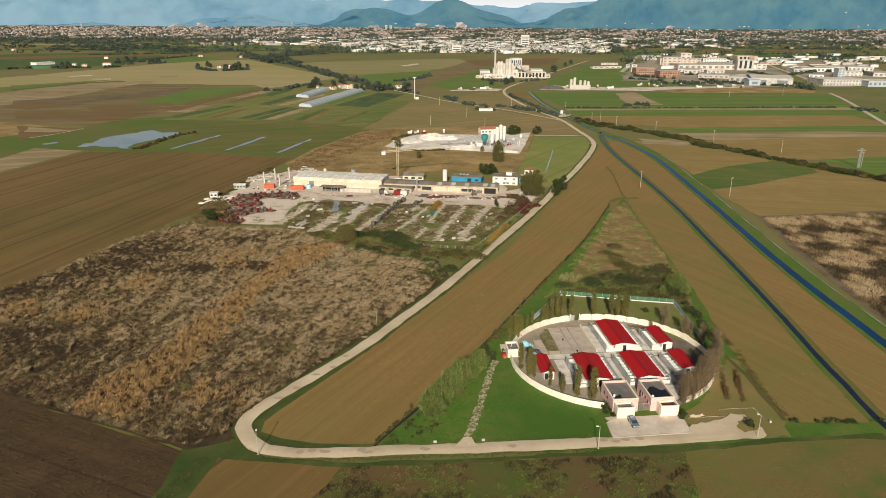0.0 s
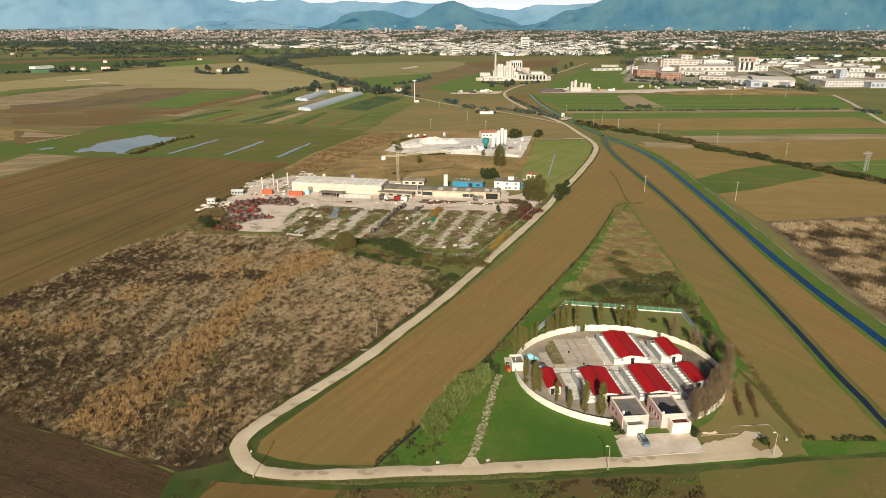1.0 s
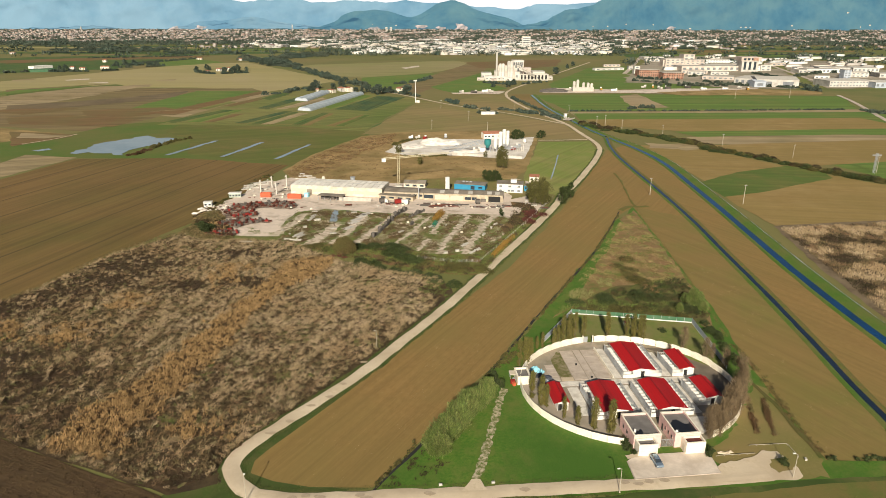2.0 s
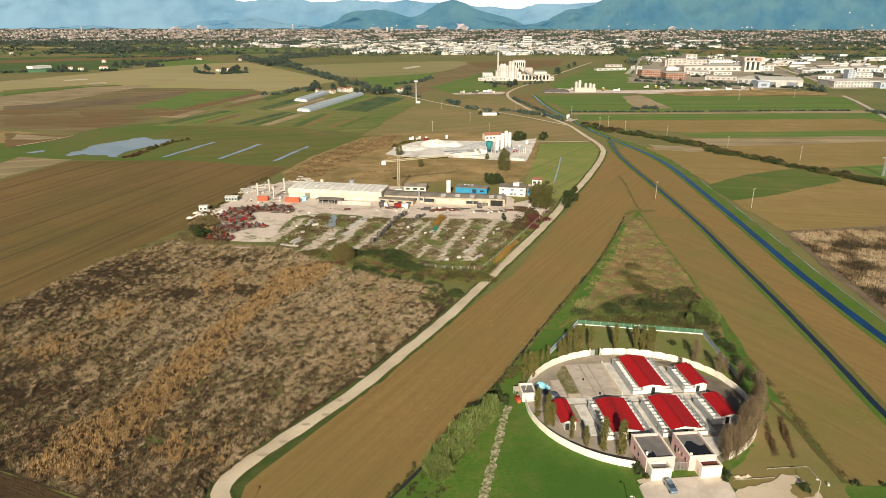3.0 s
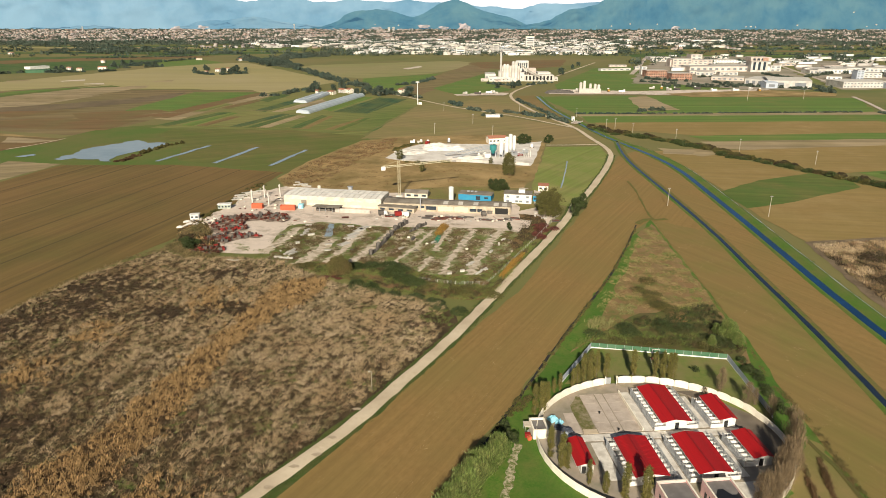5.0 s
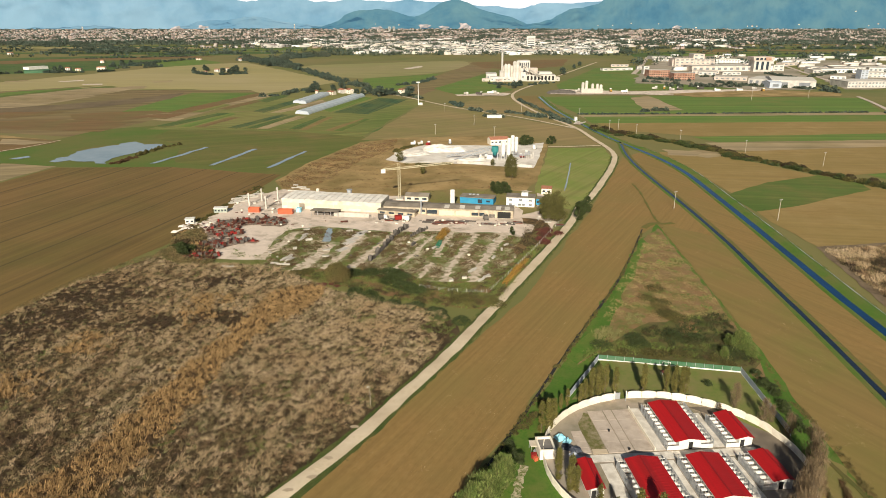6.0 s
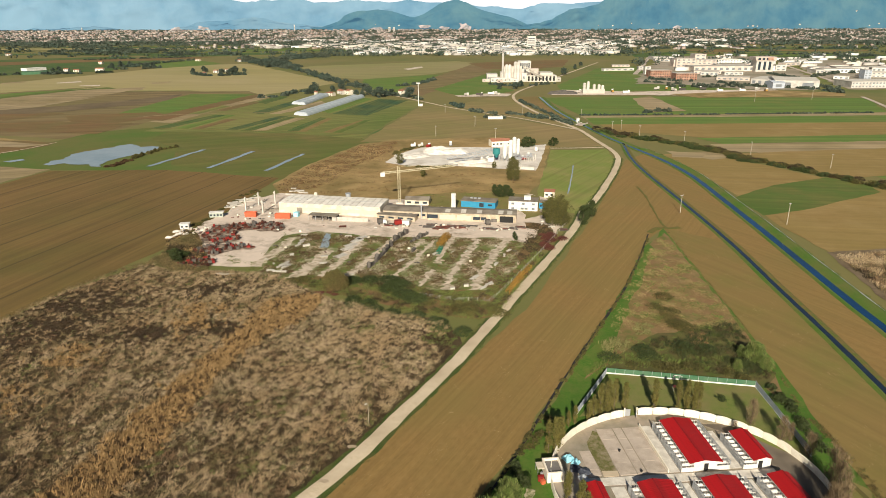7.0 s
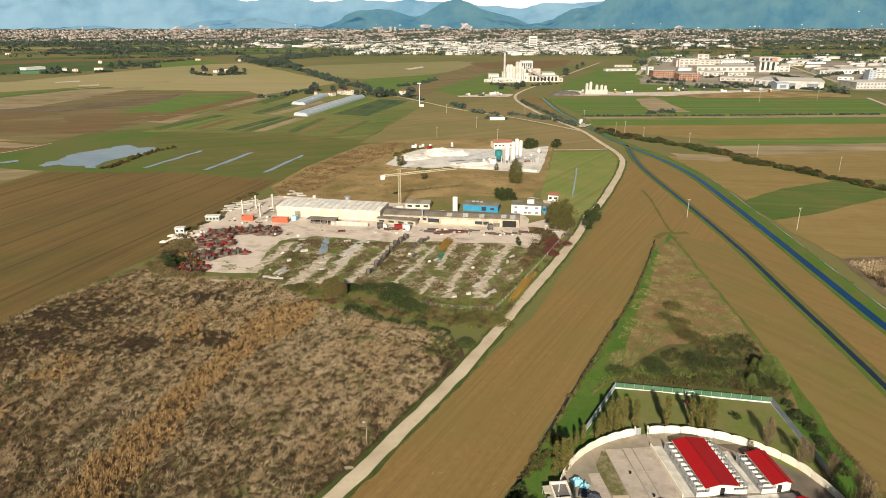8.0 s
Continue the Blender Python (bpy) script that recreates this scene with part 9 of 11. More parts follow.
edge = np.array([tuple(c) for c in smooth([(-186.0, 183.0), (-171.2, 222.4), (-160.4, 248.6), (-152.0, 284.6), (-134.0, 315.0), (-118.0, 306.5)], 0.25)])
edge = edge + R.normal(0, 0.8, edge.shape)
tufts("reed_fringe", edge, 0.9, m_drybush, "tan dry grass fringing the reed bed", 8, 0.4, 0.07, 61, 0.5)
p = scatter(BED, 1.35, R)
gold, dark, tone, green = bed_kinds(p, 1.0)
lift = bed_height(p, gold, dark, green)
jitter = R.normal(0, 0.45, len(p))
for name, pick, width, high, count, material, label, thick, lean, seed in (
        ("dry_reeds", ~gold & ~dark & ~green & (tone + jitter > -0.05), 0.60, 1.35, 19, m_reed_pale, "silvery feathery dry reeds in a wide bed", 0.050, 0.95, 2),
        ("olive_reeds", ~gold & ~dark & ~green & (tone + jitter <= -0.05) & (tone + jitter > -0.35), 0.60, 1.1, 15, m_reed_olive, "grey-green reeds between the pale ones", 0.055, 0.90, 7),
        ("brown_reeds", ~gold & ~dark & ~green & (tone + jitter <= -0.35), 0.62, 1.0, 16, m_reed_brown, "brown feathery reeds between the pale ones", 0.060, 0.80, 3),
        ("golden_reeds", gold, 0.60, 1.7, 14, m_reed_orange, "tall golden brown reeds in a band", 0.07, 0.5, 5),
        ("green_weeds", green, 0.7, 0.6, 8, m_weed_green, "green weeds between the reeds", 0.12, 0.5, 4),
        ("withered_weeds", dark, 0.7, 0.55, 7, m_weed_brown, "dark brown withered weeds among reeds", 0.10, 0.5, 6)):
    at, h = mounds(p[pick], width, high, count, R)
    tufts(name, at, h, material, label, 2, 0.10, thick, seed, lean, "weeds" if "weeds" in name else "reeds", np.repeat(lift[pick] * 0.60, count), False)
# scrub beyond the canal
EAST = [(162.4, 329.4), (232.7, 342.0), (310.8, 353.3), (222.6, 196.2), (173.8, 161.0), (146.4, 153.4), (151.8, 209.3), (156.9, 265.8)]
p = scatter(EAST, 1.1, R)
wav = waves(p, 30, 5) + 0.5 * waves(p, 9, 6)
tufts("dry_reeds", p[wav > 0.25], 1.2, m_reed_pale, "silvery dry reeds beyond the canal", 6, 0.7, 0.16, 12)
tufts("brown_reeds", p[(wav <= 0.25) & (wav > -0.35)], 1.1, m_reed_brown, "brown dry reeds beyond the canal", 6, 0.7, 0.16, 14)
tufts("withered_weeds", p[wav <= -0.35], 0.9, m_weed_brown, "brown withered weeds beyond the canal", 6, 0.7, 0.18, 13, category="weeds")
# wild ground behind the kennel fence
m_rush = mat("dark_green_rushes", (0.052, 0.066, 0.018), (0.030, 0.040, 0.012), 0.5, island=0.5, rough=0.8, c3=(0.085, 0.058, 0.026), scale2=0.3, cover=0.35)
m_rustweed = mat("rusty_withered_weeds", (0.215, 0.118, 0.056), (0.120, 0.066, 0.032), 0.5, island=0.45, rough=0.85, c3=(0.165, 0.120, 0.050), scale2=0.3)
m_heathgrass = mat("straw_and_rusty_grass", (0.300, 0.205, 0.100), (0.190, 0.125, 0.058), 0.5, island=0.4, rough=0.85, c3=(0.170, 0.150, 0.052), scale2=0.2)
m_palegrass = mat("pale_olive_grass", (0.235, 0.215, 0.085), (0.150, 0.148, 0.048), 0.5, island=0.4, rough=0.8)
for name, poly, dens, cut, wide, high, count, material, label in (
        ("rushes", [(58.0, 245.0), (66.0, 236.0), (71.0, 227.5), (83.0, 225.0), (90.2, 236.0), (92.0, 262.0), (84.0, 258.0), (72.0, 250.0), (64.0, 250.0)], 0.7, -0.6, 0.9, 1.3, 12, m_rush, "dark green rushes on damp ground"),
        ("rusty_weeds", [(58.0, 252.0), (68.0, 258.0), (80.0, 258.0), (93.0, 270.0), (96.0, 352.0), (88.0, 342.0), (70.0, 296.0)], 0.42, 0.15, 0.9, 0.55, 10, m_rustweed, "rusty brown weeds on rough ground"),
        ("rusty_weeds", [(72.0, 246.0), (80.0, 245.0), (82.0, 252.0), (74.0, 254.0)], 0.6, -0.3, 0.9, 1.1, 10, m_rustweed, "rusty brown bush weeds on damp ground"),
        ("rusty_weeds", [(84.0, 224.0), (90.0, 224.0), (90.5, 231.0), (83.0, 231.0)], 0.6, -0.5, 0.9, 1.2, 10, m_weed_brown, "dark brown weeds by the fence corner"),
        ("pale_grass", [(43.5, 240.0), (49.0, 239.0), (52.5, 246.0), (49.0, 249.0), (45.0, 247.0)], 0.55, -0.9, 1.2, 1.7, 16, m_palegrass, "tall pale olive grass clump"),
        ("pale_grass", [(55.0, 252.0), (61.0, 251.0), (64.0, 258.0), (58.0, 260.0)], 0.5, -0.7, 1.1, 1.5, 14, m_palegrass, "tall pale olive grass clump"),
        ("pale_grass", [(76.0, 228.0), (82.0, 227.0), (82.0, 232.5), (77.0, 233.0)], 0.5, -0.6, 0.9, 1.0, 12, m_palegrass, "pale olive grass behind the fence"),
        ("brown_weeds", [(-16.5, 134.2), (-5.0, 135.0), (1.0, 147.0), (-4.5, 150.5)], 0.6, -0.2, 0.8, 0.8, 10, m_weed_brown, "withered brown weeds beside the shrubs"),
        ("brown_weeds", [(-23.0, 124.6), (-13.0, 125.6), (4.0, 127.0), (6.0, 122.0), (-8.0, 118.0), (-24.0, 118.0)], 0.55, -0.1, 0.9, 0.75, 12, m_rustweed, "withered reddish weeds in a rough meadow"),
        ("brown_weeds", [(17.5, 128.0), (28.0, 129.0), (27.0, 117.0), (19.0, 117.0)], 0.6, -0.35, 0.9, 0.8, 12, m_weed_brown, "withered dark weeds in a rough meadow"),
        ("brown_weeds", [(36.0, 128.0), (50.0, 130.0), (50.0, 120.0), (38.0, 118.0)], 0.4, 0.3, 0.9, 0.6, 10, m_weed_brown, "withered dark weeds in a rough meadow")):
    q = scatter(poly, dens, R)
    q = q[waves(q, 7, int(dens * 100) + count) + 0.5 * waves(q, 3, 8) > cut]
    at, h = mounds(q, wide, high, count, R)
    tufts(name, at, h, material, label, 2, 0.12, 0.08, 301 + count, 0.5, "weeds")
# ragged grass on both shoulders of the gravel road
walkway = smooth(ROAD[2:26], 0.5)
side_at, side_h = [], []
for a, b in zip(walkway, walkway[1:]):
    d = (b - a).normalized()
    for sgn in (-1, 1):
        for _ in range(2):
            o = 2.35 + abs(R.normal(0, 0.55))
            side_at.append((a.x - d.y * o * sgn + R.normal(0, 0.1), a.y + d.x * o * sgn + R.normal(0, 0.1)))
            side_h.append(0.30 + 0.25 * R.uniform())
tufts("verge_grass", np.array(side_at), np.array(side_h), m_verge_grass, "rank dark green grass on the road's shoulders", 7, 0.16, 0.05, 331, 0.6, "grass")
# rough ground by the kennels, the yard and the waste land
for k, (poly, dens, h, m, cut, lab) in enumerate((
        ([(86.3, 341.8), (96.9, 358.2), (93.8, 276.1), (90.1, 228.7), (44.5, 232.9), (35.8, 224.1), (49.7, 258.7)], 1.3, 0.4, m_weed_green, 0.65, "green weeds on rough ground"),
        ([(86.3, 341.8), (96.9, 358.2), (93.8, 276.1), (93.8, 259.9), (49.8, 252.1), (49.7, 258.7)], 1.2, 0.4, m_heathgrass, 0.1, "thin straw-coloured grass on rough ground"),
        ([(42.3, 239.7), (90.6, 235.3), (89.9, 225.6), (44.3, 231.3), (35.8, 224.1)], 1.6, 0.7, m_weed_green, -0.3, "green weeds behind the kennel fence"),
        ([(-23.4, 124.5), (9.8, 127.3), (56.8, 131.8), (55.3, 117.0), (53.1, 108.8), (-30.3, 106.9), (-27.1, 115.0)], 1.8, 0.5, m_weed_green, 0.0, "green weeds in a rough meadow"),
        ([(-23.4, 124.5), (9.8, 127.3), (56.8, 131.8), (55.3, 117.0), (53.1, 108.8), (-30.3, 106.9), (-27.1, 115.0)], 1.8, 0.7, m_weed_brown, 0.5, "dark brown weeds in a rough meadow"),
        ([(67.4, 152.3), (80.5, 172.6), (85.8, 180.6), (89.0, 177.9), (88.0, 146.0), (80.7, 148.4), (65.1, 145.4)], 1.2, 0.22, m_reed_orange, 0.4, "dry grass tufts beside the kennel wall"),
        ([(-116.5, 456.6), (-106.7, 512.1), (-82.3, 588.2), (-53.1, 601.9), (-53.2, 549.3), (-26.8, 501.3), (25.4, 498.7), (48.9, 472.2), (40.2, 440.1), (-41.1, 423.7), (-105.1, 433.3)], 0.25, 0.4, m_yard_weed, 0.5, "dark dry weeds on waste ground"),
        ([(-114.8, 452.9), (-106.7, 512.1), (-82.3, 588.2), (-53.9, 611.5), (-54.5, 563.0), (-72.7, 518.2), (-82.2, 467.5), (-92.8, 439.0), (-105.1, 433.3)], 0.5, 0.6, m_yard_weed, 0.0, "grey-brown scrub on waste ground"),
        ([(-114.8, 452.9), (-106.7, 512.1), (-82.3, 588.2), (-53.9, 611.5), (-54.5, 563.0), (-72.7, 518.2), (-82.2, 467.5), (-92.8, 439.0), (-105.1, 433.3)], 0.5, 0.6, m_reed_brown, 0.1, "pale dry grass on waste ground"),
        ([(-82.2, 467.5), (-54.5, 563.0), (25.4, 498.7), (48.9, 472.2), (40.2, 440.1), (-41.1, 423.7)], 0.3, 0.35, m_reed_brown, 0.2, "golden dry grass on waste ground"),
        ([(-76.7, 298.3), (-57.7, 301.6), (-38.9, 294.1), (-17.3, 291.4), (-11.8, 286.8), (9.6, 287.8), (18.4, 302.7), (32.2, 332.4), (35.5, 329.7), (16.8, 278.0), (12.1, 264.4), (5.2, 262.5), (-8.0, 266.5), (-23.8, 271.5), (-41.0, 280.6), (-59.8, 291.5)], 2.4, 0.6, m_weed_green, -0.2, "green weeds between yard and reeds"),
        ([(-76.7, 298.3), (-57.7, 301.6), (-38.9, 294.1), (-17.3, 291.4), (-11.8, 286.8), (9.6, 287.8), (18.4, 302.7), (32.2, 332.4), (35.5, 329.7), (16.8, 278.0), (12.1, 264.4), (5.2, 262.5), (-8.0, 266.5), (-23.8, 271.5), (-41.0, 280.6), (-59.8, 291.5)], 2.0, 0.7, m_weed_brown, 0.3, "brown weeds between yard and reeds"),
        ([(31.9, 376.7), (44.2, 371.2), (43.5, 353.6), (33.4, 331.7), (24.6, 316.4), (23.7, 324.5), (31.0, 350.1)], 2.0, 0.6, m_weed_brown, -0.2, "brown weeds in the yard's corner"),
        ([(-133.1, 330.4), (-137.6, 349.9), (-134.1, 361.2), (-124.3, 350.1), (-117.8, 334.4), (-105.6, 316.8), (-105.3, 306.5), (-119.7, 307.5)], 1.6, 0.8, m_weed_brown, -0.3, "brown weeds at the yard's edge"),
        ([(-133.1, 330.4), (-137.6, 349.9), (-134.1, 361.2), (-124.3, 350.1), (-117.8, 334.4), (-105.6, 316.8), (-105.3, 306.5), (-119.7, 307.5)], 0.8, 0.8, m_reed_orange, 0.3, "tan dry grass at the yard's edge"),
        ([(-27.3, 428.7), (-6.2, 436.8), (20.4, 437.1), (45.4, 429.7), (43.2, 390.8), (32.5, 382.5), (31.7, 396.9), (-18.1, 405.0)], 0.5, 0.4, m_weed_green, 0.2, "weeds behind the workshop"),
        ([(58.7, 131.9), (84.4, 136.0), (119.2, 137.3), (109.1, 124.2), (89.0, 119.9), (63.4, 117.5), (57.3, 121.0)], 1.0, 0.3, m_weed_green, 0.2, "thin green growth on a brown field"),
        ([(-60.1, 277.0), (-38.8, 270.1), (-8.6, 261.1), (-0.1, 247.0), (-5.2, 227.2), (-21.0, 238.0), (-41.6, 256.1)], 1.6, 0.8, m_weed_green, 0.2, "green weeds at the reed bed's edge"))):
    q = scatter(poly, dens, R)
    wv = waves(q, 14, 20 + k) + 0.6 * waves(q, 5, 40 + k)
    size = 1.0 if np.mean(q[:, 1]) < 260 else 1.6
    tufts("weeds", q[wv > cut], h, m, lab, 6, 0.4 * size, (0.15 if h > 0.36 else 0.07) * size, 60 + k, category="weeds")
# rows of weeds between the lanes of the storage yard
ROWS_POLY = [(-82.3, 302.2), (-84.9, 350.3), (-69.7, 359.0), (-47.1, 351.2), (-15.8, 351.8), (20.4, 349.4), (28.1, 343.4), (32.6, 331.7), (24.3, 311.8), (11.9, 282.8), (-12.6, 283.2), (-17.1, 288.2), (-38.4, 290.9), (-57.6, 301.0)]
q = scatter(ROWS_POLY, 2.2, R)
gap = np.full(len(q), 99.0)
for line, wide in LANES:
    for c in smooth(line, 1.0):
        gap = np.minimum(gap, np.hypot(q[:, 0] - c.x, q[:, 1] - c.y) - wide / 2)
kind = waves(q, 16, 73) + 0.5 * waves(q, 5, 74) + R.normal(0, 0.3, len(q))
lush = gap + 0.8 * waves(q, 12, 71) + 0.8 * waves(q, 4, 72) + R.normal(0, 0.3, len(q)) > 1.1
tufts("weeds", q[lush & (kind > 0.65)], 0.4, m_weed_green, "green weeds between gravel lanes", 6, 0.45, 0.11, 141, category="weeds")
tufts("weeds", q[lush & (kind <= 0.0)], 0.6, m_weed_rust, "dark reddish brown weeds between gravel lanes", 6, 0.45, 0.11, 143, category="weeds")
tufts("weeds", q[lush & (kind <= 0.65) & (kind > 0.0) & (gap > 1.2)], 0.4, m_yard_weed, "brown weeds between gravel lanes", 6, 0.45, 0.11, 142, category="weeds")
q = scatter([(-111.7, 341.1), (-91.5, 317.8), (-85.6, 336.6), (-85.7, 363.8), (-70.7, 301.7), (-99.7, 301.0), (-97.9, 313.3)], 1.2, R)
wv = waves(q, 14, 75) + 0.6 * waves(q, 5, 76)
tufts("weeds", q[wv > 0.25], 0.4, m_weed_green, "thin green weeds on the dusty yard", 5, 0.5, 0.20, 144, category="weeds")
# clods and ruts on the fields
for k, poly in enumerate(([(-45.6, 136.9), (-26.3, 179.2), (1.2, 228.5), (26.0, 274.9), (59.4, 359.4), (104.6, 464.4), (99.9, 383.6), (86.4, 352.0), (61.0, 288.4), (33.9, 234.9), (10.5, 187.6), (-7.4, 153.1), (-18.1, 134.0), (-31.0, 133.2)], [(-51.8, 127.3), (-24.1, 124.9), (-27.3, 115.0), (-32.3, 105.3), (-66.5, 104.5), (-59.9, 116.4)], [(99.4, 360.6), (116.4, 324.0), (112.0, 234.8), (108.7, 173.3), (114.1, 147.4), (89.5, 146.8), (90.3, 183.3), (94.2, 241.2)], [(57.8, 132.1), (87.7, 137.2), (127.4, 139.3), (106.6, 110.1), (55.4, 108.9)])):
    q = scatter(poly, 1.6, R)
    q = q[0.7 * waves(q, 14, 95 + k) + 0.6 * waves(q, 4, 96 + k) + R.normal(0, 0.3, len(q)) > 0.95]
    tufts("clods", q, 0.13, m_clod, "loose pale clods on a ploughed field", 2, 0.3, 0.13, 90 + k, 1.4, "clods", 0.12)
q = scatter([(-181.9, 181.0), (-125.3, 155.9), (-96.1, 143.2), (-62.5, 129.8), (-66.4, 114.1), (-73.7, 97.0), (-116.8, 96.0)], 1.2, R)
tufts("clods", q, 0.22, m_plough_dark, "coarse clods on a dark ploughed field", 3, 0.3, 0.24, 97, 1.4, "clods", 0.12)


# ---- poles and masts ----
def line_pole(x, y, h, turn, label="grey timber pole carrying wires", cross=True):
    top = empty("utility_pole", pose(x, y, 0, 0, 0, turn), label, "pole", "poles across the fields")
    bm = bmesh.new()
    rod(bm, (0, 0, 0), (0, 0, h), 0.19, 0.12, 7)
    part("shaft", bm, m_pole, top)
    if cross:
        part("crossarm", boxes((-0.9, -0.08, h - 0.35, 0.9, 0.08, h - 0.18)), m_galv, top)
        for s in (-0.8, 0, 0.8):
            part("insulator", turned([(0.05, h - 0.18), (0.09, h - 0.05), (0.04, h + 0.08)], 6), m_white, top).matrix_local = pose(s, 0, 0)
    return top


for (x, y), h in zip([(162.4, 375.1), (115.8, 395.2), (285.5, 457.5), (253.1, 507.0), (218.4, 554.4), (155.1, 633.4), (136.6, 657.6), (146.6, 665.5), (183.7, 601.9), (-17.4, 793.2), (13.4, 691.4), (29.3, 618.2), (-22.3, 636.6), (66.5, 776.2), (124.6, 749.2), (442.0, 911.6), (363.5, 894.4)], (11.2, 10, 11, 10, 10, 10, 10, 10, 10, 9, 10, 10, 9, 9, 9, 12, 12)):
    line_pole(x, y, h, 20)
bm = bmesh.new()
pyl = empty("lattice_pylon", pose(*(282.5, 455.6), 0), "grey lattice pylon in a green field", "pylon")
lattice(bm, (0, 0, 0), (0, 0, 14), 1.0, 1.4, 0.07)
part("mast", bm, m_galv, pyl)
bm = bmesh.new()
lattice(bm, (-3, 0, 12.5), (3, 0, 12.5), 0.5, 1.0, 0.06)
part("crossarm", bm, m_galv, pyl)
mast = empty("floodlight_mast", pose(*(-50.3, 848.9), 0), "tall white mast beside the farm road", "mast")
bm = bmesh.new()
rod(bm, (0, 0, 0), (0, 0, 27), 0.6, 0.35, 8)
part("shaft", bm, m_white, mast)
part("platform", boxes((-2.2, -0.5, 26, 2.2, 0.5, 27.2)), m_white, mast)
part("cabin", bevelled(boxes((1.0, -1.5, 0, 5.0, 1.5, 2.8)), 0.05), m_white, mast)

# white sluice hut at the crossing
hut = empty("sluice_hut", pose(*(115.5, 716.4), 0, 0, 0, 20), "small white sluice hut beside the crossing", "hut")
part("wall", bevelled(boxes((-1.3, -1.3, 0, 1.3, 1.3, 4.6)), 0.05), m_white, hut)
part("roof", bevelled(boxes((-1.6, -1.6, 4.6, 1.6, 1.6, 4.85)), 0.05), m_precast, hut)
part("door", boxes((-0.45, -1.36, 0.05, 0.45, -1.3, 2.05)), m_greysteel, hut)

# bridge at the crossing
bridge = empty("canal_bridge", pose(*(116.9, 700.0), 0, 0, 0, 60), "small concrete bridge over the canal", "bridge")
part("deck", bevelled(boxes((-8, -3.2, 0.9, 8, 3.2, 1.25)), 0.05), m_concrete, bridge)
for s in (-3.2, 2.9):
    part("parapet", bevelled(boxes((-8, s, 1.26, 8, s + 0.3, 2.1)), 0.04), m_precast, bridge)


# ---- greenhouses and farms ----
def tunnel(p, q, width, h, label):
    d = Vector((q[0] - p[0], q[1] - p[1]))
    top = empty("greenhouse", pose(p[0], p[1], 0, 0, 0, math.degrees(math.atan2(d.y, d.x)) - 90), label, "greenhouse", "greenhouses")
    m_film = bpy.data.materials.get("greenhouse_film") or mat("greenhouse_film", (0.42, 0.46, 0.47), (0.34, 0.38, 0.39), 0.1, rough=0.4, spec=0.5)
    arc = [(width / 2 * math.cos(math.pi * i / 10), h * math.sin(math.pi * i / 10)) for i in range(11)]
    n = max(3, int(d.length / 12))
    for i in range(n):
        bm = prism(arc, d.length / n - 0.5)
        part("film_bay", bm, m_film, top).matrix_local = pose(0, i * d.length / n, 0)
        part("hoop", prism([(x * 1.02, z * 1.03) for x, z in arc], 0.4), m_galv, top).matrix_local = pose(0, (i + 1) * d.length / n - 0.45, 0)
    part("end_wall", prism(arc, 0.3), m_pale_net, top).matrix_local = pose(0, -0.35, 0)
    return top


for a, b in zip([(-175.6, 770.2), (-168.6, 765.4), (-201.4, 866.6), (-192.7, 860.7)], [(-139.9, 939.1), (-132.0, 939.5), (-188.3, 959.5), (-181.9, 959.9)]):
    tunnel(a, b, 10.0, 4.0, "long plastic tunnel greenhouse")


def house(p, q, depth, h, label, m_wall=None, storeys=2, m_roof=None):
    d = (Vector(q) - Vector(p)).length
    o = hall("farmhouse", p, q, depth, h, label, m_wall or m_cream, m_roof or m_terracotta, "house", "farmhouses", rise=h * 0.3)
    n = max(2, int(d / 4))
    for s in range(storeys):
        for i in range(n):
            z = (s + 0.5) * h / storeys
            part("window", boxes(((i + 0.35) * d / n, -0.06, z - 0.6, (i + 0.65) * d / n, 0.02, z + 0.6)), m_glass, o)
    part("chimney", boxes((d * 0.3, depth * 0.4, h, d * 0.3 + 0.8, depth * 0.4 + 0.8, h * 1.45)), m_brick, o)
    return o


for k, (a, b) in enumerate(zip([(-181.9, 959.9), (-171.5, 984.4), (-158.6, 977.0), (-484.3, 1317.2), (-480.1, 1363.0), (-463.9, 1380.0), (-665.9, 1751.9), (-544.5, 1711.3), (-738.6, 1410.9), (-772.4, 1391.8), (-800.8, 1406.7), (-85.7, 972.8), (-199.5, 966.8), (-1332.0, 2028.0), (-851.9, 1639.9)], [(-167.7, 952.8), (-157.4, 969.0), (-149.2, 969.4), (-474.5, 1317.8), (-463.3, 1364.1), (-454.8, 1380.6), (-644.5, 1753.7), (-533.3, 1712.2), (-712.0, 1412.8), (-755.3, 1392.9), (-787.0, 1407.6), (-75.3, 965.4), (-193.1, 967.1), (-1307.7, 2030.3), (-838.5, 1641.0)])):
    b = tuple(np.array(a) + (np.array(b) - np.array(a)) * 0.62)
    house(a, b, 8, 4 + k % 3 * 0.6, "farmhouse with cream walls and a tiled roof", (m_cladding, m_offwhite, m_cream)[k % 3])
hall("shade_hall", (-833.7, 1324.2), (-796.7, 1342.0), 25, 5, "green netted shade house", m_green_net, m_green_net)
hall("shade_hall", (-883.1, 1418.1), (-864.8, 1455.0), 20, 5, "long white farm shed", m_white, m_white)
for x, y in [(30.5, 740.3), (35.5, 740.6), (40.5, 740.8)]:
    hall("field_shed", (x - 2.5, y), (x + 2.5, y), 4, 2.6, "small white shed in the fields", m_white, m_white)
bigs = [tree("far_tree", 11, 5.0, 1.0, "round", m_wood, s, 900, 0.8, "dark tree among farms", "tree", 26, 6) for s in (91, 92)]
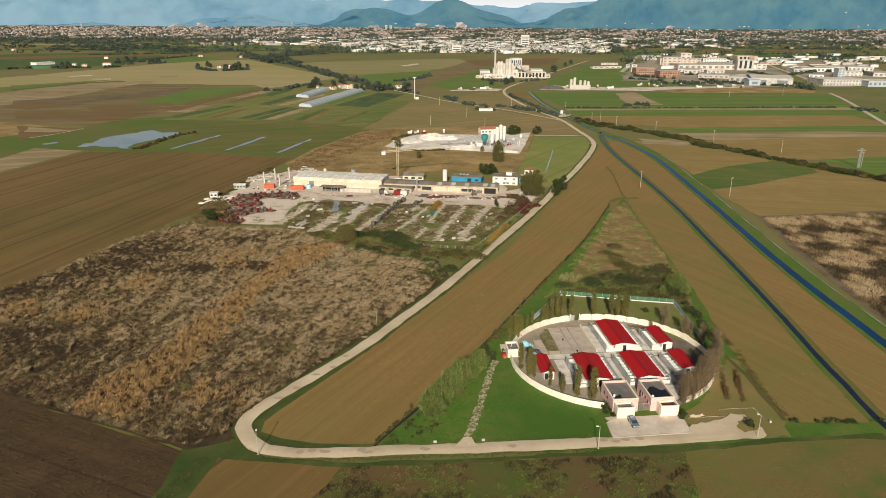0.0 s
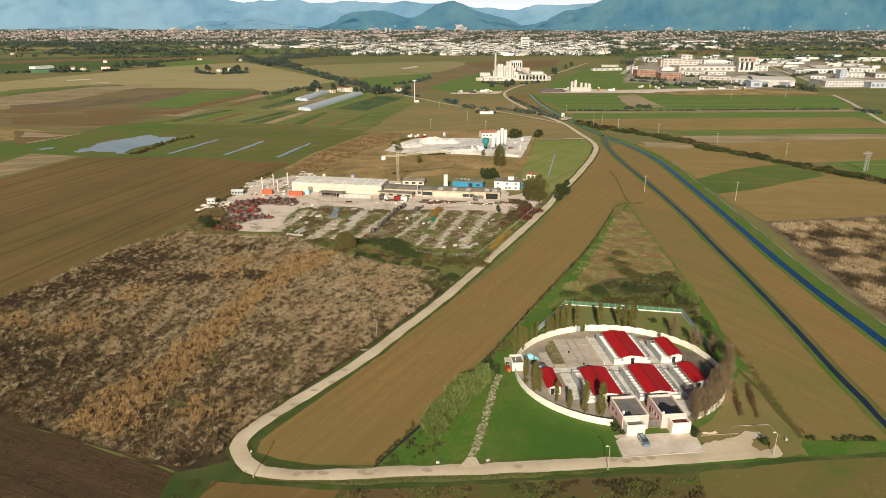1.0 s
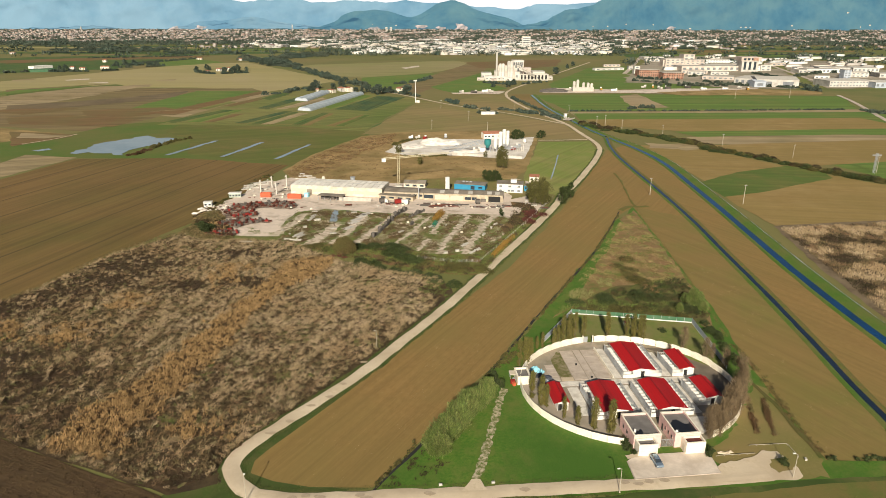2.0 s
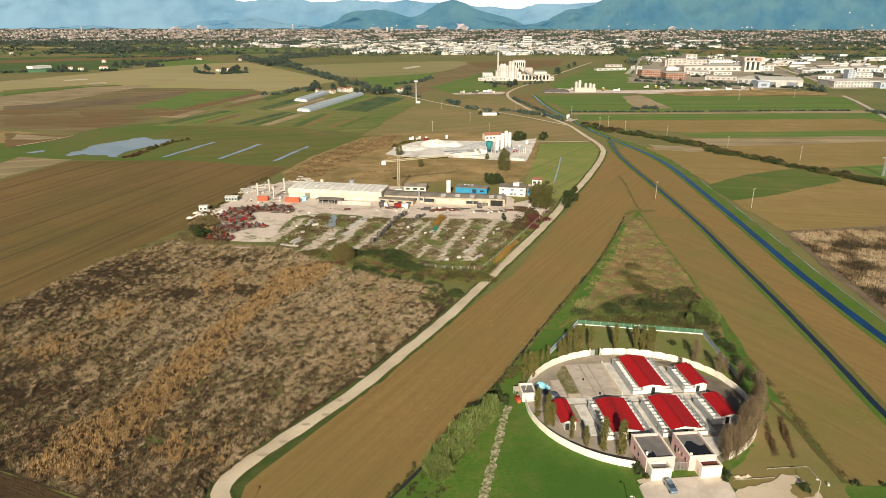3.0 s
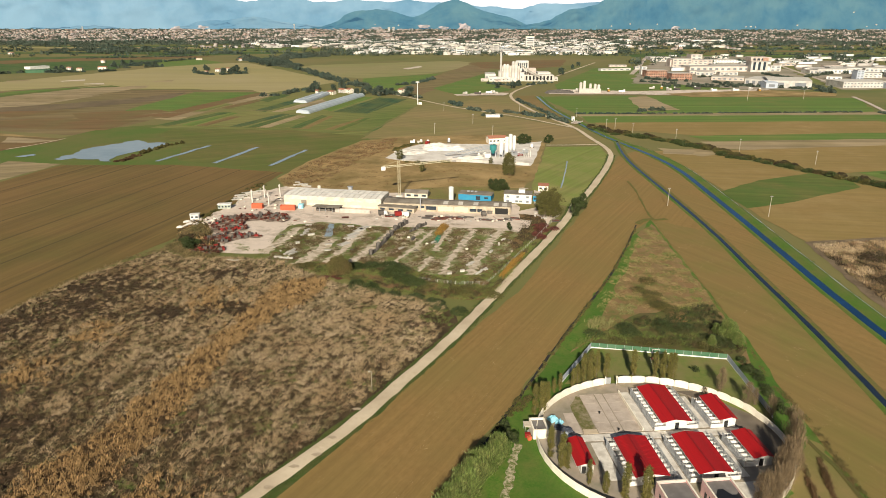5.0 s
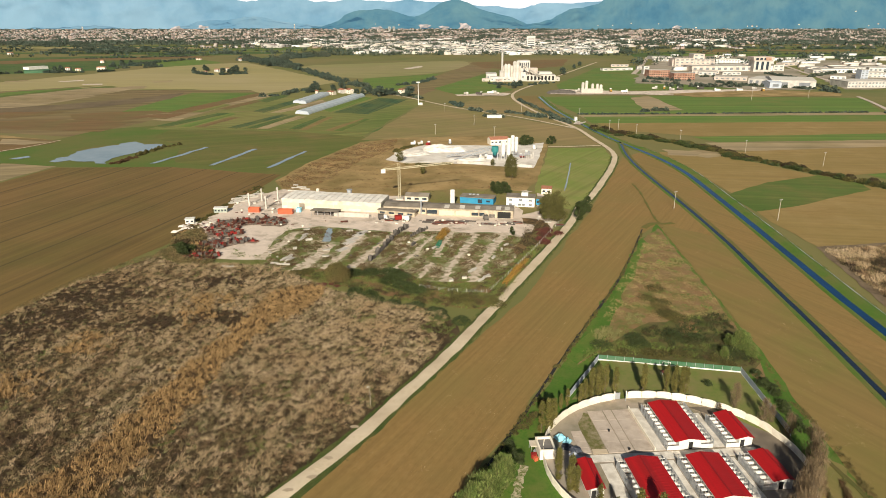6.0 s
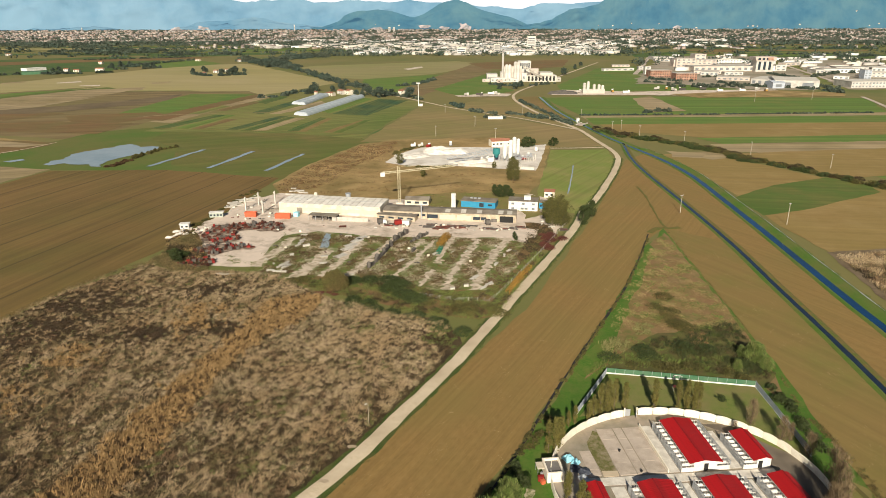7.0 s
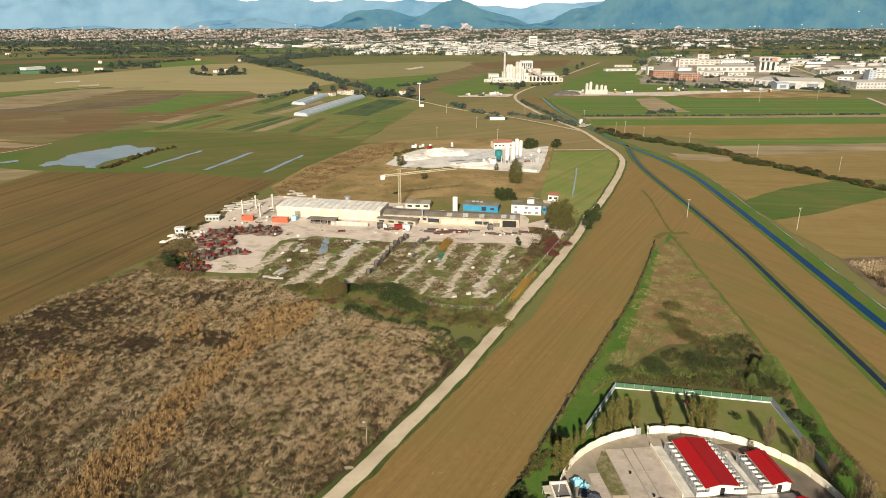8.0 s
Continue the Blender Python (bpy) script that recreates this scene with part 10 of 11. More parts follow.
for x, y in [(-516.3, 1409.3), (-505.9, 1393.4), (-448.4, 1319.5), (-442.2, 1334.8), (-431.0, 1320.7), (-433.7, 1350.6), (-420.5, 1367.0), (-513.7, 1345.3), (-140.5, 954.2), (-132.5, 954.7), (-126.5, 970.6), (-116.4, 955.5), (-92.3, 956.8), (-67.1, 942.8), (-108.3, 940.7), (-208.6, 990.7), (-209.5, 1016.3), (-212.6, 982.2), (-474.9, 1623.7), (-445.4, 1562.3), (-420.7, 1524.2), (91.0, 1088.3), (80.3, 1296.5), (57.2, 1048.7), (79.2, 1049.9), (188.9, 1303.3), (234.9, 1460.5), (259.0, 1534.3), (-70.5, 935.2), (-100.4, 956.3), (-749.0, 1500.6), (-748.8, 1540.0), (-730.0, 1541.4), (-681.5, 1505.5), (-663.0, 1506.8), (-812.2, 1389.1), (-819.3, 1422.6), (-184.0, 1017.6), (-174.2, 1036.0)]:
    put(rng_t.choice(bigs), x, y, rng_t, 0.6, 1.15)
for p in bigs:
    discard(p)
for k, (pts, w, h) in enumerate((
        ([(-270.2, 932.4), (-244.2, 948.9), (-237.6, 989.2), (-222.3, 1015.6)], 12, 5), ([(-544.7, 1788.0), (-435.9, 1604.9), (-327.3, 1422.1), (-267.4, 1302.3), (-198.8, 1155.4), (-137.5, 1056.4)], 16, 7), ([(-487.4, 1691.6), (-456.8, 1795.1), (-391.1, 1914.4), (-349.9, 2047.1)], 40, 9),
        ([(-761.3, 1499.8), (-704.8, 1543.3), (-663.0, 1506.8)], 14, 6), ([(-143.8, 1037.6), (-84.3, 957.2), (-49.7, 914.6)], 10, 4), ([(-95.8, 1087.7), (-62.3, 1141.3), (-45.9, 1211.1)], 10, 4), ([(-10.5, 876.0), (17.6, 794.8), (63.2, 776.0), (109.8, 712.4)], 10, 3),
        ([(23.2, 749.5), (36.1, 754.9), (48.1, 741.1)], 8, 3), ([(-1369.1, 2262.1), (-1278.9, 2271.1), (-1073.2, 2126.2), (-1004.9, 2212.6)], 20, 8), ([(-1930.1, 2877.5), (-1715.8, 2764.9), (-1659.1, 2911.2), (-1188.2, 2280.2), (-1060.2, 2293.1)], 24, 8), ([(900.1, 1850.9), (1040.8, 1889.0), (1121.5, 1923.3)], 30, 8), ([(463.5, 794.3), (473.9, 746.1), (509.7, 725.4)], 12, 3), ([(-805.4, 1357.1), (-741.6, 1345.6), (-684.7, 1381.3)], 10, 5), ([(-519.2, 1344.9), (-460.3, 1290.0), (-404.8, 1322.4)], 8, 5), ([(42.2, 1126.1), (86.4, 1088.1), (146.3, 1132.0)], 6, 4), ([(294.6, 1162.1), (362.6, 1103.6), (448.0, 1088.9)], 8, 4), ([(614.8, 1251.1), (709.9, 1336.2), (794.9, 1314.0)], 8, 5), ([(544.1, 1678.0), (704.1, 1735.8), (799.4, 1697.1)], 10, 6), ([(73.0, 906.9), (91.8, 798.3), (108.6, 703.8)], 5, 2), ([(127.6, 768.9), (258.8, 774.8), (447.1, 788.4)], 3, 1.2))):
    thicket("tree_belt", pts, w, h, m_wood, "dark belt of trees between fields", "trees", per_m=14, size=1.3, seed=120 + k, step=12)

for k, pts in enumerate(([(412.7, 1152.1), (431.4, 1094.2), (477.0, 1059.6), (515.5, 1043.5)], [(414.4, 1240.4), (453.8, 1253.3), (470.4, 1218.3)], [(318.2, 1214.9), (342.9, 1182.1), (374.2, 1161.6)], [(537.3, 1096.6), (540.7, 1044.1), (548.6, 1027.8)], [(652.6, 1657.8), (750.4, 1797.4), (794.2, 1849.5)], [(567.2, 1319.5), (570.5, 1268.2), (567.7, 1198.1)])):
    thicket("works_hedge", pts, 8, 4.5, m_wood, "dark trees and hedges between factory halls", "trees", per_m=20, size=1.1, seed=150 + k, step=8)
for k, (pts, w, h) in enumerate((([(-761.0, 1489.8), (-743.7, 1584.8), (-710.1, 1692.7), (-684.2, 1789.9)], 10, 5), ([(-1309.8, 2144.4), (-1164.2, 2076.2), (-1080.2, 2149.6), (-982.1, 2189.5), (-850.5, 2154.9)], 26, 9), ([(-1727.2, 2580.6), (-1633.0, 2637.6), (-1534.7, 2697.0), (-1250.3, 2488.3)], 34, 9), ([(-984.3, 1809.0), (-844.8, 1866.2), (-744.2, 1925.9)], 8, 4), ([(-870.5, 1300.3), (-831.9, 1343.4), (-768.4, 1330.5)], 9, 5), ([(-725.5, 1455.9), (-679.5, 1474.1), (-646.2, 1510.4)], 9, 5), ([(576.3, 2389.5), (842.9, 2440.6), (1058.9, 2400.5), (1433.9, 2365.7)], 30, 8), ([(879.4, 1992.8), (1023.5, 2027.1), (1134.5, 1968.6)], 12, 6), ([(417.8, 2078.2), (475.9, 2113.5), (527.4, 2186.3)], 22, 8))):
    thicket("tree_belt", pts, w, h, m_wood, "dark belt of trees on the plain", "trees", per_m=16, size=1.4, seed=160 + k, step=12)
for k, (pts, w, h) in enumerate((([(-526.7, 1737.4), (-446.4, 1649.9), (-350.7, 1499.6)], 60, 11), ([(-490.2, 1809.3), (-417.0, 1943.3), (-338.1, 2033.3)], 60, 10), ([(-837.9, 2005.4), (-775.9, 2102.0), (-662.1, 2067.8)], 40, 8), ([(-1198.5, 2213.0), (-1130.6, 2374.2), (-957.9, 2288.5)], 50, 9))):
    thicket("small_wood", pts, w, h, m_wood, "small dark wood before the town", "trees", per_m=60, size=1.5, seed=180 + k, step=12)


# ---- factories before the town ----
def factory(p, q, depth, h, label, m_wall=None, m_roof=None, rise=0.0, rows=1, n=6, m_win=None):
    d = (Vector(q) - Vector(p)).length
    h *= 0.7
    rise *= 0.6
    o = hall("factory_hall", p, q, depth, h, label, m_wall or m_offwhite, m_roof or m_precast, "factory", "factories before the town", rise=rise)
    for s in range(rows):
        for i in range(n):
            z = (s + 0.5) * h / rows
            part("window", boxes(((i + 0.25) * d / n, -0.12, z - h / rows * 0.22, (i + 0.75) * d / n, 0.05, z + h / rows * 0.24)), m_win or m_farglass, o)
    return o


m_pinkwall = mat("pale_pink_factory", (0.60, 0.50, 0.43), (0.52, 0.43, 0.36), 0.1, each=0.1, c3=(0.42, 0.35, 0.30), scale2=0.1, cover=0.4)
m_works_ground = mat("trampled_works_ground", (0.30, 0.245, 0.175), (0.215, 0.180, 0.120), 0.1, c3=(0.120, 0.130, 0.060), scale2=0.03, cover=0.42, c4=(0.37, 0.31, 0.24), scale3=0.015)
field("factory_ground", [(274.9, 1128.9), (347.7, 1370.3), (452.3, 1653.2), (581.0, 1926.9), (783.3, 1990.6), (712.7, 1659.1), (652.3, 1377.2), (553.7, 1115.8), (503.2, 1026.8), (410.6, 1041.1), (349.1, 1111.1)], m_works_ground, 0, "beige trampled ground between factory halls", rough=2)
field("factory_ground", [(713.0, 1505.8), (885.0, 1752.2), (959.7, 1664.8), (909.7, 1476.3), (654.0, 1046.6), (557.1, 1036.2), (617.7, 1221.7)], m_works_ground, 0, "beige trampled ground between factory halls", rough=2)
factory((461.7, 1061.7), (519.4, 1046.9), 60, 16, "big white hall with a sloping roof", rise=5, n=2)
factory((446.5, 1108.3), (471.5, 1080.7), 70, 14, "white hall beside a tower", rise=3, n=4)
factory((455.2, 1052.3), (473.0, 1053.3), 22, 12, "blue-grey hall with arched roof", m_pale_net, m_pale_net, rise=4, n=1)
factory((449.3, 1377.9), (568.8, 1385.6), 45, 14, "long pale factory hall with windows", m_pinkwall, n=10)
factory((456.6, 1511.1), (498.5, 1514.0), 30, 24, "pale stepped factory block with windows", m_pinkwall, rows=3, n=4)
factory((508.1, 1551.9), (532.8, 1553.7), 26, 34, "tall pale factory block with windows", m_pinkwall, rows=4, n=2)
factory((564.4, 1636.2), (646.9, 1642.3), 30, 11, "white factory hall with glazed front", m_white, rows=2, n=12)
factory((330.6, 1246.3), (367.2, 1248.6), 24, 17, "orange brick block with rows of windows", m_brick, m_precast, rows=4, n=9, m_win=m_dark)
factory((357.0, 1188.1), (391.9, 1190.2), 24, 16, "orange brick block with pale balconies", m_brick, m_precast, rows=4, n=8, m_win=m_dark)
factory((338.9, 1312.8), (348.8, 1313.4), 12, 20, "narrow white stair block with windows", rows=3, n=1)
factory((479.6, 1766.8), (529.9, 1770.7), 40, 10, "low pale hall with flat roof", n=6)
factory((609.7, 1388.3), (630.7, 1389.7), 16, 16, "white cubic block beside a tower", rows=2, n=2)
factory((425.0, 1192.1), (471.4, 1172.4), 30, 8, "low pale warehouse with flat roof", m_pinkwall, n=6)
factory((432.6, 1291.4), (460.5, 1279.9), 20, 9, "low pale workshop with flat roof", n=4)
factory((572.0, 1058.6), (642.9, 1062.5), 45, 13, "wide white hall with a window band", rows=2, n=14)
factory((674.8, 1206.8), (687.0, 1207.5), 14, 22, "blue glazed stair tower of a factory", m_pale_net, rows=4, n=2)
factory((633.1, 1044.3), (689.8, 1047.3), 40, 12, "blue-grey hall with flat roof", m_pale_net, n=8)
factory((659.2, 1333.0), (698.6, 1335.5), 30, 9, "low white hall with flat roof", n=5)
factory((729.4, 1396.1), (791.5, 1385.0), 40, 10, "long low pale hall", n=8)
factory((782.9, 1369.6), (826.2, 1357.8), 50, 11, "pale hall with a wide roof", n=6)
factory((753.6, 1235.0), (803.3, 1226.1), 40, 10, "pale hall with a wide roof", n=6)
factory((757.7, 1650.4), (787.0, 1652.5), 20, 8, "small white workshop by a road", n=3)
factory((453.0, 1517.5), (543.7, 1519.5), 26, 20, "beige stepped factory hall with windows", m_pinkwall, rows=3, n=9)
factory((525.2, 1467.6), (597.4, 1469.2), 22, 11, "low beige hall with an arched front", m_pinkwall, rows=2, n=6)
factory((464.2, 1696.9), (508.1, 1697.9), 16, 8, "small pale workshop behind a brick block", m_offwhite, rows=1, n=4)
factory((357.3, 1431.3), (375.8, 1431.7), 12, 9, "narrow white block beside a brick block", m_offwhite, rows=2, n=2)
factory((429.1, 1316.3), (479.0, 1317.5), 16, 9, "pale workshop with a row of windows", m_pinkwall, rows=1, n=6)
factory((475.7, 1291.2), (509.0, 1291.9), 14, 8, "pale shed with dark openings", m_offwhite, rows=1, n=4)
factory((598.8, 1390.7), (630.2, 1391.4), 16, 14, "white block beside the tower", m_white, rows=2, n=3)
factory((700.2, 1541.1), (741.3, 1560.5), 20, 8, "small pale hall by a service road", m_pinkwall, rows=1, n=3)
factory((792.8, 1661.0), (845.0, 1683.6), 22, 9, "small pale hall by a service road", m_offwhite, rows=1, n=4)
factory((695.1, 1439.0), (711.7, 1408.3), 20, 8, "low pale shed by a service road", m_pinkwall, rows=1, n=4)
factory((675.0, 1335.5), (742.6, 1337.0), 30, 11, "long white hall with a window band", m_white, rows=1, n=9)
factory((695.6, 1246.8), (734.6, 1235.9), 26, 12, "pale hall with tall windows", m_offwhite, rows=2, n=6)
factory((626.5, 1210.6), (646.7, 1199.9), 14, 7, "low white shed beside parked lorries", m_white, rows=1, n=3)
factory((281.7, 1398.5), (344.2, 1415.3), 12, 6, "low pale shed beside the meadow", m_offwhite, rows=1, n=5)
factory((323.2, 1514.5), (359.9, 1515.3), 10, 6, "low pale shed beside a road", m_pinkwall, rows=1, n=4)
twr = empty("office_tower", pose(*(563.8, 1370.3), 0), "white office tower with tall slit windows", "tower")
TW = (Vector((596.2, 1372.4)) - Vector((563.8, 1370.3))).length
part("shaft", boxes((0, 0, 0, TW, 26, 26)), m_offwhite, twr)
part("crown_slab", boxes((-3, -2, 21, TW + 4, 28, 28)), m_pinkwall, twr)
for i in range(3):
    part("slit_window", boxes((TW * (0.12 + 0.3 * i), -0.3, 4, TW * (0.26 + 0.3 * i), 0.1, 19)), m_glass, twr)
for i in range(4):
    part("window", boxes((TW * (0.05 + 0.24 * i), -2.2, 22, TW * (0.2 + 0.24 * i), -1.9, 26)), m_glass, twr)
part("sign_panel", boxes((TW * 0.62, -2.5, 21.5, TW * 0.95, -2.2, 27)), m_brick, twr, "plain orange-red panel")

# white cement works
cem = empty("cement_works", pose(*(49.1, 1158.8), 0), "white cement works with a slender stack", "factory")
S = (Vector((156.1, 1165.1)) - Vector((49.1, 1158.8))).length / 110.0
for k, (x0, x1, y0, y1, h) in enumerate(((0, 38, 0, 20, 9), (16, 34, 6, 26, 20), (22, 52, 12, 30, 30), (48, 68, 20, 44, 40), (60, 110, 4, 30, 13), (66, 80, 10, 26, 26), (-6, 12, 20, 50, 14), (84, 106, 20, 50, 17), (-14, -2, 2, 12, 6), (36, 46, -4, 4, 7), (104, 118, 10, 24, 8), (10, 20, -8, -1, 5), (52, 60, 6, 14, 18))):
    h *= 0.8
    part("block", bevelled(boxes((x0 * S, y0, 0, x1 * S, y1, h)), 0.3), (m_offwhite, m_precast, m_pinkwall)[k % 3], cem)
    for i in range(max(1, int((x1 - x0) / 7))):
        part("opening", boxes(((x0 + 2 + i * 7) * S, y0 - 0.3, h * 0.35, (x0 + 4.6 + i * 7) * S, y0 + 0.1, h * 0.62)), (m_farglass, m_greysteel)[(i + k) % 2], cem)
for x, y, rr, h in ((19.5, 2, 1.7, 44), (26, 4, 2.8, 26), (31, 4, 2.8, 26), (41, 9, 3.0, 30), (46, 9, 3.0, 30)):
    part("silo", turned([(rr, 0), (rr, h), (rr * 0.5, h + 2)], 14), m_offwhite, cem).matrix_local = pose(x * S, y, 0)
for i in range(5):
    part("window", boxes(((50 + i * 3.4) * S, 19.7, 20, (52 + i * 3.4) * S, 20.1, 29)), m_glass, cem)
for i in range(8):
    part("bay", boxes(((62 + i * 6) * S, 3.6, 2, (65 + i * 6) * S, 4.1, 9)), m_dark, cem)
bm = bmesh.new()
lattice(bm, (55 * S, 4, 24), (85 * S, 2, 8), 3, 4, 0.35)
part("conveyor", bm, m_precast, cem)

# silos by the road
grp = empty("gravel_silos", pose(*(169.6, 986.2), 0), "group of pale gravel silos", "silo")
for x, h in ((0, 13), (5, 15), (14, 11), (20, 11), (25, 10)):
    part("silo", turned([(0.6, 3), (2.1, 6), (2.1, h), (1.2, h + 1.5)], 12), m_precast, grp).matrix_local = pose(x, (x * 7) % 5, 0)
part("shed", boxes((-2, -2, 0, 28, 6, 6)), m_precast, grp)
field("silo_yard", [(122.1, 967.9), (147.4, 1035.6), (239.9, 1006.3), (347.6, 1028.9), (452.1, 1034.5), (439.2, 984.4), (315.7, 955.0), (230.7, 965.8)], m_yard, 0, "pale gravel yard round the silos", rough=1.0)
field("silo_yard", [(-7.8, 961.1), (45.8, 987.8), (70.2, 981.0), (60.2, 949.4), (-3.6, 946.1)], m_yard, 0, "pale storage ground", rough=1.0)
field("earth_bank", [(281.8, 976.2), (448.4, 1025.8), (522.6, 988.7), (502.9, 949.8), (308.7, 932.7)], m_waste, 0, "brown disturbed earth", rough=1.0)
heap("gravel_mound", 0, 0, 40, 20, 6, m_greysteel, "grey gravel heap beside silos", 71, pose(*(140.5, 984.7), 0), 14)
for k, (x, y) in enumerate([(223.6, 989.0), (280.6, 1034.0), (298.0, 1035.0), (306.1, 1018.2), (354.8, 1038.0), (400.1, 1014.8), (425.9, 1033.1), (427.6, 1016.2), (4.4, 961.8), (20.5, 962.6), (37.0, 971.3), (162.5, 993.9), (212.8, 996.6), (53.0, 964.3), (321.6, 1027.5), (367.6, 1013.0)]):
    t = empty("parked_machine", pose(x, y, 0, 0, 0, k * 37), "pale machine parked by the factories", "machine")
    part("body", bevelled(boxes((0, 0, 0.8, 9, 3, 3.4)), 0.2), (m_white, m_precast, m_yellow_steel, m_precast, m_greysteel)[k % 5], t)
    part("cab", bevelled(boxes((7, 0.2, 3.4, 9, 2.8, 4.6)), 0.2), m_white, t)
    part("undercarriage", boxes((0.5, 0.2, 0, 8.5, 2.8, 0.8)), m_tyre, t)

# ---- the town ----
T = np.random.RandomState(5)


m_hallwall = many("pale_hall_walls", [(0.80, 0.77, 0.72), (0.72, 0.66, 0.58), (0.84, 0.82, 0.79), (0.50, 0.46, 0.42), (0.78, 0.70, 0.60)])


def hip_houses(name, at, w, d, h, rise, material, roof, label, category="houses", turn=None):
    """Many small houses in one mesh: four walls each; and their roofs in a second mesh."""
    n = len(at)
    a = T.choice([0.1, 0.5, -0.3, 1.2], n) + T.normal(0, 0.1, n) if turn is None else np.full(n, turn) + T.normal(0, 0.05, n)
    c, s = np.cos(a), np.sin(a)
    z0 = np.where(at[:, 1] > 3000, 34 * np.clip((at[:, 1] - 3000) / 1850, 0, 9) ** 1.3, 0)
    def place(x, y, z):
        return np.stack([at[:, 0] + x * c - y * s, at[:, 1] + x * s + y * c, z], 1)
    W, D = w / 2, d / 2
    low = [place(x, y, z0 - 1) for x, y in ((-W, -D), (W, -D), (W, D), (-W, D))]
    top = [place(x, y, z0 + h) for x, y in ((-W, -D), (W, -D), (W, D), (-W, D))]
    v = np.stack(low + top, 1).reshape(-1, 3)
    f = (np.arange(n)[:, None, None] * 8 + np.array([(0, 1, 5, 4), (1, 2, 6, 5), (2, 3, 7, 6), (3, 0, 4, 7)])[None]).reshape(-1, 4)
    tagged(new(name, np_mesh(name, v, f, material)), label, category, "", "stuff")
    e = [place(x * 1.06, y * 1.06, z0 + h) for x, y in ((-W, -D), (W, -D), (W, D), (-W, D))]
    r = [place(-W * 0.6, 0 * D, z0 + h + rise), place(W * 0.6, 0 * D, z0 + h + rise)]
    v = np.stack(e + r, 1).reshape(-1, 3)
    q = (np.arange(n)[:, None, None] * 6 + np.array([(0, 1, 5, 4), (2, 3, 4, 5), (1, 2, 5, 5), (3, 0, 4, 4)])[None]).reshape(-1, 4)
    tri = np.concatenate([q[:, [0, 1, 2]], q[:, [0, 2, 3]]])
    tri = tri[(tri[:, 0] != tri[:, 1]) & (tri[:, 1] != tri[:, 2]) & (tri[:, 0] != tri[:, 2])]
    tagged(new(name + "_roofs", np_mesh(name + "_roofs", v, tri, roof)), label.replace("walls", "roofs"), category, "", "stuff")


def spread(n, y0, y1, a0, a1, clump=None, power=1.0):
    """Places between two distances and two bearings (sideways over ahead), in loose clumps."""
    y = y0 + (y1 - y0) * T.uniform(0, 1, n) ** power
    x = y * T.uniform(a0, a1, n)
    p = np.c_[x, y]
    if clump:
        p = p[waves(p, clump, 8) + T.normal(0, 0.35, n) > 0.1]
    return p


p = np.concatenate([spread(7000, 3120, 4700, -0.76, -0.10, 260), spread(5000, 3000, 4700, -0.12, 0.26, 300), spread(4600, 3100, 4650, 0.24, 0.74, 240)])
n = len(p)
hip_houses("town_houses", p, T.uniform(5, 11, n), T.uniform(5, 8, n), T.uniform(3, 6.5, n), T.uniform(0.7, 1.5, n), m_house, m_houseroof, "town houses with pale rendered walls and tiled tops")
p = spread(1500, 3500, 4550, -0.70, -0.14, 260)
n = len(p)
hip_houses("old_town", p, T.uniform(8, 17, n), T.uniform(7, 11, n), T.uniform(6, 11, n), T.uniform(0.8, 1.8, n), m_house, m_houseroof, "dense old town houses with pale rendered walls")
p = np.concatenate([spread(360, 2050, 3000, -0.17, 0.22), spread(110, 2000, 2500, -0.02, 0.20), spread(300, 2500, 3300, -0.30, 0.38)])
n = len(p)
hip_houses("factory_district", p, T.uniform(14, 50, n), T.uniform(10, 20, n), T.uniform(4, 9, n), T.uniform(0.05, 0.2, n), m_hallwall, m_hallroof, "wide low factory halls with pale walls", "factories", 0.25)
p = spread(230, 2350, 3000, 0.24, 0.66, 300)
n = len(p)
hip_houses("suburb", p, T.uniform(7, 15, n), T.uniform(7, 10, n), T.uniform(4, 7, n), T.uniform(0.9, 1.6, n), m_house, m_houseroof, "suburban houses with pale walls among trees")
p = spread(200, 2450, 2950, -0.40, -0.10, 200)
n = len(p)
hip_houses("suburb", p, T.uniform(7, 18, n), T.uniform(7, 10, n), T.uniform(4, 7, n), T.uniform(0.9, 1.6, n), m_house, m_houseroof, "suburban houses with pale walls beyond fields")
p = spread(300, 1400, 1980, 0.30, 0.68, 120)[::2]
n = len(p)
hip_houses("factory_district", p, T.uniform(16, 44, n), T.uniform(8, 13, n), T.uniform(3.5, 7, n), T.uniform(0.04, 0.12, n), m_hallwall, m_hallroof, "low works and sheds with pale walls", "factories", 0.1)
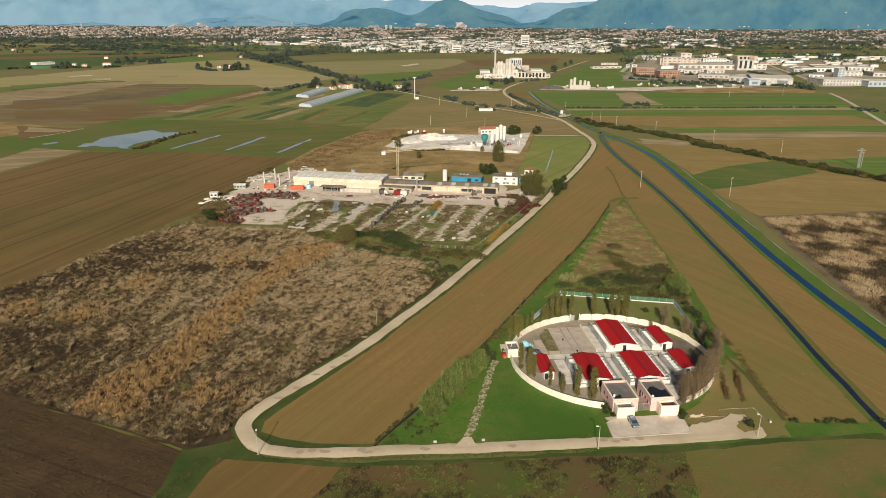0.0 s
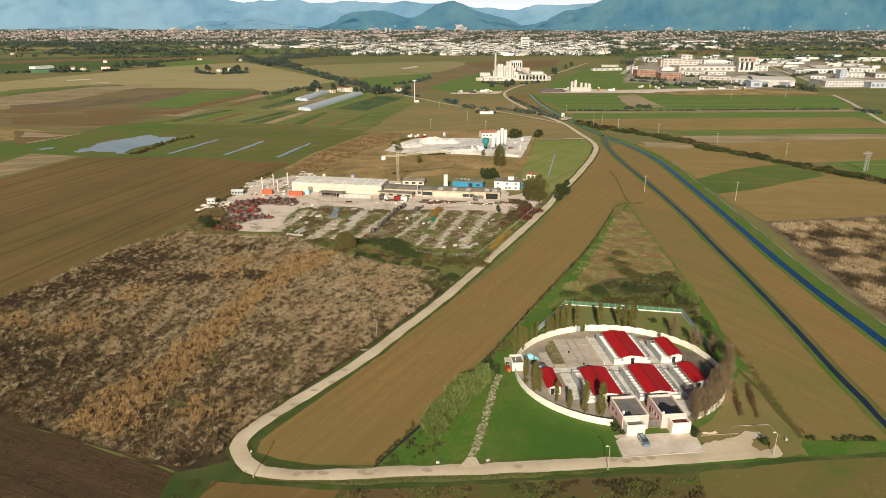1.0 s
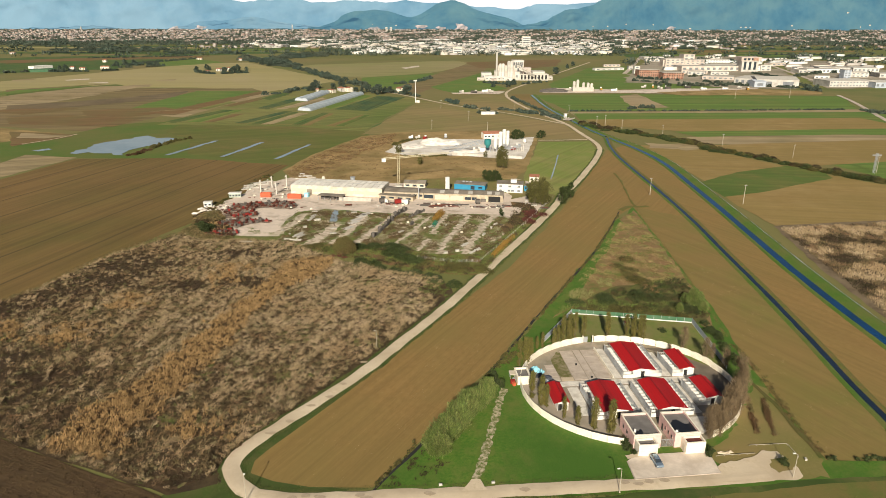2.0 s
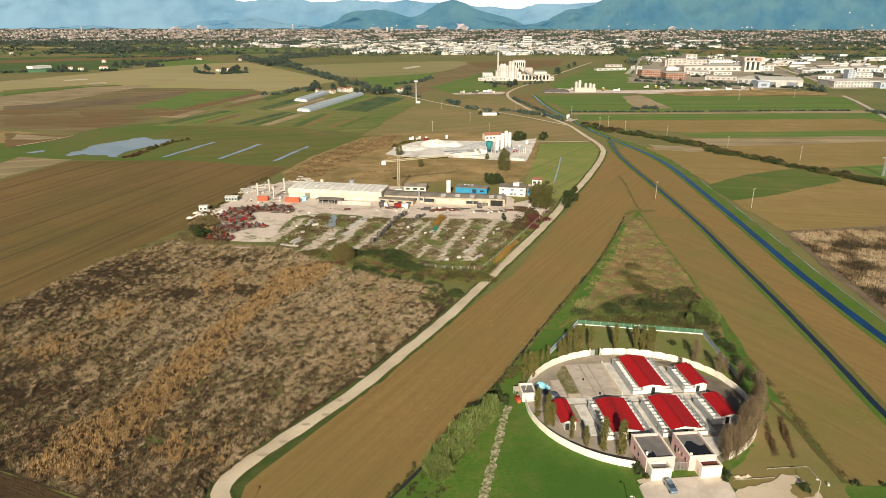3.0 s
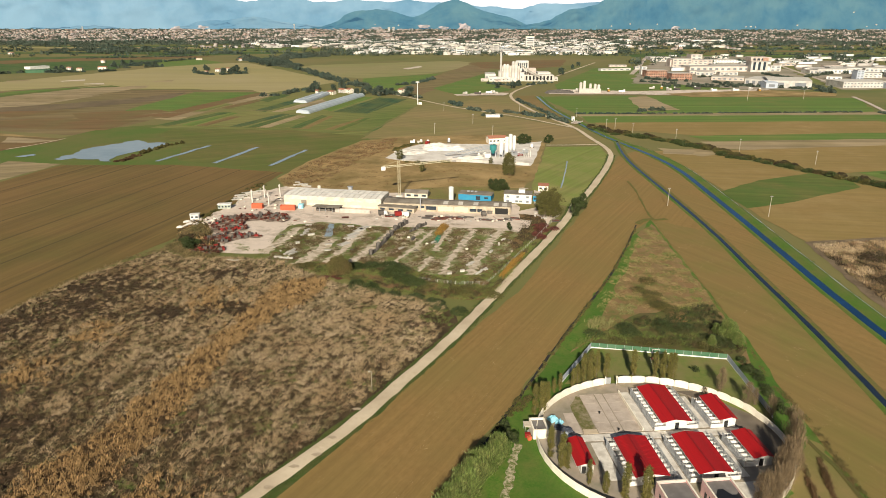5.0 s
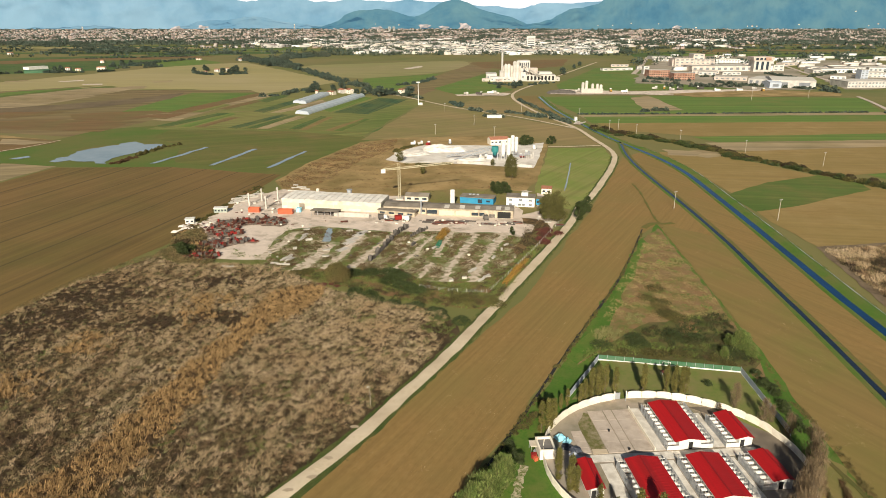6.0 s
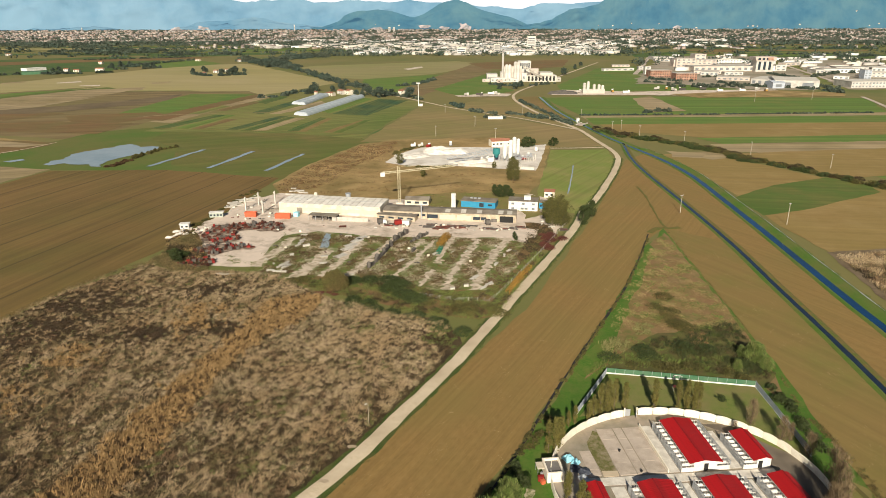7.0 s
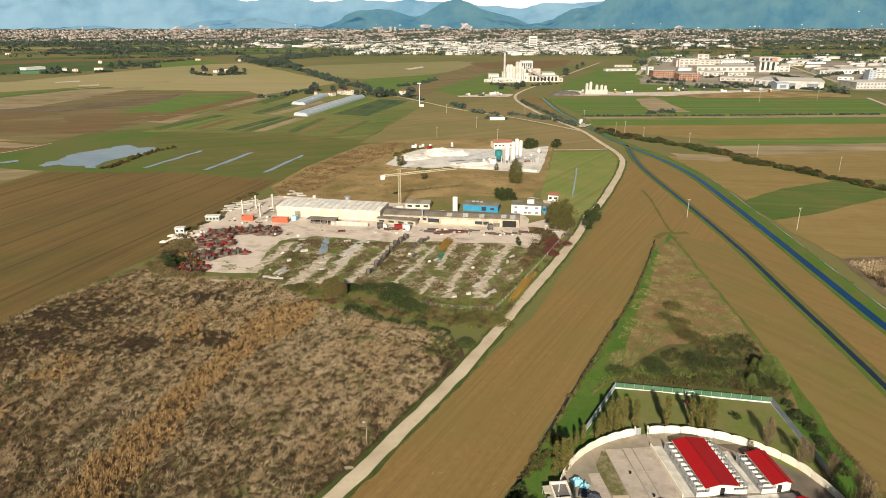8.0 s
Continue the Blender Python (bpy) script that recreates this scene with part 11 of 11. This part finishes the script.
# tower blocks and steeples that stand out
for k, (x, y, w, h) in enumerate(((229.2, 2422.3) + (28, 40), (98.8, 2087.2) + (18, 26), (-1519.4, 4180.3) + (12, 22), (-2297.5, 4198.2) + (6, 34), (-1053.0, 4414.7) + (6, 40), (-448.2, 4360.9) + (12, 26), (-420.0, 4365.6) + (12, 25), (1615.4, 4708.8) + (40, 9), (-10.8, 2010.0) + (26, 20))):
    zz = ground_height(y)
    b = empty("tower_block", pose(x, y, zz), "pale tower block rising over the town", "tower block")
    part("shaft", boxes((0, 0, -1, w, w * 0.7, h)), m_offwhite, b)
    part("parapet", boxes((-0.5, -0.5, h, w + 0.5, w * 0.7 + 0.5, h + 1.5)), m_cladding, b)
    for s in range(int(h / 6)):
        part("window_band", boxes((w * 0.1, -0.3, 3 + s * 6, w * 0.9, 0.1, 5.2 + s * 6)), m_glass, b)


def far_trees(name, at, size, h, label):
    """Clumps of foliage far off, many in one mesh."""
    k = 13
    c = np.repeat(at, k, 0)
    n = len(c)
    g = T.normal(0, 1, (n, 3))
    z0 = np.where(c[:, 1] > 3000, 34 * np.clip((c[:, 1] - 3000) / 1850, 0, 9) ** 1.3, 0)
    pts = np.c_[c + g[:, :2] * size * 0.5, z0 + np.abs(T.uniform(0, 1, n)) * h]
    v, f = leaves(pts, size * 0.30, T)
    tagged(new(name, np_mesh(name, v, f, m_wood)), label, "trees", "", "stuff")


far_trees("town_trees", np.concatenate([spread(9000, 2850, 4700, -0.74, 0.72, 220), spread(1500, 2700, 3150, -0.74, -0.08, 150), spread(1500, 2650, 3100, 0.22, 0.74, 150)]), 12, 8, "dark trees between the houses of the town")
far_trees("district_trees", spread(1300, 1950, 3200, -0.20, 0.24), 10, 8, "dark trees between factory halls")
far_trees("plain_trees", spread(640, 1900, 2700, -0.70, -0.08, 160), 12, 8, "dark trees on the plain before the town")
far_trees("plain_trees", np.concatenate([spread(420, 1550, 2300, 0.24, 0.70, 120), spread(300, 2300, 2650, 0.22, 0.70, 140)]), 10, 8, "dark trees between the factories")
for k in range(9):
    y = 2050 + 130 * k
    x0 = -0.7 * y + 260 * (k % 3)
    field("far_field", [(x0, y), (x0 + 700 + 60 * k, y - 20), (x0 + 760 + 60 * k, y + 90), (x0 + 40, y + 100)], (m_crop_dark, m_olive, m_crop, m_yellow)[k % 4], 3, "far meadow before the town", rough=2)
    field("far_field", [(0.28 * y + 40 * k, y - 100), (0.28 * y + 500 + 60 * k, y - 110), (0.28 * y + 520 + 60 * k, y - 40), (0.28 * y + 40 * k, y - 20)], (m_crop, m_olive, m_plough, m_crop_dark)[k % 4], 3, "far meadow between the factories", rough=2)
